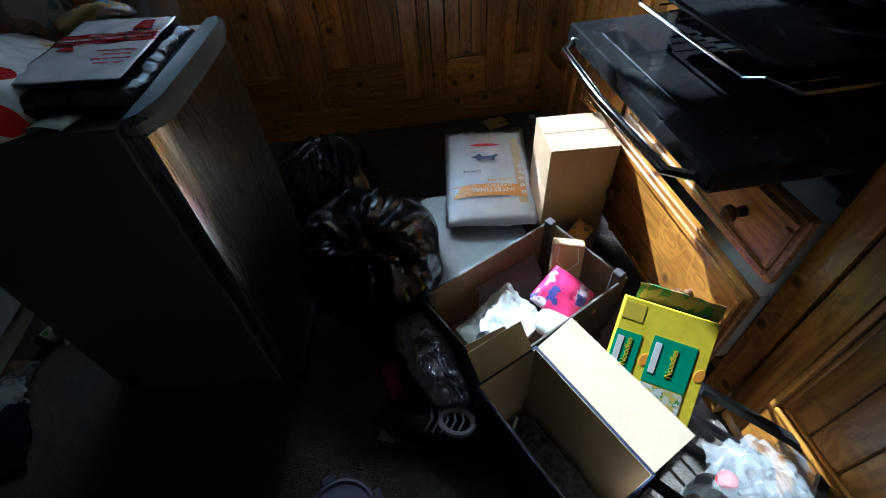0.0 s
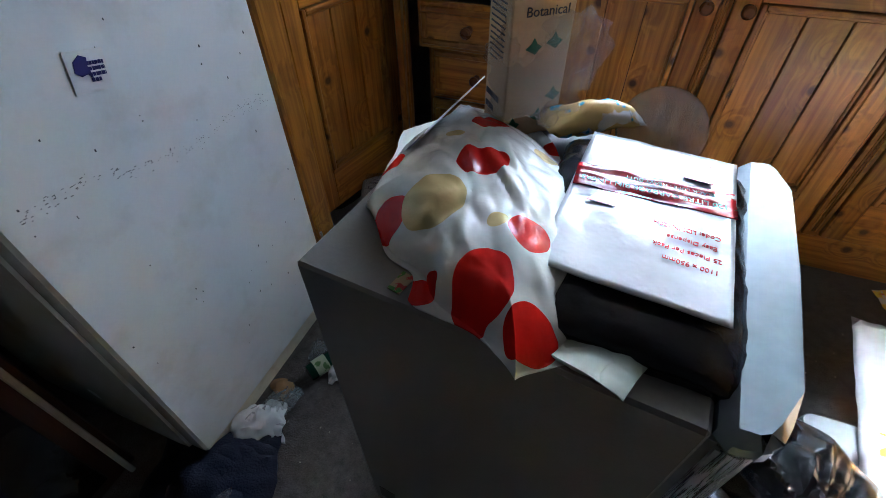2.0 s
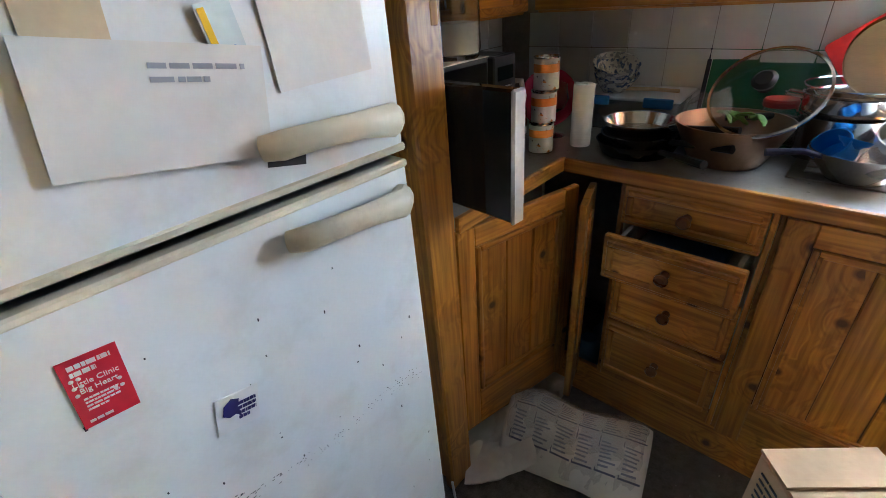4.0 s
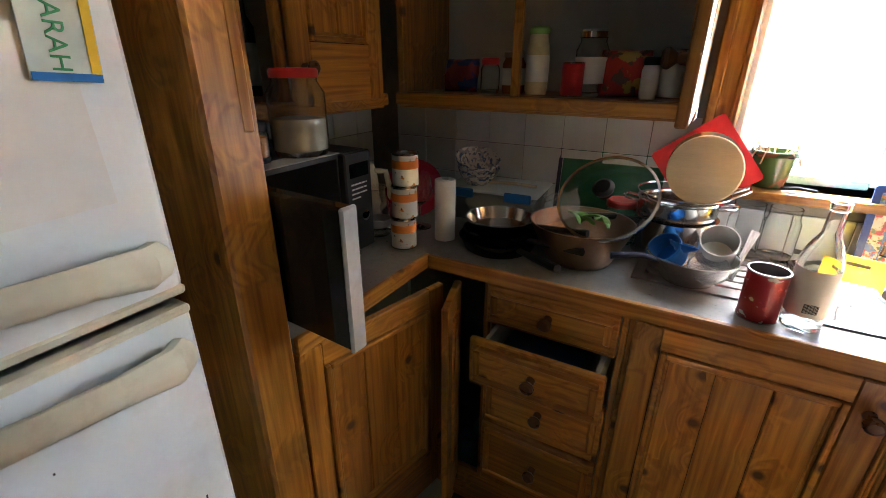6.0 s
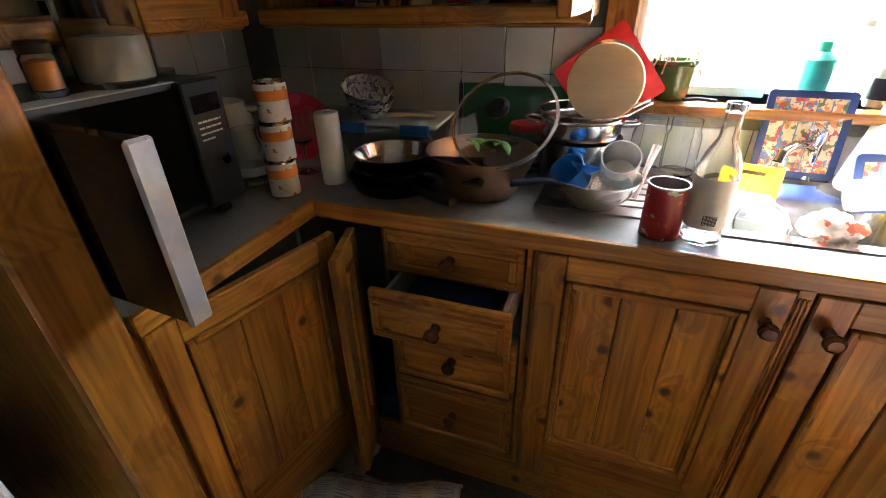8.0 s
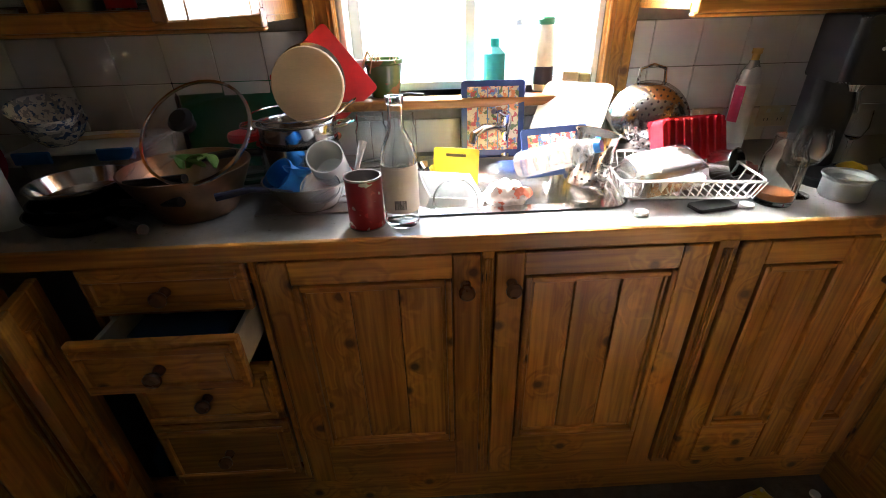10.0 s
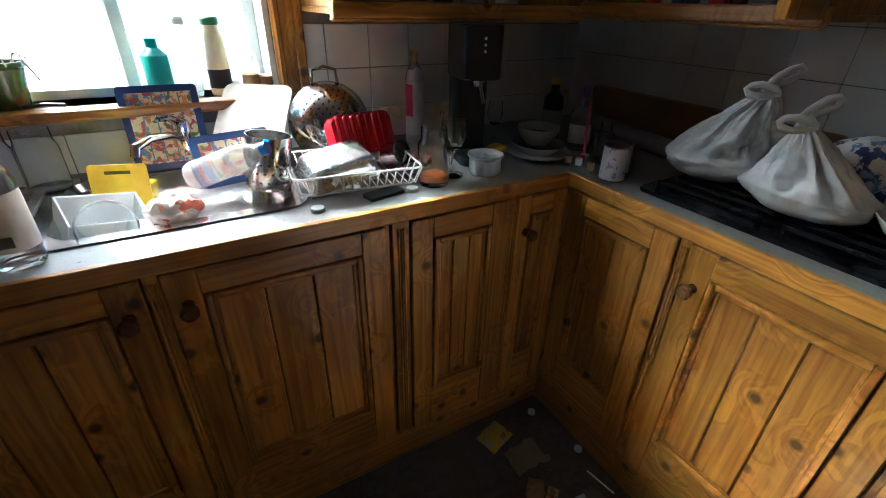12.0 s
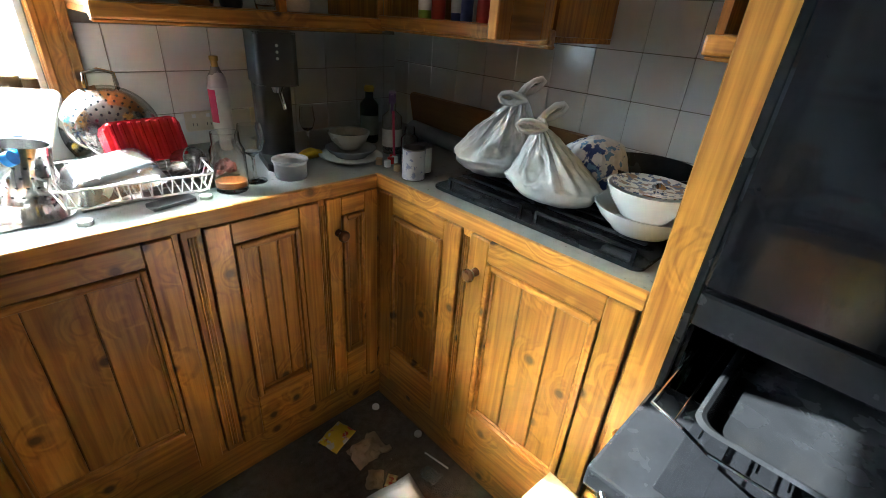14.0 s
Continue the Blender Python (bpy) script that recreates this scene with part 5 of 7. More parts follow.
part("stick", tube([(0, 0, 0), (0.015, 0.03, 0.06), (0.03, 0.06, 0.11)], [0.006, 0.006, 0.01], 8), WHITEPL, t, "", True)
# red tin and spirit bottle at the front edge
redtin = patch_material("red_tin_print", (0.30, 0.01, 0.015), [(0.5, 0.04, 0.04), (0.6, 0.55, 0.5)], 40, 0.35, 0.58)
tin("food_tin", 0.366, 2.80, TOP, 0.038, 0.112, redtin, "opened dark red printed food tin", "tin", True)
t = thing("glass_bottle", 0.443, 2.805, TOP, 0, "tall clear glass bottle with white label", "bottle")
part("glass", lathe([(0, 0.004), (0.034, 0), (0.037, 0.008), (0.037, 0.15), (0.03, 0.175), (0.016, 0.205), (0.0145, 0.25), (0.0175, 0.252), (0.0175, 0.266), (0.0115, 0.266), (0.0115, 0.205), (0.026, 0.17), (0.0335, 0.148), (0.0335, 0.012), (0, 0.01)], 32), GLASS, t, "", True)
bm = bmesh.new()
lathe([(0.0378, 0.035), (0.0378, 0.135)], 32, None, bm)
bmesh.ops.delete(bm, geom=[v for v in bm.verts if v.co.y > 0.02], context="VERTS")
part("label", bm, PAPER, t, "white paper label", True)
for k in range(14):
    part("bar", cube((-0.012 + k * 0.0018, -0.0388, 0.045), (-0.012 + k * 0.0018 + (0.0008 if k % 3 else 0.0012), -0.0379, 0.065)), INK, t)
for k, (x, y, h, r) in enumerate(((0.345, 3.20, 0.15, 0.045), (0.43, 3.21, 0.145, 0.044))):
    jar("preserving_jar", x, y, TOP, r, h, GLASS, "empty clear glass preserving jar behind the sink", "jar", None, neck=0.86, group="preserving jars")
jar("red_lid_jar", 0.02, 3.12, TOP, 0.05, 0.13, GLASS, "glass jar with red screw lid", "jar", RED)
# in the sink
t = thing("chopping_mat", 0.575, 3.09, TOP - 0.08, -18, "small yellow chopping board standing in the sink", "chopping board", rx=80)
bm = prism(rrect(-0.064, 0, 0.064, 0.15, 0.008), 0, 0.004)
part("board", bm, YELLOW, t)
part("grip_hole", cube((-0.03, 0.125, -0.001), (0.03, 0.137, 0.005), 0.003), mat("shadow_slot", (0.12, 0.08, 0.01), 0.6), t, "slotted hand hole")
t = open_carton("plastic_tub", 0.52, 2.99, TOP - 0.10, 0.15, 0.11, 0.13, FOGPL, FOGPL, "white translucent plastic tub tilted in the sink", 20, 18, 12, 0.003, "tub")
bowl("measuring_bowl", 0.555, 2.93, TOP - 0.02, 0.055, 0.06, CLEARPL, "clear plastic bowl on its side in the sink", rx=60, rz=10)
bm = crumple(blob(0.05, 0.04, 0.022, 4), 0.012, 30, 5, 0.6)
single("dishcloth", bm, patch_material("cloth_print", (0.7, 0.6, 0.55), [(0.6, 0.15, 0.08)], 30, 0.8), "crumpled orange and white dishcloth", "cloth", pose(0.69, 2.895, TOP + 0.018), True)
t = thing("plastic_bottle", 0.735, 3.0, TOP + 0.05, -35, "crumpled clear drink bottle lying in the sink", "bottle", ry=68)
part("body", crumple(lathe([(0, 0), (0.03, 0.0), (0.033, 0.01), (0.031, 0.06), (0.033, 0.12), (0.03, 0.15), (0.013, 0.19), (0.013, 0.205), (0, 0.205)], 24), 0.003, 40, 4), CLEARPL, t, "", True)
part("cap", lathe([(0.0145, 0.195), (0.0145, 0.21), (0, 0.211)], 20), BLUE, t, "", True)
# tray placemats, boards
fruit = patch_material("fruit_print", (0.60, 0.50, 0.30), [(0.12, 0.20, 0.38), (0.55, 0.20, 0.06), (0.12, 0.16, 0.06), (0.35, 0.06, 0.06)], 34, 0.35, 0.52)
for x, y, z, w, h, rx_, rz_, lab in ((0.70, 3.24, TOP + 0.004, 0.185, 0.215, 80, -3, "blue-edged placemat with fruit picture leaning on tiles"), (0.845, 3.03, TOP + 0.01, 0.19, 0.125, 68, 12, "blue-edged fruit placemat leaning by the drainer")):
    t = thing("placemat", x, y, z, rz_, lab, "placemat", rx=rx_)
    part("board", prism(rrect(-w / 2, 0, w / 2, h, 0.01), 0, 0.004), col("mat_blue", (0.02, 0.04, 0.14), 0.35), t)
    part("picture", cube((-w / 2 + 0.017, 0.017, 0.0042), (w / 2 - 0.017, h - 0.017, 0.0048)), fruit, t, "fruit and trellis picture")
    bm = bmesh.new()
    for k in range(1, 5):
        xx = -w / 2 + 0.017 + k * (w - 0.034) / 5
        box(bm, (xx - 0.0015, 0.02, 0.0049), (xx + 0.0015, h - 0.02, 0.0053))
    part("trellis", bm, col("trellis_blue", (0.10, 0.2, 0.36)), t)
t = thing("chopping_board", 0.850, 3.115, TOP + 0.006, -36, "cream plastic chopping board leaning on the sill", "chopping board", rx=47)
part("board", prism(rrect(-0.10, 0, 0.10, 0.265, 0.02), 0, 0.009, bevel=0.002), mat("cream_board", (0.72, 0.66, 0.55), 0.5), t)


def perforated(name, x, y, z, r, h, label, rx=0, ry=0, rz=0):
    t = thing(name, x, y, z, rz, label, "cutlery holder", rx=rx, ry=ry)
    part("cup", lathe([(0, 0), (r, 0), (r, h), (r + 0.002, h + 0.001), (r - 0.002, h), (r - 0.002, 0.003), (0, 0.003)], 36), POTSTEEL, t, "", True)
    bm = bmesh.new()
    for a in range(18):
        for k in range(5):
            q = (a + 0.5 * (k % 2)) * math.tau / 18
            lathe([(0.0032, 0), (0, 0.0006)], 8, Matrix.Rotation(q, 4, "Z") @ pose(r - 0.0002, 0, 0.02 + k * (h - 0.04) / 4, 0, 90), bm)
    ob = part("hole", bm, BLACKPL, t)
    tagged(ob, kind="stuff")
    return t


perforated("cutlery_holder", 0.893, 2.965, TOP + 0.014, 0.052, 0.125, "perforated steel cutlery cup by the sink", ry=9)
# wire rack with dishes
rkx, rky = 1.095, 2.925
dr = thing("dish_rack", rkx, rky, TOP + 0.008, -7, "white wire dish rack crowded with washed pans", "dish rack")
for z, sx, sy in ((0.055, 0.155, 0.115), (0.012, 0.14, 0.10)):
    part("hoop", tube([(x, y, z) for x, y in rrect(-sx, -sy, sx, sy, 0.02, 4)], 0.0028, 8, close=True), WHITEPL, dr, "", True)
for k in range(15):
    x = -0.14 + k * 0.02
    part("wire", tube([(x * 1.08, -0.115, 0.055), (x, -0.10, 0.012), (x, 0.10, 0.012), (x * 1.08, 0.115, 0.055)], 0.0018, 6), WHITEPL, dr)
for k in range(6):
    y = -0.09 + k * 0.036
    for sx in (-1, 1):
        part("wire", tube([(sx * 0.155, y * 1.1, 0.055), (sx * 0.14, y, 0.012)], 0.0018, 6), WHITEPL, dr)
t = thing("baking_dish", 1.05, 2.895, TOP + 0.05, 10, "foil-lined glass dish upside down on the rack", "baking dish", rx=16, ry=-6)
bm = bmesh.new()
rings = []
for ins, z in ((0.0, 0.0), (0.006, 0.012), (0.012, 0.035), (0.022, 0.045), (0.034, 0.047)):
    rings.append([bm.verts.new((x, y, z)) for x, y in rrect(-0.095 + ins, -0.065 + ins, 0.095 - ins, 0.065 - ins, 0.022)])
for p, q in zip(rings, rings[1:]):
    for k in range(len(p)):
        bm.faces.new((p[k], p[(k + 1) % len(p)], q[(k + 1) % len(p)], q[k]))
bm.faces.new(rings[-1])
part("dish", bm, mat("foil_tray", (0.72, 0.72, 0.72), 0.25, 0.85, var=0.1, bump=0.1), t, "", True)
t = thing("loaf_tin", 1.145, 2.985, TOP + 0.05, 8, "ribbed dark red loaf pan on the dish rack", "loaf tin", rx=68)
pb_ = part("pan_body", prism(rrect(-0.085, -0.05, 0.085, 0.055, 0.018), 0, 0.05, bevel=0.004), mat("red_enamel", (0.36, 0.006, 0.012), 0.18, 0.25), t, "", True, pose(0, 0.05, 0))
for k in range(8):
    part("rib", cube((-0.075 + k * 0.0205, -0.045, 0.0495), (-0.064 + k * 0.0205, 0.05, 0.056), 0.003), mat("red_enamel", (0.36, 0.006, 0.012)), pb_)
cd = thing("colander", 1.105, 3.10, TOP + 0.012, -8, "shiny steel colander with loop handles against the tiles", "colander", rx=74)
prof = [(0.0, 0.095), (0.05, 0.09), (0.085, 0.06), (0.1, 0.01), (0.112, 0.0), (0.112, 0.003), (0.102, 0.012), (0.087, 0.062), (0.05, 0.0925), (0.0, 0.0975)]
part("shell", lathe(prof, 44, pose(0, 0.105, 0)), POTSTEEL, cd, "", True, angle=60)
bm = bmesh.new()
for k in range(1, 6):
    n = 6 * k
    for q in range(n):
        a = q * math.tau / n
        rr, zz = 0.015 * k + 0.004, 0.0985 - 0.0018 * k * k * (0.35 if k < 4 else 0.55)
        lathe([(0.0028, 0), (0, 0.0008)], 7, pose(0, 0.105, 0) @ pose(rr * math.cos(a), rr * math.sin(a), zz + 0.001, 0, 0, 0), bm)
tagged(part("hole", bm, BLACKPL, cd), kind="stuff")
for sy in (0, 1):
    yy = 0.215 if sy else -0.005
    d_ = 0.03 if sy else -0.03
    part("loop_handle", tube([(-0.035, yy - 0.005, 0.002), (-0.032, yy + d_, 0.006), (0, yy + d_ * 1.3, 0.008), (0.032, yy + d_, 0.006), (0.035, yy - 0.005, 0.002)], 0.0045, 8), CHROME, cd, "", True)
t = jar("steel_cup", 1.205, 2.945, TOP + 0.05, 0.036, 0.055, POTSTEEL, "small steel cup with loop handle on the rack", "cup", neck=1.05, neck_h=0.95, rx=70, rz=30)
t = single("phone", prism(rrect(-0.05, -0.022, 0.05, 0.022, 0.006), 0, 0.008), BLACKPL, "dark flat slab lying by the rack", "slab", pose(1.135, 2.81, TOP + 0.001, 0, 0, 12))
for k, (x, y) in enumerate(((0.965, 2.79), (1.21, 2.805))):
    single("plastic_counter", lathe([(0, 0), (0.015, 0), (0.015, 0.009), (0, 0.01)], 18), WHITEPL, "white plastic bottle cap on the worktop", "bottle cap", pose(x, y, TOP), True, "loose bottle caps")
# soda maker, gas cylinder, jar, tub
sm = thing("soda_maker", 1.50, 2.99, TOP, -14, "tall black soda maker with drip tray", "soda maker")
part("base", prism(rrect(-0.055, -0.11, 0.055, 0.09, 0.03), 0, 0.022, bevel=0.003), BLACKPL, sm, "", True)
part("column", prism(rrect(-0.052, 0.0, 0.052, 0.09, 0.025), 0.022, 0.36, bevel=0.003), BLACKPL, sm, "", True)
part("head", prism(rrect(-0.056, -0.085, 0.056, 0.092, 0.02), 0.235, 0.372, bevel=0.005), BLACKPL, sm, "glossy black head", True)
part("nozzle", lathe([(0.012, 0), (0.02, 0.018), (0, 0.02)], 16), CHROME, sm, "", True, pose(0, -0.045, 0.215))
part("lever", tube([(0.004, -0.05, 0.225), (0.014, -0.058, 0.17)], 0.005, 8), CHROME, sm)
for k in range(3):
    part("button", lathe([(0.004, 0), (0.0035, 0.0015), (0, 0.002)], 10), PAPER, sm, "", False, pose(0, -0.0855, 0.34 - k * 0.016, 90))
gc = thing("gas_cylinder", 1.42, 3.21, TOP, 0, "silver gas cylinder with pink printed label and brass valve", "gas cylinder")
part("tank", lathe([(0, 0), (0.028, 0), (0.03, 0.006), (0.03, 0.20), (0.026, 0.225), (0.014, 0.245), (0.012, 0.255), (0, 0.256)], 28), mat("silver_tank", (0.6, 0.6, 0.62), 0.3, 0.6), gc, "", True)
bm = lathe([(0.0306, 0.09), (0.0306, 0.19)], 28)
bmesh.ops.delete(bm, geom=[v for v in bm.verts if v.co.y > 0.012 or v.co.x > -0.017], context="VERTS")
part("label", bm, PINK, gc, "pink label", True)
part("label_white", lathe([(0.0303, 0.03), (0.0303, 0.195)], 28), WHITEPL, gc, "", True)
part("valve", lathe([(0.01, 0.255), (0.01, 0.27), (0.013, 0.272), (0.013, 0.285), (0, 0.287)], 16), mat("brass", (0.5, 0.33, 0.1), 0.3, 1.0), gc, "", True)
jar("mason_jar", 1.285, 2.83, TOP, 0.042, 0.15, GLASS, "glass jar with orange dregs in it", "jar", None, mat("orange_dregs", (0.5, 0.13, 0.02), 0.5), 0.028, neck=0.8)
wineglass(1.36, 2.86, TOP, 0.155, 0.036, "clear stemmed wine glass beside the jar")
wineglass(1.625, 3.04, TOP, 0.15, 0.026, "tall narrow flute glass by the soda maker")
jar("plastic_tub", 1.455, 2.84, TOP, 0.045, 0.055, FOGPL, "translucent takeaway tub on the worktop edge", "tub", neck=1.12, neck_h=0.92)
single("scourer", crumple(blob(0.04, 0.025, 0.015, 3), 0.006, 40, 2), YELLOW, "yellow dish scourer beside the flute", "scourer", pose(1.60, 2.985, TOP + 0.013), True)
bm = crumple(blob(0.05, 0.03, 0.012, 4), 0.01, 40, 6, 0.6)
single("meat_scraps", bm, patch_material("dark_scraps", (0.12, 0.03, 0.02), [(0.3, 0.1, 0.08)], 40, 0.5), "dark reddish scraps heaped behind the rack", "scraps", pose(1.33, 3.02, TOP + 0.012), True)
# stacked plates and bowl in the corner
for k, (r, h, mt, lab) in enumerate(((0.105, 0.016, CERAMIC, "large white plate under other dishes"), (0.085, 0.03, GREYCER, "grey shallow bowl on a white plate"))):
    bowl("plate" if k == 0 else "bowl", 1.70, 2.90, TOP + 0.012 * k, r, h, mt, lab, "plate" if k == 0 else "bowl", 0.6)
bowl("bowl", 1.70, 2.91, TOP + 0.035, 0.068, 0.055, mat("taupe_ceramic", (0.28, 0.25, 0.21), 0.3), "taupe bowl with dark inside on stacked plates", inner=mat("dark_food", (0.03, 0.02, 0.015), 0.6))
jar("oil_bottle", 1.89, 3.06, TOP, 0.034, 0.20, GREENGLASS, "dark green oil bottle with yellow cap", "bottle", YELLOW, neck=0.42, neck_h=0.8, band=mat("olive_label", (0.25, 0.27, 0.2), 0.6), band_z=(0.15, 0.5))
t = jar("spray_bottle", 1.87, 2.90, TOP, 0.034, 0.17, CLEARPL, "clear cleaner bottle with purple trigger head", "spray bottle", None, neck=0.4, neck_h=0.85, band=mat("pale_label", (0.5, 0.5, 0.5), 0.5), band_z=(0.15, 0.5))
PURPLE = col("purple_plastic", (0.16, 0.08, 0.22), 0.4)
bm = cube((-0.012, -0.035, 0.17), (0.012, 0.03, 0.205), 0.006, segs=2); box(bm, (-0.006, -0.055, 0.19), (0.006, -0.034, 0.202), 0.002); box(bm, (-0.005, -0.035, 0.14), (0.005, -0.025, 0.175), 0.002)
part("trigger_head", bm, PURPLE, t, "purple trigger head", True, pose(0, 0, 0, 0, 0, -40))
tin("food_tin", 1.745, 2.64, TOP, 0.034, 0.095, patch_material("white_tin_print", (0.62, 0.62, 0.64), [(0.3, 0.32, 0.45)], 60, 0.4, 0.56), "white printed tin standing by the cooktop", "tin", True)
tin("food_tin", 1.81, 2.68, TOP, 0.034, 0.085, PAPER, "plain white tin behind another tin", "tin", True)
jar("drink_glass", 1.83, 2.76, TOP, 0.028, 0.12, GLASS, "small glass bottle with a straw", "glass", None, neck=0.6)
t = thing("paintbrush", 1.80, 2.80, TOP + 0.01, 0, "thin pink-tipped brush leaning in the corner", "brush")
part("stick", tube([(0, 0, 0), (0.01, 0.02, 0.15)], 0.004, 8), PINK, t)
for k in range(6):
    rnd = random.Random(k)
    single("bottle_cork", lathe([(0, 0), (0.011, 0), (0.011, 0.02), (0, 0.021)], 12), (PAPER, CARD, RED)[k % 3], "small lid or cork lying in the corner", "cork", pose(1.76 + rnd.uniform(-0.03, 0.05), 2.76 + rnd.uniform(-0.05, 0.06), TOP + 0.001), True, "loose corks and lids")
t = thing("foil_roll", 2.08, 2.86, TOP + 0.03, 82, "grey roll of foil lying against the wall", "roll", )
part("roll", tube([(-0.2, 0, 0), (0.2, 0, 0)], 0.03, 20), mat("grey_roll", (0.3, 0.3, 0.31), 0.4, 0.4), t, "", True)
t = thing("chopping_board", 2.15, 2.70, TOP + 0.02, 88, "long brown wooden board leaning on the tiles", "chopping board", rx=78)
part("board", prism(rrect(-0.42, 0, 0.42, 0.14, 0.015), 0, 0.015, bevel=0.003), mat("brown_board", (0.25, 0.13, 0.05), 0.5, var=0.3, scale=3, stretch=(1, 14, 14)), t)
# cooktop and what stands on it
ck = thing("cooktop", 1.955, 2.24, TOP, -90, "black gas cooktop with iron trivets", "cooktop")
part("plate", prism(rrect(-0.31, -0.215, 0.31, 0.19, 0.02), 0.0005, 0.010, bevel=0.002), BLACKMET, ck)
for sx in (-0.15, 0.15):
    for k in range(7):
        part("trivet_bar", cube((sx - 0.13, -0.18 + k * 0.055, 0.022), (sx + 0.13, -0.173 + k * 0.055, 0.032), 0.002), BLACKMET, ck)
    for y in (-0.18, 0.157):
        part("trivet_bar", cube((sx - 0.13, y, 0.0105), (sx - 0.122, y + 0.006, 0.031)), BLACKMET, ck)
        part("trivet_bar", cube((sx + 0.122, y, 0.0105), (sx + 0.13, y + 0.006, 0.031)), BLACKMET, ck)
tied_carrier("carrier_bag", 1.93, 2.47, TOP + 0.033, 0.155, 0.135, 0.235, (-0.07, -0.10), WHITEBAG, "white carrier bag of rubbish tied at the top", 3)
tied_carrier("carrier_bag", 1.87, 2.225, TOP + 0.033, 0.105, 0.125, 0.195, (-0.07, 0.035), WHITEBAG, "small tied white carrier bag on the cooktop", 7)
softbag("carrier_bag", 1.985, 2.20, TOP + 0.033, 0.08, 0.085, 0.095, patch_material("blue_print_bag", (0.68, 0.68, 0.67), [(0.03, 0.06, 0.22), (0.15, 0.28, 0.5)], 26, 0.4, 0.54), "white carrier bag with blue printing", seed=9, amp=0.012, knot=False)
wk = pan("frying_pan", 2.075, 2.085, TOP + 0.033, 0.125, 0.10, BLACKMET, "deep black wok pan at the back of the cooktop", 206, hlen=0.11)
part("end_cap", lathe([(0, 0), (0.011, 0.002), (0.013, 0.012), (0.008, 0.02), (0, 0.021)], 16), CHROME, wk, "steel handle end", True, pose(0.232, 0, 0.111, 0, 90))
for k in range(2):
    bowl("bowl", 1.886, 2.004, TOP + 0.033 + 0.034 * k, 0.116 - 0.02 * k, 0.058 + 0.012 * k, CERAMIC, "white ceramic bowl stacked on the cooktop edge", "bowl", 0.55, group="stacked white bowls")
t = thing("plate", 1.886, 2.004, TOP + 0.131, 0, "patterned plate covering the stacked bowls", "plate")
part("dish", lathe([(0, 0.0), (0.06, 0), (0.085, 0.008), (0.085, 0.011), (0.06, 0.004), (0, 0.004)], 36), patch_material("brown_plate", (0.6, 0.58, 0.52), [(0.20, 0.10, 0.04), (0.05, 0.07, 0.15)], 50, 0.3, 0.5), t, "", True)
# wall sockets
for x, y, z, r_, lab in ((1.385, YN - 0.008, 1.005, 0, "ivory double power socket on the tiles"), (1.60, YN - 0.008, 1.005, 0, "ivory power socket behind the soda maker")):
    t = thing("power_socket", x, y, z, r_, lab, "socket")
    part("plate", cube((-0.05, -0.008, -0.032), (0.05, 0, 0.032), 0.003), CREAM, t)
    for sx in (-0.022, 0.022):
        part("switch", cube((sx - 0.006, -0.011, 0.012), (sx + 0.006, -0.008, 0.024), 0.001), WHITEPL, t)
        for q in (-0.006, 0.006):
            part("slot", cube((sx + q - 0.001, -0.0086, -0.014), (sx + q + 0.001, -0.0079, -0.005)), INK, t)
# on the sill
ps = thing("plant_pot", 0.385, 3.345, WZ0 + 0.001, 0, "glazed green plant pot with dead stalks on the sill", "plant pot")
part("pot", lathe([(0, 0), (0.042, 0), (0.055, 0.09), (0.06, 0.094), (0.06, 0.105), (0.052, 0.105), (0.04, 0.012), (0, 0.012)], 32), patch_material("green_glaze", (0.05, 0.09, 0.02), [(0.16, 0.07, 0.02)], 20, 0.2, 0.55), ps, "", True)
part("soil", lathe([(0, 0.09), (0.05, 0.088)], 24), mat("dry_soil", (0.06, 0.04, 0.03), 0.95), ps)
rnd = random.Random(2)
for k in range(12):
    a = rnd.uniform(0, 6.28)
    part("stalk", tube([(0.03 * math.cos(a), 0.03 * math.sin(a), 0.085), (0.05 * math.cos(a), 0.05 * math.sin(a), 0.125), (0.075 * math.cos(a), 0.075 * math.sin(a), 0.085 + rnd.uniform(-0.03, 0.03))], 0.002, 6), mat("dry_leaf", (0.35, 0.24, 0.1), 0.8), ps)
TEAL = col("teal_plastic", (0.02, 0.36, 0.32), 0.4, trans=0.3)
jar("soap_bottle", 0.715, 3.35, WZ0 + 0.001, 0.033, 0.15, TEAL, "teal plastic washing-up bottle on the sill", "bottle", None, neck=0.45, neck_h=0.85)
jar("soap_bottle", 0.79, 3.36, WZ0 + 0.001, 0.027, 0.20, CLEARPL, "clear plastic bottle of pale liquid on the sill", "bottle", WHITEPL, neck=0.45, neck_h=0.8)
jar("cleaner_bottle", 0.865, 3.35, WZ0 + 0.001, 0.03, 0.20, mat("pale_yellow", (0.7, 0.68, 0.5), 0.4), "pale bottle with dark green cap on the sill", "bottle", mat("dark_green_cap", (0.02, 0.15, 0.06), 0.4), neck=0.7, neck_h=0.85, band=BLACKPL, band_z=(0.1, 0.35))
for k, (x, r, h) in enumerate(((0.945, 0.035, 0.10), (0.985, 0.03, 0.085))):
    jar("spice_jar", x, 3.33, WZ0 + 0.001, r * 0.8, h, GLASS, "small glass jar of brown spice on the sill", "jar", None, mat("brown_spice", (0.25, 0.12, 0.04), 0.8), h * 0.55, group="spice jars on the sill")
jar("preserving_jar", 0.315, 3.36, WZ0 + 0.001, 0.03, 0.10, GLASS, "small glass jar behind the red mat", "jar", DULLSTEEL)
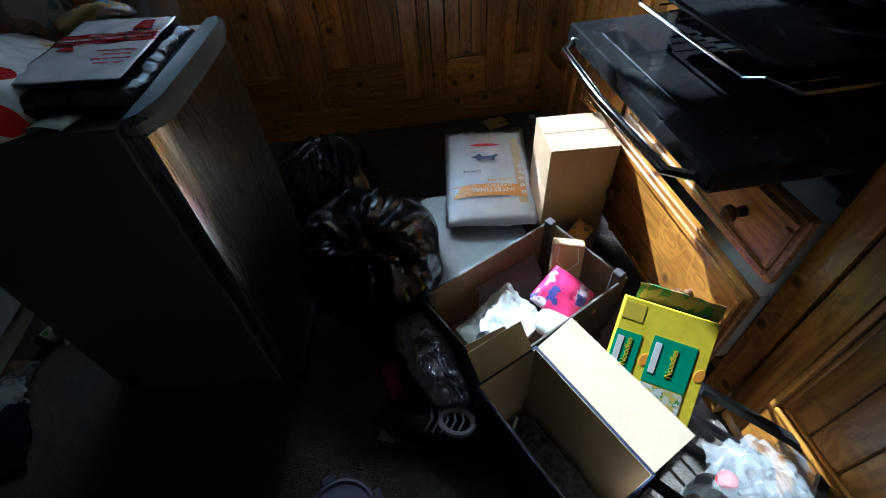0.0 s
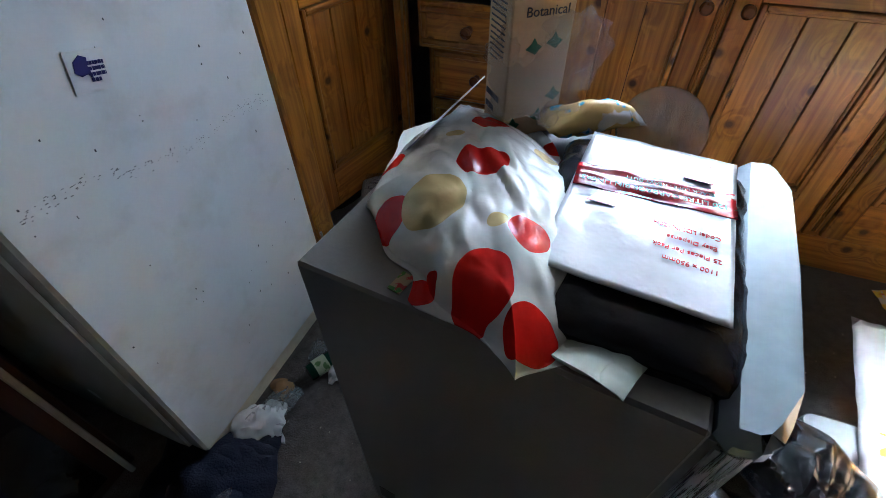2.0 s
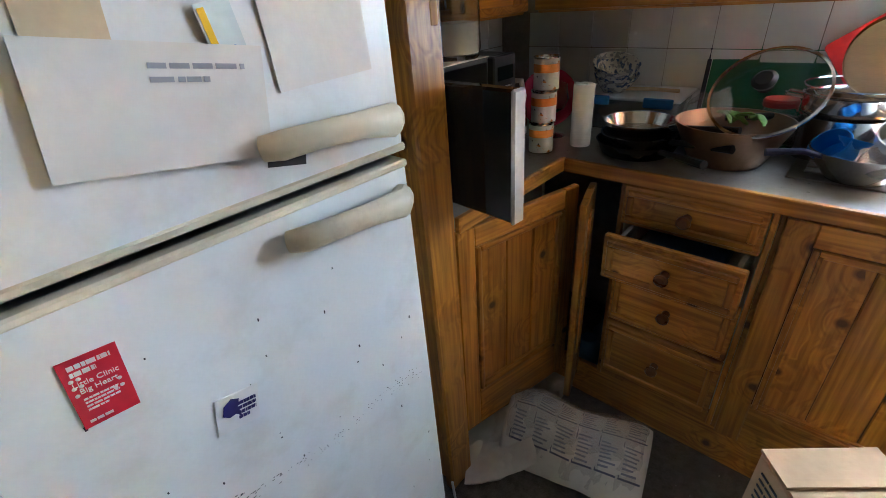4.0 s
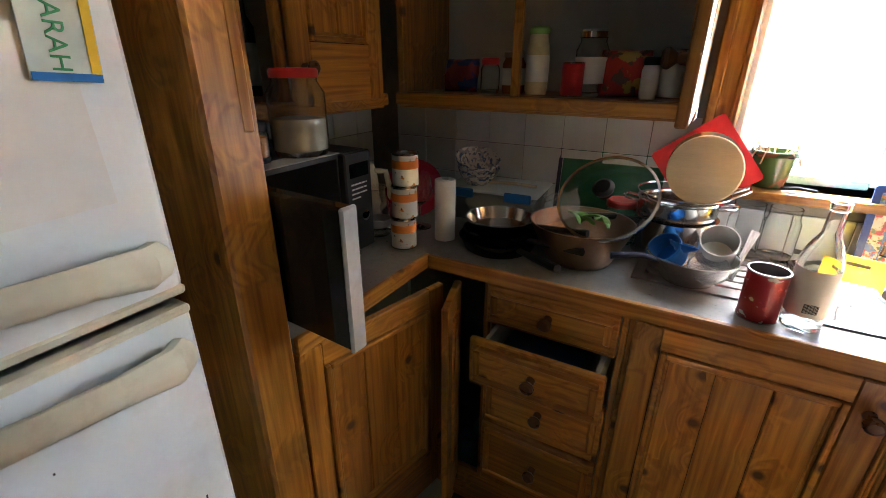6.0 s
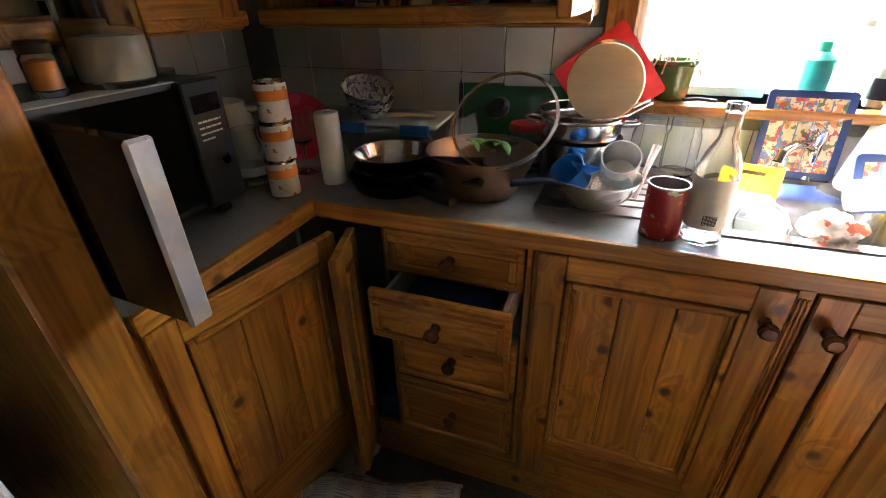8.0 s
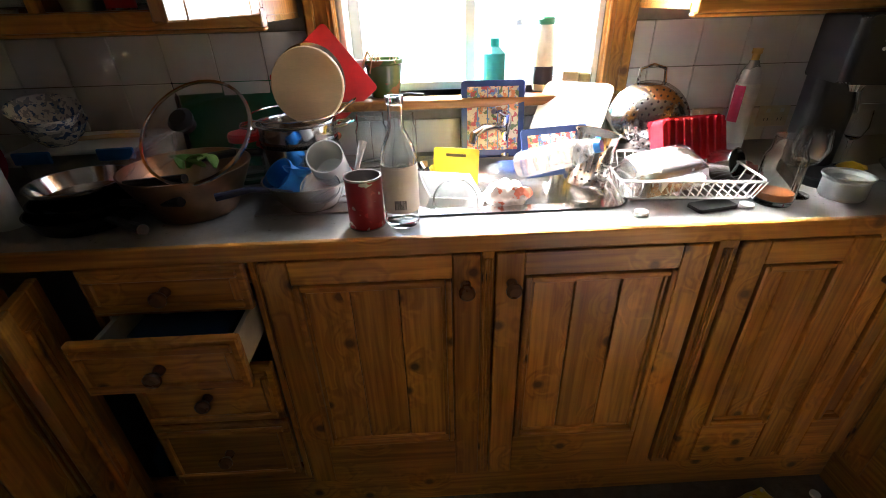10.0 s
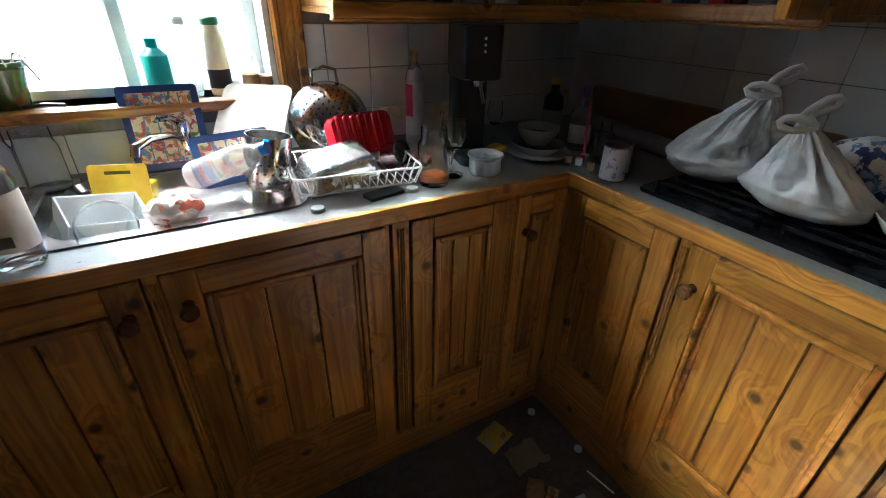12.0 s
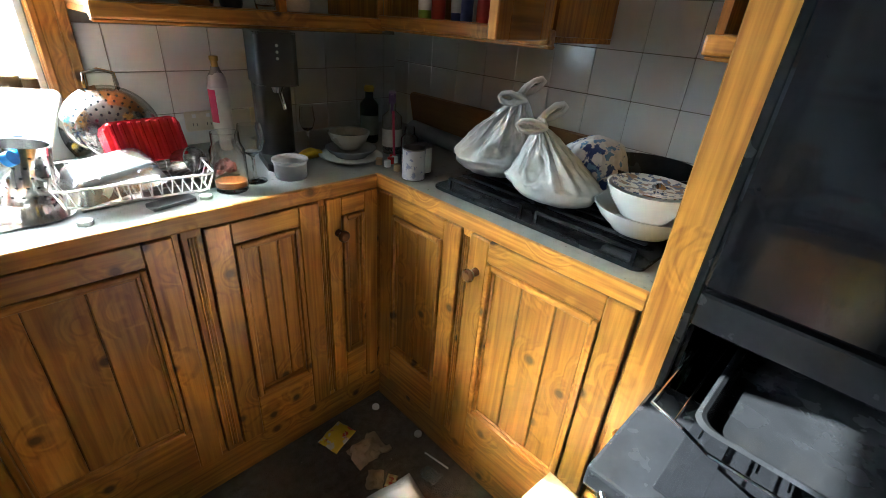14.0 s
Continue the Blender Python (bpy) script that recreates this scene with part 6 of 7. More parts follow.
single("sunglasses", tube([(-0.04, 0, 0.006), (0, 0.012, 0.008), (0.045, 0, 0.006)], 0.005, 8), BLACKPL, "thin black object lying on the sill", "trinket", pose(0.455, 3.30, WZ0 + 0.001), True)
# wall cabinet contents
SH = 1.351
for x, y, r, h, gl, lidm, lab in ((-0.42, 3.10, 0.03, 0.10, GLASS, RED, "jam jar with red lid in the cabinet"), (-0.35, 3.12, 0.035, 0.12, mat("amber_jar", (0.35, 0.13, 0.04), 0.15, trans=0.3), DULLSTEEL, "amber sauce jar in the wall cabinet"), (-0.27, 3.10, 0.033, 0.18, mat("juice", (0.55, 0.5, 0.3), 0.3), mat("green_cap", (0.2, 0.4, 0.1), 0.4), "pale cordial bottle with printed label"), (-0.12, 3.12, 0.045, 0.17, GLASS, CHROME, "tall clear storage jar in the cabinet"), (0.045, 3.06, 0.022, 0.10, WHITEPL, BLACKPL, "small white dropper bottle in the cabinet")):
    jar("food_jar", x, y, SH, r, h, gl, lab, "jar", lidm, band=PAPER if h > 0.11 else None, band_z=(0.2, 0.6))
tin("food_tin", -0.155, 3.065, SH, 0.03, 0.09, mat("red_tin", (0.5, 0.02, 0.02), 0.3), "bright red tin in the wall cabinet", "tin")
packet("snack_packet", -0.03, 3.12, SH + 0.06, 0.13, 0.12, 0.05, patch_material("red_packet", (0.45, 0.03, 0.02), [(0.5, 0.3, 0.05), (0.1, 0.05, 0.03)], 20, 0.3, 0.52), "red pasta packet standing in the cabinet", rx=80, seed=3)
packet("snack_packet", -0.53, 3.12, SH + 0.05, 0.12, 0.10, 0.04, patch_material("dark_packet", (0.2, 0.02, 0.03), [(0.02, 0.03, 0.15)], 20, 0.3, 0.5), "dark red and blue packet in the cabinet", rx=80, seed=5)
tin("steel_mug", 0.095, 3.13, SH, 0.035, 0.12, WHITEPL, "white appliance jug in the wall cabinet", "jug")
jar("wine_bottle", -0.93, 2.62, SH, 0.026, 0.27, mat("dark_bottle", (0.01, 0.015, 0.02), 0.1), "dark slim bottle with pale label in the cabinet", "bottle", BLACKPL, neck=0.4, neck_h=0.75, band=mat("blue_label", (0.35, 0.4, 0.45), 0.5), band_z=(0.1, 0.5))
# right-hand wall cabinets
for x, y, r, h, mt, lidm, lab in ((1.20, 3.12, 0.035, 0.11, CARD, None, "brown mug in the wall cabinet"), (1.36, 3.10, 0.045, 0.12, POTSTEEL, None, "steel canister in the wall cabinet"), (1.56, 3.12, 0.03, 0.14, GLASS, DULLSTEEL, "glass jar in the wall cabinet"), (1.66, 3.12, 0.04, 0.12, CREAM, None, "cream canister in the wall cabinet"), (1.44, 3.07, 0.03, 0.09, BLACKPL, None, "black cup in the wall cabinet")):
    jar("canister", x, y, SH, r, h, mt, lab, "canister", lidm, neck=0.95)
for k, (y, r, h, c, l_) in enumerate(((2.86, 0.022, 0.13, (0.25, 0.4, 0.05), WHITEPL), (2.80, 0.022, 0.15, (0.5, 0.05, 0.03), RED), (2.72, 0.018, 0.12, (0.06, 0.08, 0.25), NAVY), (2.68, 0.018, 0.12, (0.05, 0.07, 0.2), NAVY), (2.61, 0.024, 0.13, (0.55, 0.04, 0.04), WHITEPL), (2.56, 0.02, 0.11, (0.12, 0.05, 0.03), BLACKPL))):
    jar("condiment_bottle", 1.965, y, SH, r, h, mat("sauce_%d" % k, c, 0.35), "small coloured condiment bottle in the cabinet", "bottle", l_, neck=0.6, band=PAPER if k in (0, 2) else None, band_z=(0.25, 0.6), group="condiment bottles")
# drawer and cupboard contents
single("cutlery_tray", cube((-0.11, -0.13, 0), (0.11, 0.1, 0.03), 0.004), col("tray_blue", (0.01, 0.035, 0.11), 0.4), "blue plastic tray in the open drawer", "tray", pose(-0.065, 2.80, 0.70))
single("cleaning_bottle", lathe([(0, 0), (0.04, 0), (0.04, 0.16), (0.015, 0.2), (0.015, 0.23), (0, 0.23)], 20), col("dull_blue", (0.04, 0.09, 0.14), 0.5), "dull blue bottle in the corner cupboard", "bottle", pose(-0.32, 2.95, 0.0), True)
single("cleaning_bottle", lathe([(0, 0), (0.05, 0), (0.05, 0.14), (0.03, 0.18), (0, 0.18)], 20), col("dull_blue", (0.04, 0.09, 0.14), 0.5), "dull blue tub low in the corner cupboard", "bottle", pose(-0.34, 2.86, 0.0), True)

# ---- on the fridge doors ----


def card(x, z, w, h, tilt, material, label, name="paper_note", lift=0.0):
    t = thing(name, FX, (FY0 + FY1) / 2, 0, 90, label, "note")
    y = -0.0022 - lift
    slope = 0.0
    m = pose(x, y, z, 0, 0, slope) @ pose(0, 0, 0, 90, 0, 0) @ pose(0, 0, 0, 0, 0, tilt)
    part("sheet", cube((-w / 2, -h / 2, -0.0006), (w / 2, h / 2, 0.0006)), material, t, "", False, m)
    return t, m


CY = (FY0 + FY1) / 2
t, m = card(1.537 - CY, 1.067, 0.05, 0.083, -5, col("red_card", (0.55, 0.012, 0.035), 0.5), "red vet clinic magnet with white paw prints", "fridge_magnet")
words("Little Clinic", 0.0085, PAPER, t, m @ pose(0.0, 0.012, 0.001))
words("Big Heart", 0.0085, PAPER, t, m @ pose(0.0, 0.003, 0.001))
bars(t, PAPER, m @ pose(-0.016, -0.008, 0.0008), 4, 0.03, 0.0045, 0.002, 7)
bars(t, PAPER, m @ pose(-0.018, 0.030, 0.0008), 2, 0.036, 0.008, 0.005, 9)
for k in range(8):
    part("paw", lathe([(0.0022, 0), (0, 0.0004)], 10), PAPER, t, "", False, m @ pose(-0.019 + 0.006 * (k % 2) + (0.03 if k > 4 else 0), 0.018 - 0.009 * (k // 2) , 0.001))
bars(t, PAPER, m @ pose(-0.019, -0.036, 0.0008), 1, 0.036, 0.004, 0.003, 11)
t, m = card(1.642 - CY, 0.933, 0.056, 0.056, -12, WHITEPL, "white school sticker with a dark blue emblem", "fridge_sticker")
part("emblem", prism([(-0.02, 0.0), (-0.018, 0.014), (-0.008, 0.022), (0.002, 0.018), (0.0, 0.008), (0.004, -0.012), (-0.003, -0.004), (-0.012, -0.006)], 0, 0.0006), col("emblem_blue", (0.02, 0.02, 0.13), 0.4), t, "", False, m @ pose(0, 0, 0.0008))
bars(t, col("emblem_blue", (0.02, 0.02, 0.13)), m @ pose(0.0, 0.008, 0.0008), 4, 0.024, 0.0075, 0.005, 3)
t, m = card(1.69 - CY, 1.312, 0.20, 0.115, -9, PAPER, "white envelope held on the upper door", lift=0.006)
bars(t, col("grey_ink", (0.35, 0.36, 0.4)), m @ pose(-0.01, 0.035, 0.001), 2, 0.09, 0.012, 0.005, 5)
t, m = card(1.64 - CY, 1.39, 0.06, 0.09, -6, mat("beige_paper", (0.62, 0.52, 0.34), 0.8), "beige paper slip behind the envelope")
t, m = card(1.80 - CY, 1.235, 0.05, 0.03, -12, BLACKPL, "black card corner under the envelope")
t, m = card(1.875 - CY, 1.385, 0.135, 0.16, 2, PAPER, "large plain white sheet on the upper door", lift=0.001)
t, m = card(1.765 - CY, 1.36, 0.036, 0.075, 8, mat("pale_blue_card", (0.6, 0.68, 0.7), 0.4), "yellow and blue optometrist magnet card", "fridge_magnet", 0.004)
part("strip", cube((-0.016, -0.03, 0), (-0.009, 0.034, 0.0006)), YELLOW, t, "", False, m @ pose(0, 0, 0.0008))
part("eye", lathe([(0.003, 0), (0.009, 0.0003), (0.009, 0.0007), (0.003, 0.0007)], 20), BLUE, t, "", False, m @ pose(0.004, -0.012, 0.0008))
bars(t, BLUE, m @ pose(0.002, -0.024, 0.0008), 2, 0.016, 0.006, 0.0035, 4)
t, m = card(1.938 - CY, 1.472, 0.054, 0.105, -4, mat("pale_card", (0.6, 0.66, 0.58), 0.4), "colourful name card with green letters on the door", "fridge_magnet", 0.004)
words("SARAH", 0.021, col("letter_green", (0.03, 0.25, 0.08), 0.5), t, m @ pose(-0.004, -0.012, 0.0008, 0, 0, -90))
part("strip", cube((0.018, -0.05, 0), (0.026, 0.05, 0.0006)), YELLOW, t, "", False, m @ pose(0, 0, 0.0008))
part("strip", cube((-0.026, -0.052, 0), (0.026, -0.045, 0.0007)), BLUE, t, "", False, m @ pose(0, 0, 0.0009))

# ---- piled on the bar freezer ----
FZT = 0.834
SPOT_RED, SPOT_GOLD = (0.62, 0.012, 0.008), (0.62, 0.50, 0.24)
POLKA = dots_material("polka_film", (0.74, 0.75, 0.74), (
    (-0.002, 0.005, 0.032, SPOT_RED), (-0.022, -0.173, 0.031, SPOT_RED), (0.018, -0.218, 0.024, SPOT_RED), (-0.083, -0.148, 0.018, SPOT_RED),
    (-0.119, -0.051, 0.026, SPOT_RED), (-0.118, 0.053, 0.022, SPOT_RED), (0.025, 0.128, 0.026, SPOT_RED), (0.122, 0.114, 0.022, SPOT_RED), (0.031, -0.123, 0.022, SPOT_RED),
    (-0.065, -0.058, 0.036, SPOT_GOLD), (0.09, 0.058, 0.016, SPOT_GOLD), (0.001, -0.106, 0.012, SPOT_GOLD), (0.062, -0.253, 0.018, SPOT_GOLD), (-0.029, 0.082, 0.014, SPOT_GOLD)))
pb = thing("carrier_bag", 0.27, 1.675, FZT, 0, "white carrier bag with red and gold spots", "bag")


def drape(a, b):
    """Height of the half-empty bag over its round plan."""
    u_, v_ = a * 2 - 1, b * 2 - 1
    hgt = max(0.0, 1 - math.hypot(u_, v_) ** 2.4) ** 0.7 * (1 - 0.75 * max(0.0, u_ - 0.25))
    p = Vector((u_, v_, 0))
    w_ = 0.35 * noise.noise(p * 1.8)
    q = Vector((u_ * 1.2 + v_ * 0.6 + w_, v_ * 0.9 - u_ * 0.5 - w_, 0))
    fold_ = 0.022 * (creases(q, 1.0, 3) - 0.35) + 0.010 * (creases(q, 2.3, 6) - 0.3) + 0.0035 * (creases(p, 5.5, 2) - 0.3)
    return 0.004 + (0.066 - 0.014 * v_) * hgt + fold_ * (0.25 + 0.75 * hgt)


bm = sheet(0.29, 0.50, 90, 150, drape, 0.002)
for v in bm.verts:
    ax, ay = v.co.x / 0.145, v.co.y / 0.25
    pinch = 1 - (0.12 if ax > 0 and ay < 0 else 0.40 if ay < 0 else 0.27) * abs(ax * ay) ** 0.7
    e = 0.014 * noise.noise(Vector((v.co.x * 11, v.co.y * 11, 4))) * min(1, math.hypot(ax, ay))
    v.co.x, v.co.y, v.co.z = v.co.x * pinch + e, v.co.y * pinch + 0.7 * e, max(0.001, v.co.z)
part("film", bm, POLKA, pb, "", True, pose(0.006, 0.0, 0, 0, 0, 24), 40)
part("handle_strip", crumple(sheet(0.05, 0.11, 6, 14, lambda a, b: 0.004 * math.sin(6 * b) + 0.004, 0.0015), 0.004, 30, 4), mat("pale_green_film", (0.55, 0.62, 0.58), 0.3), pb, "", True, pose(0.155, -0.175, 0.004, 0, 0, 68))

bl = thing("bin_liner_pack", 0.457, 1.668, FZT + 0.005, 175.5, "clear-wrapped pack of bin liners with red printing", "packet", ry=-1.5)
bm = sheet(0.225, 0.335, 40, 60, lambda a, b: 0.028 + 0.002 * noise.noise(Vector((a * 6, b * 9, 0))) - 0.016 * (abs(2 * a - 1) ** 8 + abs(2 * b - 1) ** 10), 0.02)
part("folded_liner", crumple(bm, 0.0025, 40, 3, 0.4), mat("liner_black", (0.015, 0.015, 0.02), 0.2, bump=0.2, bscale=90), bl, "black folded liners", True, angle=180)


def onpack(w, h, z=0.0380):
    return sheet(w, h, 30, 30, lambda a, b: z + 0.002 * noise.noise(Vector((a * 5, b * 5, 2))), 0.001)


part("insert", onpack(0.176, 0.270), mat("glossy_insert", (0.66, 0.68, 0.74), 0.16, coat=1.0, bump=0.7, bscale=24), bl, "white printed insert", True, pose(-0.004, -0.012, 0), 180)
REDINK = col("red_ink", (0.55, 0.012, 0.02), 0.25, coat=1.0)
part("red_band", onpack(0.176, 0.046, 0.0392), REDINK, bl, "", True, pose(-0.004, -0.048, 0, 0, 0, 5), 180)
words("120 LITRE GARBAGE BIN LINERS", 0.0112, PAPER, bl, pose(-0.004, -0.039, 0.0415, 0, 0, 5))
words("BLACK LDPE - HEAVY DUTY", 0.0078, PAPER, bl, pose(-0.02, -0.058, 0.0415, 0, 0, 5))
for k, (s_, xx) in enumerate((("Code: LDBIN120H", 0.0), ("Easy Dispense", -0.012), ("25 Pieces Per Pack", -0.006), ("1100 x 950mm", -0.014))):
    words(s_, 0.0085, REDINK, bl, pose(-0.045 + xx * 0.5, 0.012 + 0.017 * k, 0.0402))
part("triangle", prism([(-0.016, 0.012), (0.016, 0.012), (0.0, -0.014)], 0, 0.0006), REDINK, bl, "", False, pose(0.045, -0.005, 0.0402))
part("bin_drawing", prism([(-0.016, 0.02), (0.016, 0.02), (0.012, -0.02), (-0.012, -0.02)], 0, 0.0006), REDINK, bl, "", False, pose(-0.05, -0.105, 0.0402))
ct = cuboid_carton("carton", 0.268, 1.885, FZT, 0.09, 0.07, 0.205, CARD, "tall brown carton with leaf print standing on the freezer", 40)
LEAF = col("leaf_ink", (0.02, 0.10, 0.05), 0.6)
for k, (x, z) in enumerate(((-0.01, 0.13), (0.02, 0.135), (0.03, 0.06), (-0.03, 0.02), (0.01, 0.03))):
    part("leaf_print", prism([(-0.012, 0), (-0.004, 0.006), (0, 0.014), (0.005, 0.006), (0.012, 0.002), (0.003, -0.008)], 0, 0.0005), LEAF, ct, "", False, pose(x, -0.0353, z, 90, 0, 0))
words("Botanical", 0.017, INK, ct, pose(0.005, -0.0354, 0.175, 90, 0, 0))
bars(ct, INK, pose(-0.0456, 0.025, 0.19, 90, 0, -90), 12, 0.045, 0.0075, 0.0022, 6)
bars(ct, INK, pose(-0.0456, 0.028, 0.05, 90, 0, -90), 2, 0.045, 0.02, 0.009, 16)
bm = crumple(sheet(0.12, 0.13, 24, 24, lambda a, b: 0.03 * math.sin(5 * a) * math.cos(4 * b), 0.0008), 0.018, 26, 5, 0.6)
single("plastic_wrap", bm, FILM, "crumpled clear cellophane caught on the carton", "wrapper", pose(0.30, 1.835, FZT + 0.115, 70, 10, 20), True)
packet("biscuit_packet", 0.375, 1.885, FZT + 0.03, 0.15, 0.06, 0.045, patch_material("gold_foil", (0.45, 0.33, 0.12), [(0.6, 0.6, 0.6), (0.05, 0.25, 0.4)], 18, 0.22, 0.54), "gold foil biscuit packet with blue end", rz=32, seed=6)
single("paper_sheet", cube((-0.001, -0.095, 0), (0.001, 0.095, 0.09)), mat("lilac_paper", (0.52, 0.53, 0.66), 0.7, var=0.04, bump=0.05), "stiff pale lilac sheet propped beside the bag", "paper", pose(0.138, 1.80, FZT + 0.0005, 0, 42, -6))
t = thing("plastic_disc", 0.475, 1.88, FZT - 0.012, 0, "round translucent plastic lid standing behind the liners", "lid", rx=50)
part("disc", lathe([(0, 0.0), (0.06, 0), (0.063, 0.004), (0.06, 0.002), (0, 0.002)], 36, pose(0, 0.04, 0)), CLEARPL, t, "", True)
single("sticker", cube((-0.008, -0.014, 0), (0.008, 0.014, 0.0012)), patch_material("fruit_sticker", (0.4, 0.3, 0.2), [(0.5, 0.05, 0.05), (0.1, 0.25, 0.05)], 90, 0.4, 0.5), "small torn fruit sticker on the freezer top", "sticker", pose(0.237, 1.515, FZT + 0.0005, 0, 0, -12))

# ---- heap on the floor before the oven ----
pleated_sack("bin_bag", 0.835, 1.705, 0.0, 0.215, 0.40, BINBAG, "full black bin bag tied in pleats on the floor", 2, 32)
pleated_sack("bin_bag", 0.70, 2.12, 0.0, 0.18, 0.35, BINBAG, "black bin bag slumped behind another", 5, -15)
# large dry-food sack lying on a pale tub
tb = open_carton("storage_tub", 1.17, 1.80, 0.0, 0.30, 0.42, 0.135, mat("grey_tub", (0.24, 0.25, 0.26), 0.4), mat("grey_tub", (0.42, 0.44, 0.45)), "grey plastic tub under the food sack", 0, cat="tub")
part("lid", prism(rrect(-0.155, -0.215, 0.155, 0.215, 0.02), 0.1355, 0.147, bevel=0.003), mat("grey_tub", (0.42, 0.44, 0.45)), tb)
sk2 = packet("food_sack", 1.265, 2.05, 0.19, 0.305, 0.52, 0.07, mat("sack_white", (0.58, 0.59, 0.61), 0.25, bump=0.12, bscale=20, coat=0.5), "white and orange dry dog food sack lying upside down", "sack", -9, 2, 0, 4, 0.007)
ORB = col("sack_orange", (0.62, 0.26, 0.03), 0.3)


def onsack(name, outline, material, x, y, dz=0.001):
    """Print that follows the bulge of the sack."""
    bm = bmesh.new()
    x0, x1 = min(p[0] for p in outline), max(p[0] for p in outline)
    y0, y1 = min(p[1] for p in outline), max(p[1] for p in outline)
    nx, ny = max(2, int((x1 - x0) / 0.012)), max(2, int((y1 - y0) / 0.012))
    def zat(px, py):
        i, j = px / 0.285 + 0.5, py / 0.50 + 0.5
        return 0.035 * (max(0, math.sin(math.pi * i)) * max(0, math.sin(math.pi * j))) ** 0.45
    g = [[bm.verts.new((x + x0 + (x1 - x0) * a / nx, y + y0 + (y1 - y0) * b / ny, 0)) for a in range(nx + 1)] for b in range(ny + 1)]
    for row in g:
        for v in row:
            v.co.z = zat(v.co.x, v.co.y) + 0.0065 + dz
    for b in range(ny):
        for a in range(nx):
            bm.faces.new((g[b][a], g[b][a + 1], g[b + 1][a + 1], g[b + 1][a]))
    return part(name, bm, material, sk2, "", True, None, 180)


def rect(w, h):
    return [(-w / 2, -h / 2), (w / 2, h / 2)]


onsack("orange_band", rect(0.24, 0.055), ORB, -0.005, -0.125)
onsack("side_strip", rect(0.03, 0.36), mat("strip_ochre", (0.45, 0.33, 0.18), 0.4), 0.105, 0.0, 0.0005)
words("GASTRO", 0.021, PAPER, sk2, pose(0.03, -0.112, 0.0445, 0, 0, 180))
words("INTESTINAL", 0.027, PAPER, sk2, pose(0.005, -0.134, 0.0445, 0, 0, 180))
words("LOW FAT", 0.019, ORB, sk2, pose(0.03, -0.085, 0.0455, 0, 0, 180))
words("CANINE", 0.017, INK, sk2, pose(-0.06, -0.04, 0.0465, 0, 0, 180))
part("dog_shape", prism([(-0.05, 0.01), (-0.03, 0.016), (-0.02, 0.03), (-0.01, 0.014), (0.02, 0.012), (0.04, 0.022), (0.05, 0.02), (0.035, 0.004), (0.03, -0.012), (0.018, -0.002), (-0.012, -0.002), (-0.022, -0.014), (-0.03, 0.0)], 0, 0.0006), col("dog_blue", (0.02, 0.025, 0.12), 0.4), sk2, "", False, pose(-0.01, 0.03, 0.0465))
part("emblem", prism([(-0.055, 0.0), (-0.02, 0.01), (0.03, 0.008), (0.06, 0.0), (0.03, -0.006), (-0.03, -0.007)], 0, 0.0006), REDINK, sk2, "", False, pose(-0.01, 0.11, 0.0455))
for k in range(5):
    part("icon", lathe([(0.004, 0), (0.008, 0.0003), (0.008, 0.0008), (0.004, 0.0008)], 14), PAPER, sk2, "", False, pose(0.105, -0.15 + k * 0.034, 0.043 - 0.001 * abs(k - 2)))
# tall carton by the drawers
c2 = cuboid_carton("carton", 1.475, 1.855, 0.0, 0.195, 0.18, 0.45, CARD, "tall brown cardboard carton standing by the oven drawers", -4)
# dark fruit tray
ft = open_carton("fruit_tray", 1.23, 1.487, 0.03, 0.47, 0.285, 0.215, mat("dark_card", (0.05, 0.045, 0.045), 0.6), mat("dark_card_inside", (0.17, 0.115, 0.075), 0.8, var=0.12, scale=5), "dark cardboard fruit tray full of packaging", 26.5)
for sx in (-1, 1):
    part("corner_post", cube((sx * 0.205, -0.139, 0.0), (sx * 0.2295, -0.111, 0.235), 0.003), mat("dark_card", (0.05, 0.045, 0.045)), ft)
    part("corner_post", cube((sx * 0.205, 0.111, 0.0), (sx * 0.2295, 0.139, 0.235), 0.003), mat("dark_card", (0.05, 0.045, 0.045)), ft)
    part("hand_hole", lathe([(0.009, 0), (0, 0.001)], 14), CARD, ft, "", False, pose(sx * 0.12, -0.1425, 0.16, 90))
single("crate", cube((-0.2, -0.13, 0), (0.2, 0.13, 0.03), 0.004), BLACKPL, "flat black base under the fruit tray", "crate", pose(1.235, 1.475, 0.0, 0, 0, 24))
# inside the tray
t = single("mail_bag", crumple(sheet(0.20, 0.15, 20, 16, lambda a, b: 0.02 + 0.012 * math.sin(5 * a) * math.sin(4 * b), 0.004), 0.008, 25, 2, 0.6), mat("grey_film", (0.33, 0.33, 0.32), 0.35), "grey plastic mailing bag in the tray", "bag", pose(1.16, 1.44, 0.15, 0, -8, 30), True)
t = thing("label_badge", 1.105, 1.385, 0.185, 20, "red and black round logo badge on the bag", "label")
part("disc", lathe([(0, 0.003), (0.026, 0.003), (0.027, 0)], 24), INK, t, "", True)
part("disc", lathe([(0, 0.0045), (0.012, 0.0045), (0.012, 0.003)], 20, pose(-0.011, 0, 0)), RED, t)
part("disc", lathe([(0, 0.0045), (0.012, 0.0045), (0.012, 0.003)], 20, pose(0.011, 0, 0)), RED, t)
jar("plastic_cup", 1.265, 1.425, 0.175, 0.036, 0.085, FOGPL, "frosted plastic cup lying in the tray", "cup", neck=1.08, neck_h=0.96, rz=35, rx=75)
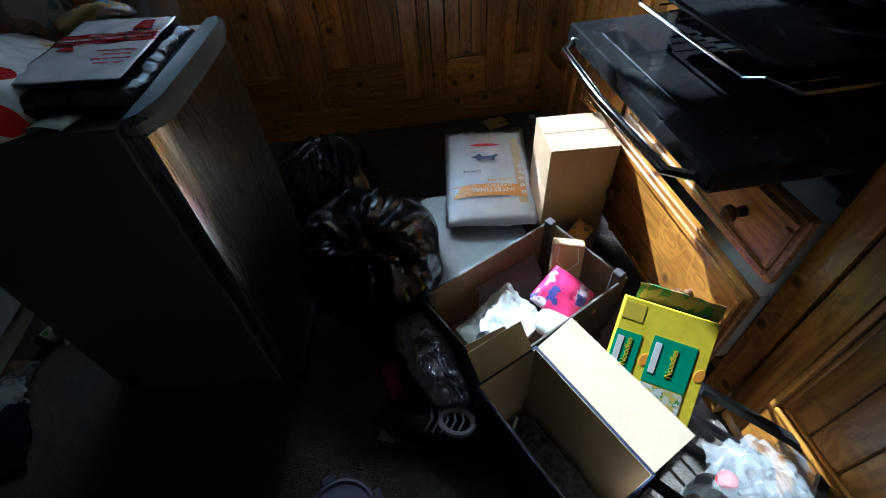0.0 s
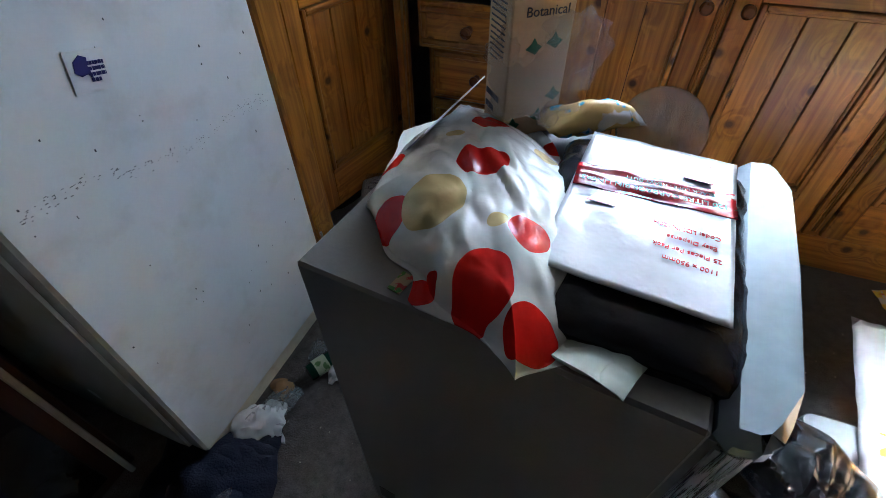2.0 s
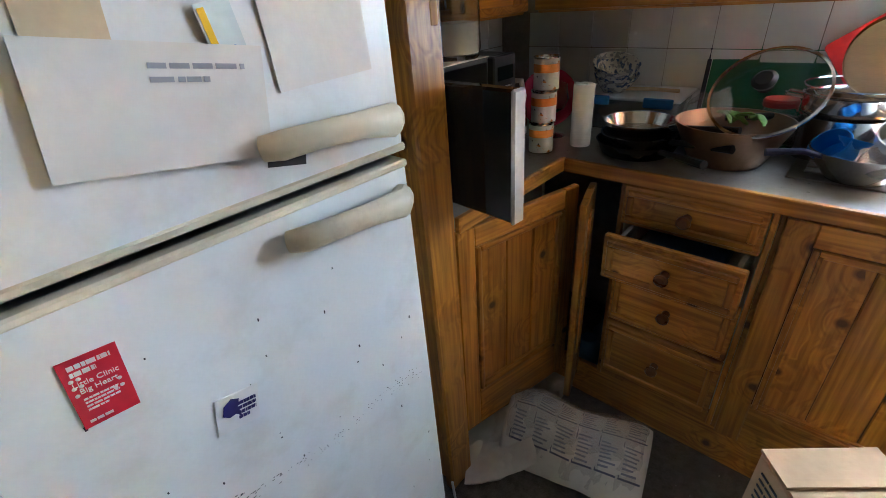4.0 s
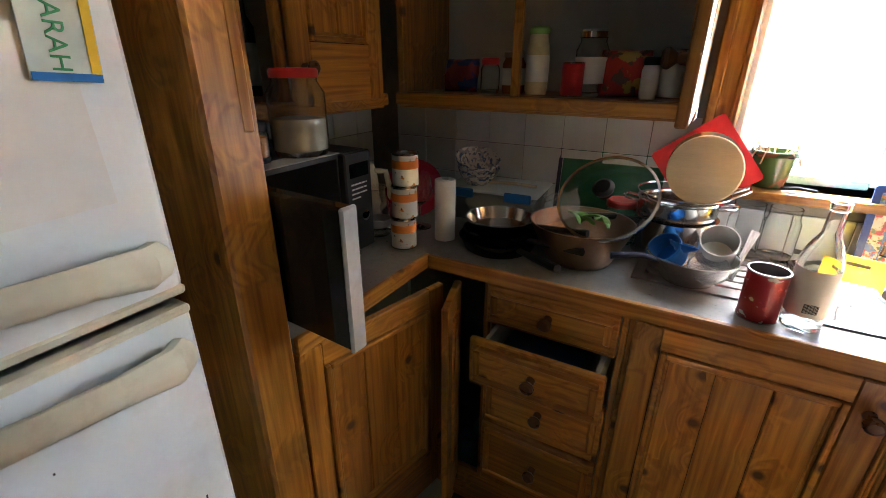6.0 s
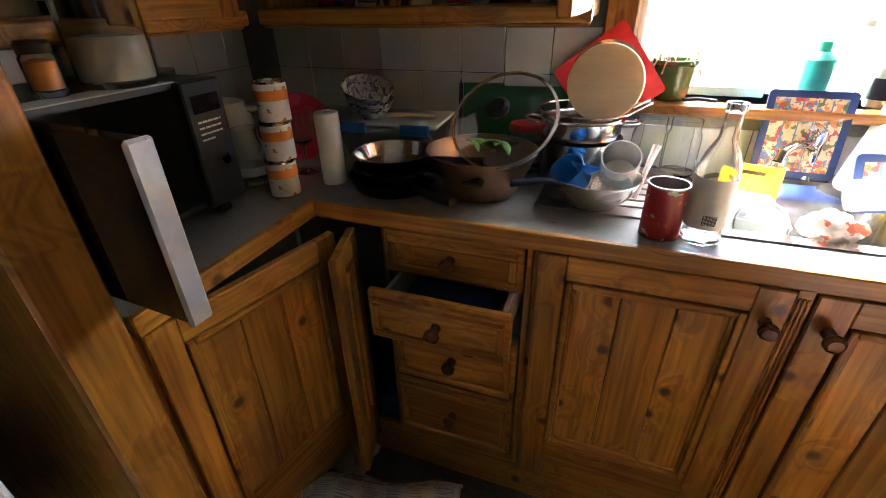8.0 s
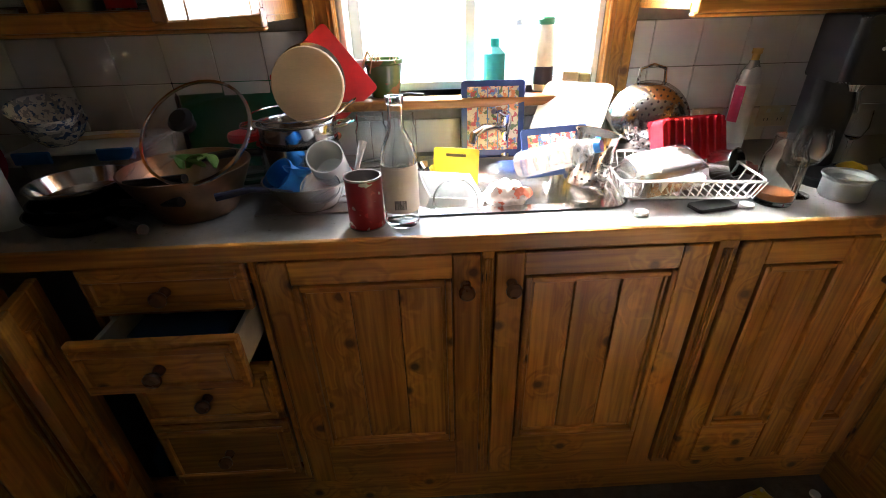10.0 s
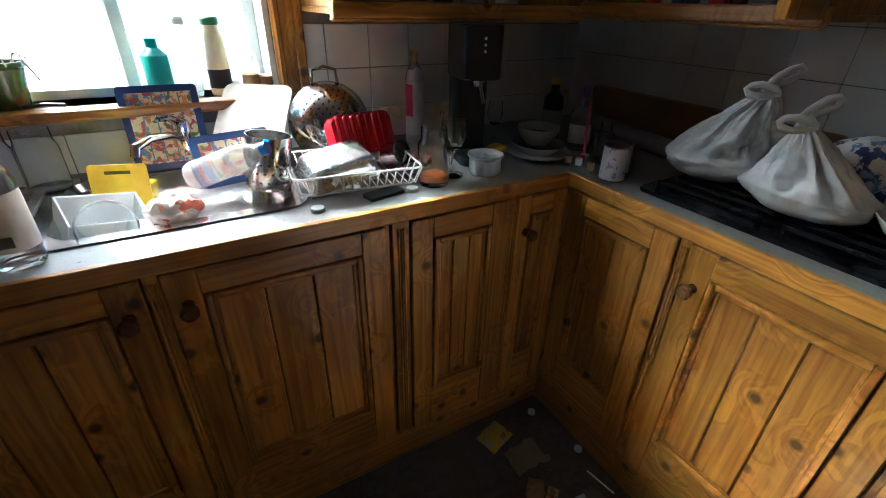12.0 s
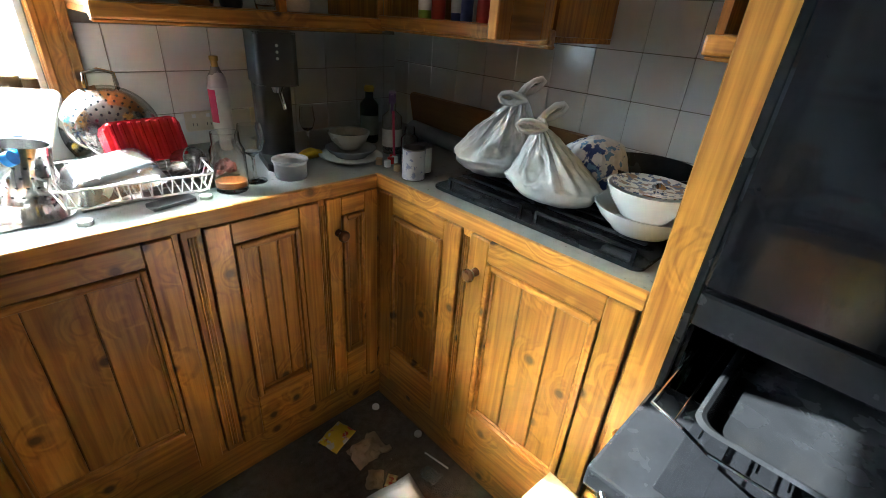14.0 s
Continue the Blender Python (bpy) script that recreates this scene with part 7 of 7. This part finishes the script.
packet("chip_packet", 1.335, 1.475, 0.195, 0.15, 0.13, 0.05, patch_material("pink_packet", (0.55, 0.03, 0.14), [(0.62, 0.5, 0.55), (0.05, 0.05, 0.2)], 14, 0.3, 0.54), "pink and white foil snack packet", rz=40, rx=15, seed=8)
t = thing("paper_bag", 1.385, 1.58, 0.15, -20, "small brown paper gift bag with string handles", "paper bag", rx=-20)
part("body", crumple(cube((-0.045, -0.02, 0), (0.045, 0.02, 0.11), 0.004), 0.003, 30), CARD, t)
part("string_handle", tube([(-0.025, -0.02, 0.10), (-0.03, -0.03, 0.06), (0, -0.035, 0.03), (0.03, -0.03, 0.06), (0.025, -0.02, 0.10)], 0.0018, 6), WHITEPL, t)
single("carton_scrap", crumple(cube((-0.05, -0.03, 0), (0.05, 0.03, 0.03), 0.004), 0.004, 30, 3), patch_material("printed_scrap", (0.30, 0.2, 0.1), [(0.05, 0.12, 0.05), (0.4, 0.3, 0.06)], 30, 0.6), "printed cardboard scrap by the drawers", "cardboard", pose(1.46, 1.70, 0.17, 20, -15, 40))
single("cardboard_flap", crumple(cube((-0.055, -0.035, 0), (0.055, 0.035, 0.006)), 0.002, 20), CARDIN, "corrugated cardboard flap standing up", "cardboard", pose(1.10, 1.325, 0.245, 40, 0, 20))
# open long carton with navy outside
oc = open_carton("carton", 1.18, 1.10, 0.0, 0.165, 0.32, 0.305, NAVY, CARDIN, "open cardboard carton, navy outside, with rubbish inside", 24)
part("flap", cube((0.0, -0.155, -0.002), (0.10, 0.155, 0.002)), CARDIN, oc, "pale inner flap", False, pose(0.083, 0, 0.305, 0, -20, 0))
part("flap", cube((-0.07, 0.0, -0.002), (0.07, 0.07, 0.002)), CARDIN, oc, "", False, pose(0, 0.16, 0.305, 50, 0, 0))
single("floor_fluff", crumple(sheet(0.13, 0.28, 20, 40, lambda a, b: 0.01, 0.006), 0.008, 40, 7, 0.4), mat("speckled_rubbish", (0.10, 0.10, 0.11), 0.7, var=0.8, scale=60), "grey speckled rubbish in the carton", "rubbish", pose(1.18, 1.10, 0.02, 0, 0, 24), True)
t = thing("toothbrush", 1.10, 1.13, 0.24, 60, "blue-tipped white stick poking from the carton", "stick", ry=50)
part("stick", tube([(0, 0, 0), (0.10, 0, 0)], 0.003, 8), WHITEPL, t)
part("tip", tube([(-0.012, 0, 0), (0.004, 0, 0)], 0.007, 10), BLUE, t, "", True)
# yellow noodle multipack box, upright and leaning
YB = col("noodle_yellow", (0.80, 0.62, 0.02), 0.35, coat=0.4)
yb = thing("noodle_box", 1.316, 1.055, 0.215, -35, "yellow instant noodle box with green and white panels", "food box", rx=42)
part("carton", cube((-0.089, 0.045, -0.055), (0.089, 0.31, 0.0), 0.002), YB, yb)
NG = col("noodle_green", (0.01, 0.30, 0.16), 0.35)
for x, y, w, h in ((0.024, 0.155, 0.08, 0.095), (-0.062, 0.15, 0.05, 0.09)):
    part("green_panel", cube((x - w / 2, y, 0.0), (x + w / 2, y + h, 0.0008)), NG, yb)
    part("white_tag", cube((x - w / 2 + 0.006, y + 0.02, 0.0008), (x - w / 2 + 0.018, y + h - 0.012, 0.0014)), PAPER, yb)
    part("picture", cube((x - w / 2, y - 0.095, 0.0), (x + w / 2, y - 0.003, 0.0008)), patch_material("noodle_picture", (0.62, 0.60, 0.42), [(0.10, 0.28, 0.06), (0.6, 0.45, 0.1), (0.66, 0.66, 0.6)], 40, 0.4, 0.5), yb)
    words("Noodles", 0.017, YB, yb, pose(x + 0.004, y + 0.05, 0.0012, 0, 0, 90))
    part("oval", lathe([(0, 0.0006), (0.013, 0.0006), (0.014, 0)], 20, None, None, 0.65), col("oval_orange", (0.75, 0.30, 0.02), 0.4), yb, "", False, pose(x + w / 2 + 0.016, y + 0.045, 0, 0, 0, 70))
part("red_flash", cube((-0.02, 0.05, 0.001), (0.088, 0.072, 0.0016)), col("flash_red", (0.65, 0.10, 0.02), 0.4), yb)
part("line_print", cube((-0.085, 0.265, 0.0), (-0.045, 0.30, 0.0006)), col("pale_ochre", (0.62, 0.45, 0.03), 0.5), yb)
part("torn_flap", crumple(sheet(0.16, 0.05, 20, 8, lambda a, b: 0.004, 0.002), 0.004, 40, 2), patch_material("torn_card", (0.3, 0.24, 0.1), [(0.05, 0.16, 0.06)], 30, 0.6), yb, "torn printed flap", True, pose(0.01, 0.325, -0.02, 30))
# black wire basket and clear bottles beyond
bk = thing("plastic_crate", 1.50, 0.98, 0.0, 40, "black plastic crate with clear bottles in it", "crate")
for k in range(6):
    part("slat", cube((-0.12 + k * 0.044, -0.12, 0.02), (-0.112 + k * 0.044, -0.112, 0.25), 0.002), BLACKPL, bk)
    part("slat", cube((-0.12 + k * 0.044, 0.112, 0.02), (-0.112 + k * 0.044, 0.12, 0.25), 0.002), BLACKPL, bk)
for z in (0.0, 0.12, 0.24):
    bm = cube((-0.13, -0.125, z), (0.13, -0.11, z + 0.02)); box(bm, (-0.13, 0.11, z), (0.13, 0.125, z + 0.02)); box(bm, (-0.13, -0.11, z), (-0.115, 0.11, z + 0.02)); box(bm, (0.115, -0.11, z), (0.13, 0.11, z + 0.02))
    part("rail", bm, BLACKPL, bk)
for k, (x, y, h) in enumerate(((1.47, 0.97, 0.25), (1.55, 1.0, 0.22), (1.50, 0.90, 0.27))):
    jar("plastic_bottle", x, y, 0.003, 0.035, h, CLEARPL, "empty clear plastic bottle in the crate", "bottle", RED if k == 0 else None, neck=0.4, neck_h=0.8, group="bottles in the crate")
bm = crumple(sheet(0.2, 0.2, 24, 24, lambda a, b: 0.04 * math.sin(3 * a) * math.sin(3 * b), 0.001), 0.02, 20, 9, 0.6)
single("plastic_wrap", bm, FILM, "crumpled clear plastic over the crate", "wrapper", pose(1.52, 0.92, 0.26, 10, 20, 0), True)
single("flour_bag", crumple(cube((-0.04, -0.03, 0), (0.04, 0.03, 0.2), 0.01, segs=2), 0.006, 30, 4), mat("kraft", (0.42, 0.36, 0.26), 0.8), "crumpled pale paper bag behind the noodle box", "paper bag", pose(1.40, 0.93, 0.0, 0, 0, 20))
# shoe
sh = thing("shoe", 0.93, 1.255, 0.0, -24, "worn black and white lace-up shoe on its side", "shoe")
bm = blob(0.13, 0.045, 0.045, 4, -0.03)
for v in bm.verts:
    u_ = v.co.x / 0.13
    v.co.z = (v.co.z + 0.03) * (1.0 + 0.75 * max(0, u_) - 0.1 * max(0, -u_))
    v.co.y *= 1.0 + 0.12 * (1 - u_ * u_) - 0.1 * max(0, u_)
crumple(bm, 0.003, 30, 3)
part("upper", bm, mat("shoe_dark", (0.025, 0.025, 0.027), 0.6, bump=0.2), sh, "", True)
bm = prism([(0.135 * math.cos(a * math.tau / 28), (0.05 - 0.006 * math.cos(a * math.tau / 28)) * math.sin(a * math.tau / 28)) for a in range(28)], 0, 0.014, bevel=0.003)
part("sole", bm, mat("sole_grey", (0.14, 0.14, 0.14), 0.7), sh, "", True)
for k in range(5):
    part("lace", tube([(0.0 + 0.02 * k, -0.03, 0.075 + 0.007 * k), (0.012 + 0.02 * k, 0.0, 0.09 + 0.008 * k), (0.0 + 0.02 * k, 0.03, 0.075 + 0.007 * k)], 0.003, 6), PAPER, sh)
part("collar", tube([(0.075 + 0.04 * math.cos(a * math.tau / 20), 0.03 * math.sin(a * math.tau / 20), 0.105) for a in range(20)], 0.008, 8, close=True), mat("collar_grey", (0.5, 0.5, 0.5), 0.8), sh, "", True)
softbag("carrier_bag", 0.955, 1.42, 0.0, 0.05, 0.155, 0.11, mat("lilac_white_film", (0.72, 0.69, 0.75), 0.35, var=0.05, bump=0.4, bscale=30), "white carrier bag squashed beside the tray", seed=11, amp=0.016, freq=12, ridge=1.1, knot=False, turn=22)
single("red_packet", crumple(cube((-0.02, -0.05, 0), (0.02, 0.05, 0.05), 0.01, segs=2), 0.004, 30), PINK, "pink printed packet under the bag", "packet", pose(0.845, 1.40, 0.0, 0, 0, 15))
single("paper_tag", cube((-0.022, -0.014, 0), (0.022, 0.014, 0.0015)), PAPER, "small white price tag on the carpet", "tag", pose(0.818, 1.262, 0.001, 0, 0, -25))
tl = thing("container_lid", 0.70, 1.09, 0.0, 20, "round mauve container lid with clip tabs", "lid")
MAUVE = mat("mauve_plastic", (0.17, 0.16, 0.26), 0.35)
part("disc", lathe([(0, 0.012), (0.072, 0.012), (0.078, 0.018), (0.084, 0.016), (0.085, 0.0), (0, 0.0)], 40), MAUVE, tl, "", True)
for a in range(4):
    part("tab", cube((-0.018, 0.083, 0.002), (0.018, 0.103, 0.014), 0.003), MAUVE, tl, "", False, pose(0, 0, 0, 0, 0, 90 * a))

# ---- behind and beside the fridge ----
NEWS = mat("newsprint", (0.62, 0.58, 0.52), 0.8, var=0.08, bump=0.1)
nw = thing("newspaper", -0.20, 2.50, 0.0, 14, "crumpled sheet of newspaper in clear plastic", "newspaper")


def fold(a, b):
    return 0.02 + 0.16 * abs(math.sin(math.pi * min(1, b * 1.05))) ** 0.8 + 0.02 * math.sin(9 * a) * b + 0.012 * noise.noise(Vector((a * 6, b * 6, 3)))


part("sheet", sheet(0.44, 0.30, 36, 26, fold, 0.002), NEWS, nw, "", True, None, 180)
bm = bmesh.new()
for i in range(6):
    for j in range(3):
        u0, v0 = 0.06 + i * 0.155, 0.12 + j * 0.27
        for (du, dv, su, sv) in ((0, 0, 0.14, 0.012), (0, 0, 0.006, 0.24)):
            vs = []
            for p, q in ((0, 0), (1, 0), (1, 1), (0, 1)):
                a, b = min(1, u0 + du + su * p), min(1, v0 + dv + sv * q)
                vs.append(bm.verts.new((0.44 * (a - 0.5), 0.30 * (b - 0.5), fold(a, b) + 0.004)))
            bm.faces.new(vs)
part("print_box", bm, col("news_ink", (0.10, 0.10, 0.15), 0.8), nw)
bm = bmesh.new()
rnd = random.Random(12)
for i in range(6):
    for j in range(3):
        for k in range(7):
            a0, b0 = 0.075 + i * 0.155, 0.15 + j * 0.27 + k * 0.028
            a1 = a0 + rnd.uniform(0.06, 0.115)
            if a1 > 0.98 or b0 > 0.97:
                continue
            vs = [bm.verts.new((0.44 * (a - 0.5), 0.30 * (b - 0.5), fold(a, b) + 0.0035)) for a, b in ((a0, b0), (a1, b0), (a1, b0 + 0.012), (a0, b0 + 0.012))]
            bm.faces.new(vs)
tagged(part("print_line", bm, col("news_grey", (0.22, 0.22, 0.27), 0.8), nw), kind="stuff")
bm = crumple(sheet(0.40, 0.26, 30, 22, lambda a, b: fold(a, b) + 0.012, 0.0008), 0.012, 18, 6, 0.7)
w_ = part("plastic_cover", bm, FILM, nw, "clear wrinkled plastic", True, pose(0, 0, 0.006), 180)
w_.visible_shadow = False
single("paper_sheet", crumple(sheet(0.22, 0.26, 16, 18, lambda a, b: 0.03 + 0.10 * a * a, 0.002), 0.012, 12, 3), NEWS, "loose folded newspaper sheet beside the fridge", "newspaper", pose(-0.40, 2.33, 0.0, 0, 0, 40), True)
bm = crumple(sheet(0.16, 0.16, 16, 16, lambda a, b: 0.04 * math.sin(3.1 * a) * math.sin(3.1 * b) + 0.008, 0.002), 0.01, 25, 4)
single("paper_bag", bm, mat("cream_paper", (0.55, 0.5, 0.42), 0.8), "crumpled cream paper bag under the cupboard door", "paper bag", pose(-0.42, 2.70, 0.0), True)
t = open_carton("plastic_container", -0.18, 2.08, 0.003, 0.13, 0.17, 0.045, CLEARPL, CLEARPL, "empty clear plastic food container on the carpet", -12, wall=0.002, cat="container")
packet("sweet_packet", -0.045, 2.24, 0.02, 0.10, 0.08, 0.025, patch_material("yellow_packet", (0.65, 0.5, 0.03), [(0.1, 0.15, 0.04)], 22, 0.35), "yellow crumpled snack packet on the carpet", seed=2, rz=30)
packet("sweet_packet", -0.07, 2.12, 0.015, 0.07, 0.05, 0.02, YELLOW, "small yellow wrapper beside a container", seed=4, rz=-30)
t = thing("white_flex", -0.29, 2.0, 0.0, 0, "thin white appliance cord trailing from the fridge", "flex")
part("cable", tube([(-0.02, 0.02, 0.30), (-0.01, 0.02, 0.16), (0.02, -0.01, 0.06), (0.06, -0.08, 0.006), (0.08, -0.16, 0.005), (0.09, -0.24, 0.005)], 0.0035, 8), WHITEPL, t, "", True)
t = thing("beer_bottle", -0.225, 1.72, 0.026, 62, "dark green glass bottle lying under the fridge edge", "bottle", ry=90)
part("glass", lathe([(0, 0), (0.025, 0), (0.026, 0.006), (0.026, 0.11), (0.012, 0.16), (0.012, 0.19), (0, 0.19)], 24), mat("dark_green_bottle", (0.01, 0.05, 0.025), 0.1), t, "", True)
part("label", lathe([(0.0265, 0.02), (0.0265, 0.06)], 24), patch_material("beer_label", (0.45, 0.5, 0.3), [(0.1, 0.2, 0.05)], 40), t, "", True)
for k, (x, y, s_, mt, lab) in enumerate(((-0.22, 1.80, 0.045, CLEARPL, "crushed clear plastic cup by the fridge"), (-0.19, 1.90, 0.03, patch_material("scrap_green", (0.2, 0.25, 0.1), [(0.5, 0.45, 0.3), (0.02, 0.02, 0.02)], 30), "green and white food wrapper scrap"), (-0.26, 1.62, 0.05, CLEARPL, "scrunched clear plastic bag by the fridge"), (-0.16, 1.76, 0.03, PAPER, "torn white paper scrap on the carpet"), (-0.28, 1.66, 0.025, mat("brown_scrap", (0.3, 0.16, 0.06), 0.8), "brown scrap under the fridge edge"))):
    bm = crumple(sheet(s_ * 2.2, s_ * 1.6, 14, 12, lambda a, b: 0.008 + 0.02 * math.sin(3.1 * a) * math.sin(3.1 * b), 0.001), 0.012, 30, k + 3, 0.5)
    for v in bm.verts:
        v.co.z = max(0.001, v.co.z)
    single("litter", bm, mt, lab, "litter", pose(x, y, 0.0, 0, 0, 40 * k), True, "litter along the fridge")
bm = crumple(sheet(0.30, 0.24, 30, 26, lambda a, b: 0.015 + 0.05 * (math.sin(math.pi * a) * math.sin(math.pi * b)) ** 0.7, 0.006), 0.018, 10, 4, 0.4)
for v in bm.verts:
    v.co.z = max(0.002, v.co.z)
single("garment", bm, mat("navy_cloth", (0.006, 0.008, 0.020), 0.9, var=0.2, bump=0.5, bscale=200), "crumpled navy cloth garment on the carpet", "clothes", pose(-0.29, 1.39, 0.0, 0, 0, 25), True)
for x, y, s_, k in ((-0.28, 1.54, 0.16, 1), (-0.27, 1.27, 0.2, 2)):
    bm = crumple(sheet(s_, s_ * 0.7, 22, 18, lambda a, b: 0.012 + 0.04 * math.sin(3.1 * a) * math.sin(3.1 * b), 0.001), 0.014, 20, k + 5, 0.7)
    for v in bm.verts:
        v.co.z = max(0.002, v.co.z)
    single("plastic_bag", bm, FOGPL if k == 1 else FILM, "thin clear plastic bag crumpled on the carpet", "bag", pose(x, y, 0.0 if k == 1 else 0.03, 0, 0, 30), True)
# dark cupboard on the near side of the fridge, junk at its foot
dk = thing("tall_cupboard", -0.52, 1.36, 0, 90, "tall dark wooden cupboard with a white edge strip", "cupboard")
DARKWOOD = mat("dark_wood", (0.045, 0.018, 0.009), 0.35, var=0.3, scale=5, stretch=(6, 6, 0.6))
part("body", cube((-1.3, 0.0, 0.0), (-0.0, 0.5, 2.2), 0.004), DARKWOOD, dk)
part("edge_strip", cube((-0.030, -0.022, 0.0), (-0.018, -0.0005, 2.2), 0.002), mat("dull_white_metal", (0.42, 0.42, 0.40), 0.4, 0.3), dk, "dull white metal edge strip")
part("dark_glass", cube((-0.60, -0.014, 0.05), (-0.064, -0.001, 1.9), 0.002), BLACKGLASS, dk)
t = open_carton("food_tray", -0.564, 1.119, 0.001, 0.11, 0.075, 0.022, CLEARPL, CLEARPL, "empty clear food tray with a blue label", 18, wall=0.002, cat="tray")
part("label", cube((-0.045, -0.005, 0.0225), (0.045, 0.032, 0.0235)), col("label_blue", (0.02, 0.05, 0.18), 0.4), t, "dark blue label")
part("label_strip", cube((-0.045, -0.028, 0.0225), (0.045, -0.008, 0.0233)), patch_material("label_food", (0.55, 0.48, 0.4), [(0.4, 0.12, 0.03)], 40, 0.5), t)
t = cuboid_carton("milk_carton", -0.404, 1.145, 0.0, 0.075, 0.06, 0.03, PAPER, "small white carton with a yellow panel", -25, flaps=False)
part("panel", cube((-0.02, -0.022, 0.0302), (0.012, 0.022, 0.0308)), YELLOW, t, "yellow panel")
single("marker", tube([(-0.055, 0, 0), (-0.02, 0, 0), (0.045, 0, 0), (0.055, 0, 0)], [0.009, 0.010, 0.010, 0.006], 12), BLUE, "bright blue plastic pen on the carpet", "pen", pose(-0.266, 1.168, 0.0102, 0, 0, 10), True)
bm = crumple(sheet(0.24, 0.12, 40, 24, lambda a, b: 0.012 + 0.035 * math.sin(3.1 * a) * math.sin(3.1 * b), 0.0015), 0.012, 16, 21, 0.8)
for v in bm.verts:
    v.co.z = max(0.002, v.co.z)
single("plastic_bag", bm, WHITEBAG, "flattened white carrier bag on the carpet", "bag", pose(-0.293, 1.294, 0.0, 0, 0, 48), True)
cuboid_carton("carton", -0.14, 0.98, 0.0, 0.12, 0.10, 0.10, mat("red_carton", (0.30, 0.02, 0.02), 0.5), "small red carton on the floor by the cupboard", 20)

# ---- floor in the far corner ----
packet("noodle_packet", 1.45, 2.66, 0.012, 0.11, 0.085, 0.02, patch_material("yellow_red_packet", (0.68, 0.5, 0.03), [(0.5, 0.06, 0.03), (0.6, 0.58, 0.5)], 24, 0.35, 0.55), "empty yellow noodle packet on the carpet", rz=18, seed=3)
for k, (x, y, s_, mt, lab) in enumerate(((1.50, 2.55, 0.06, mat("tan_tissue", (0.30, 0.22, 0.15), 0.8), "crumpled tan paper on the carpet"), (1.455, 2.44, 0.035, mat("tan_tissue", (0.30, 0.22, 0.15)), "small scrap of tan paper"), (1.60, 2.33, 0.03, CLEARPL, "scrap of clear plastic on the carpet"), (1.46, 2.30, 0.03, PAPER, "corner of white paper on the carpet"))):
    bm = crumple(sheet(s_ * 2, s_ * 1.5, 14, 12, lambda a, b: 0.006 + 0.02 * math.sin(3.1 * a) * math.sin(3.1 * b), 0.001), 0.01, 30, k + 11, 0.5)
    for v in bm.verts:
        v.co.z = max(0.001, v.co.z)
    single("litter", bm, mt, lab, "litter", pose(x, y, 0, 0, 0, 50 * k), True, "litter in the corner")
packet("sauce_sachet", 1.487, 2.40, 0.006, 0.055, 0.035, 0.008, patch_material("sachet", (0.35, 0.2, 0.08), [(0.5, 0.4, 0.2), (0.3, 0.03, 0.02)], 50, 0.4), "small brown sauce sachet on the carpet", rz=35, seed=5, amp=0.002)
for x, y in ((1.641, 2.688), (1.681, 2.485)):
    single("plastic_counter", lathe([(0, 0), (0.014, 0), (0.014, 0.008), (0, 0.009)], 18), WHITEPL, "white bottle top on the carpet", "bottle cap", pose(x, y, 0.0), True, "bottle tops on the carpet")
t = thing("pen", 1.655, 2.36, 0.004, 100, "thin pale stick lying by the kickboard", "stick")
part("stick", tube([(-0.05, 0, 0), (0.05, 0, 0)], 0.003, 8), WHITEPL, t)
rnd = random.Random(21)
bm = bmesh.new()
for k in range(260):
    x, y = rnd.uniform(-0.35, 1.66), rnd.uniform(1.0, 2.72)
    s_ = rnd.uniform(0.001, 0.0035)
    box(bm, (x, y, 0.0), (x + s_, y + s_ * rnd.uniform(0.5, 2), 0.0015))
single("crumbs", bm, mat("crumb", (0.35, 0.3, 0.24), 0.9, var=0.5), "scattered pale crumbs and fluff on the carpet", "crumbs", kind="stuff")

# ---- tiles ----
def tiles(parent, m, cols, rows, tw, th, skip):
    me = None
    for i in range(*cols):
        for j in range(*rows):
            if skip(i * tw, j * th, tw, th):
                continue
            if me is None:
                bm = cube((0.0012, -0.007, 0.0012), (tw - 0.0012, 0.0, th - 0.0012), 0.0015)
                me = bpy.data.meshes.new("tile"); bm.to_mesh(me); bm.free(); me.materials.append(TILE)
            o = new("tile", me)
            o.parent = parent
            o.matrix_local = m @ pose(i * tw, 0, j * th, random.uniform(-0.25, 0.25), 0, random.uniform(-0.25, 0.25))


tiles(wall_north, pose(1.31, YN - 0.0005, 1.033), (-16, 7), (-1, 2), 0.14, 0.1275,
      lambda x, z, w, h: (WX0 - 0.09 < x + 1.31 + w and x + 1.31 < WX1 + 0.09 and z > -0.06) or x + 1.31 + w > XE + 0.1)
tiles(wall_east, pose(XE - 0.0005, 2.38, 1.06, 0, 0, -90), (-7, 4), (-1, 6), 0.14, 0.1295, lambda x, z, w, h: 2.38 - x - w < 1.86)
tiles(wall_west, pose(XW + 0.0005, 2.24, 1.033, 0, 0, 90), (0, 8), (-1, 2), 0.14, 0.1275, lambda x, z, w, h: False)
# cut tiles either side of the window
for x0, x1 in ((0.0512, 0.1825), (1.1085, 1.1688)):
    for j in range(2):
        part("tile", cube((x0, YN - 0.0075, 1.0342 + j * 0.1275), (x1, YN - 0.0005, 1.1593 + j * 0.1275), 0.0015), TILE, wall_north)
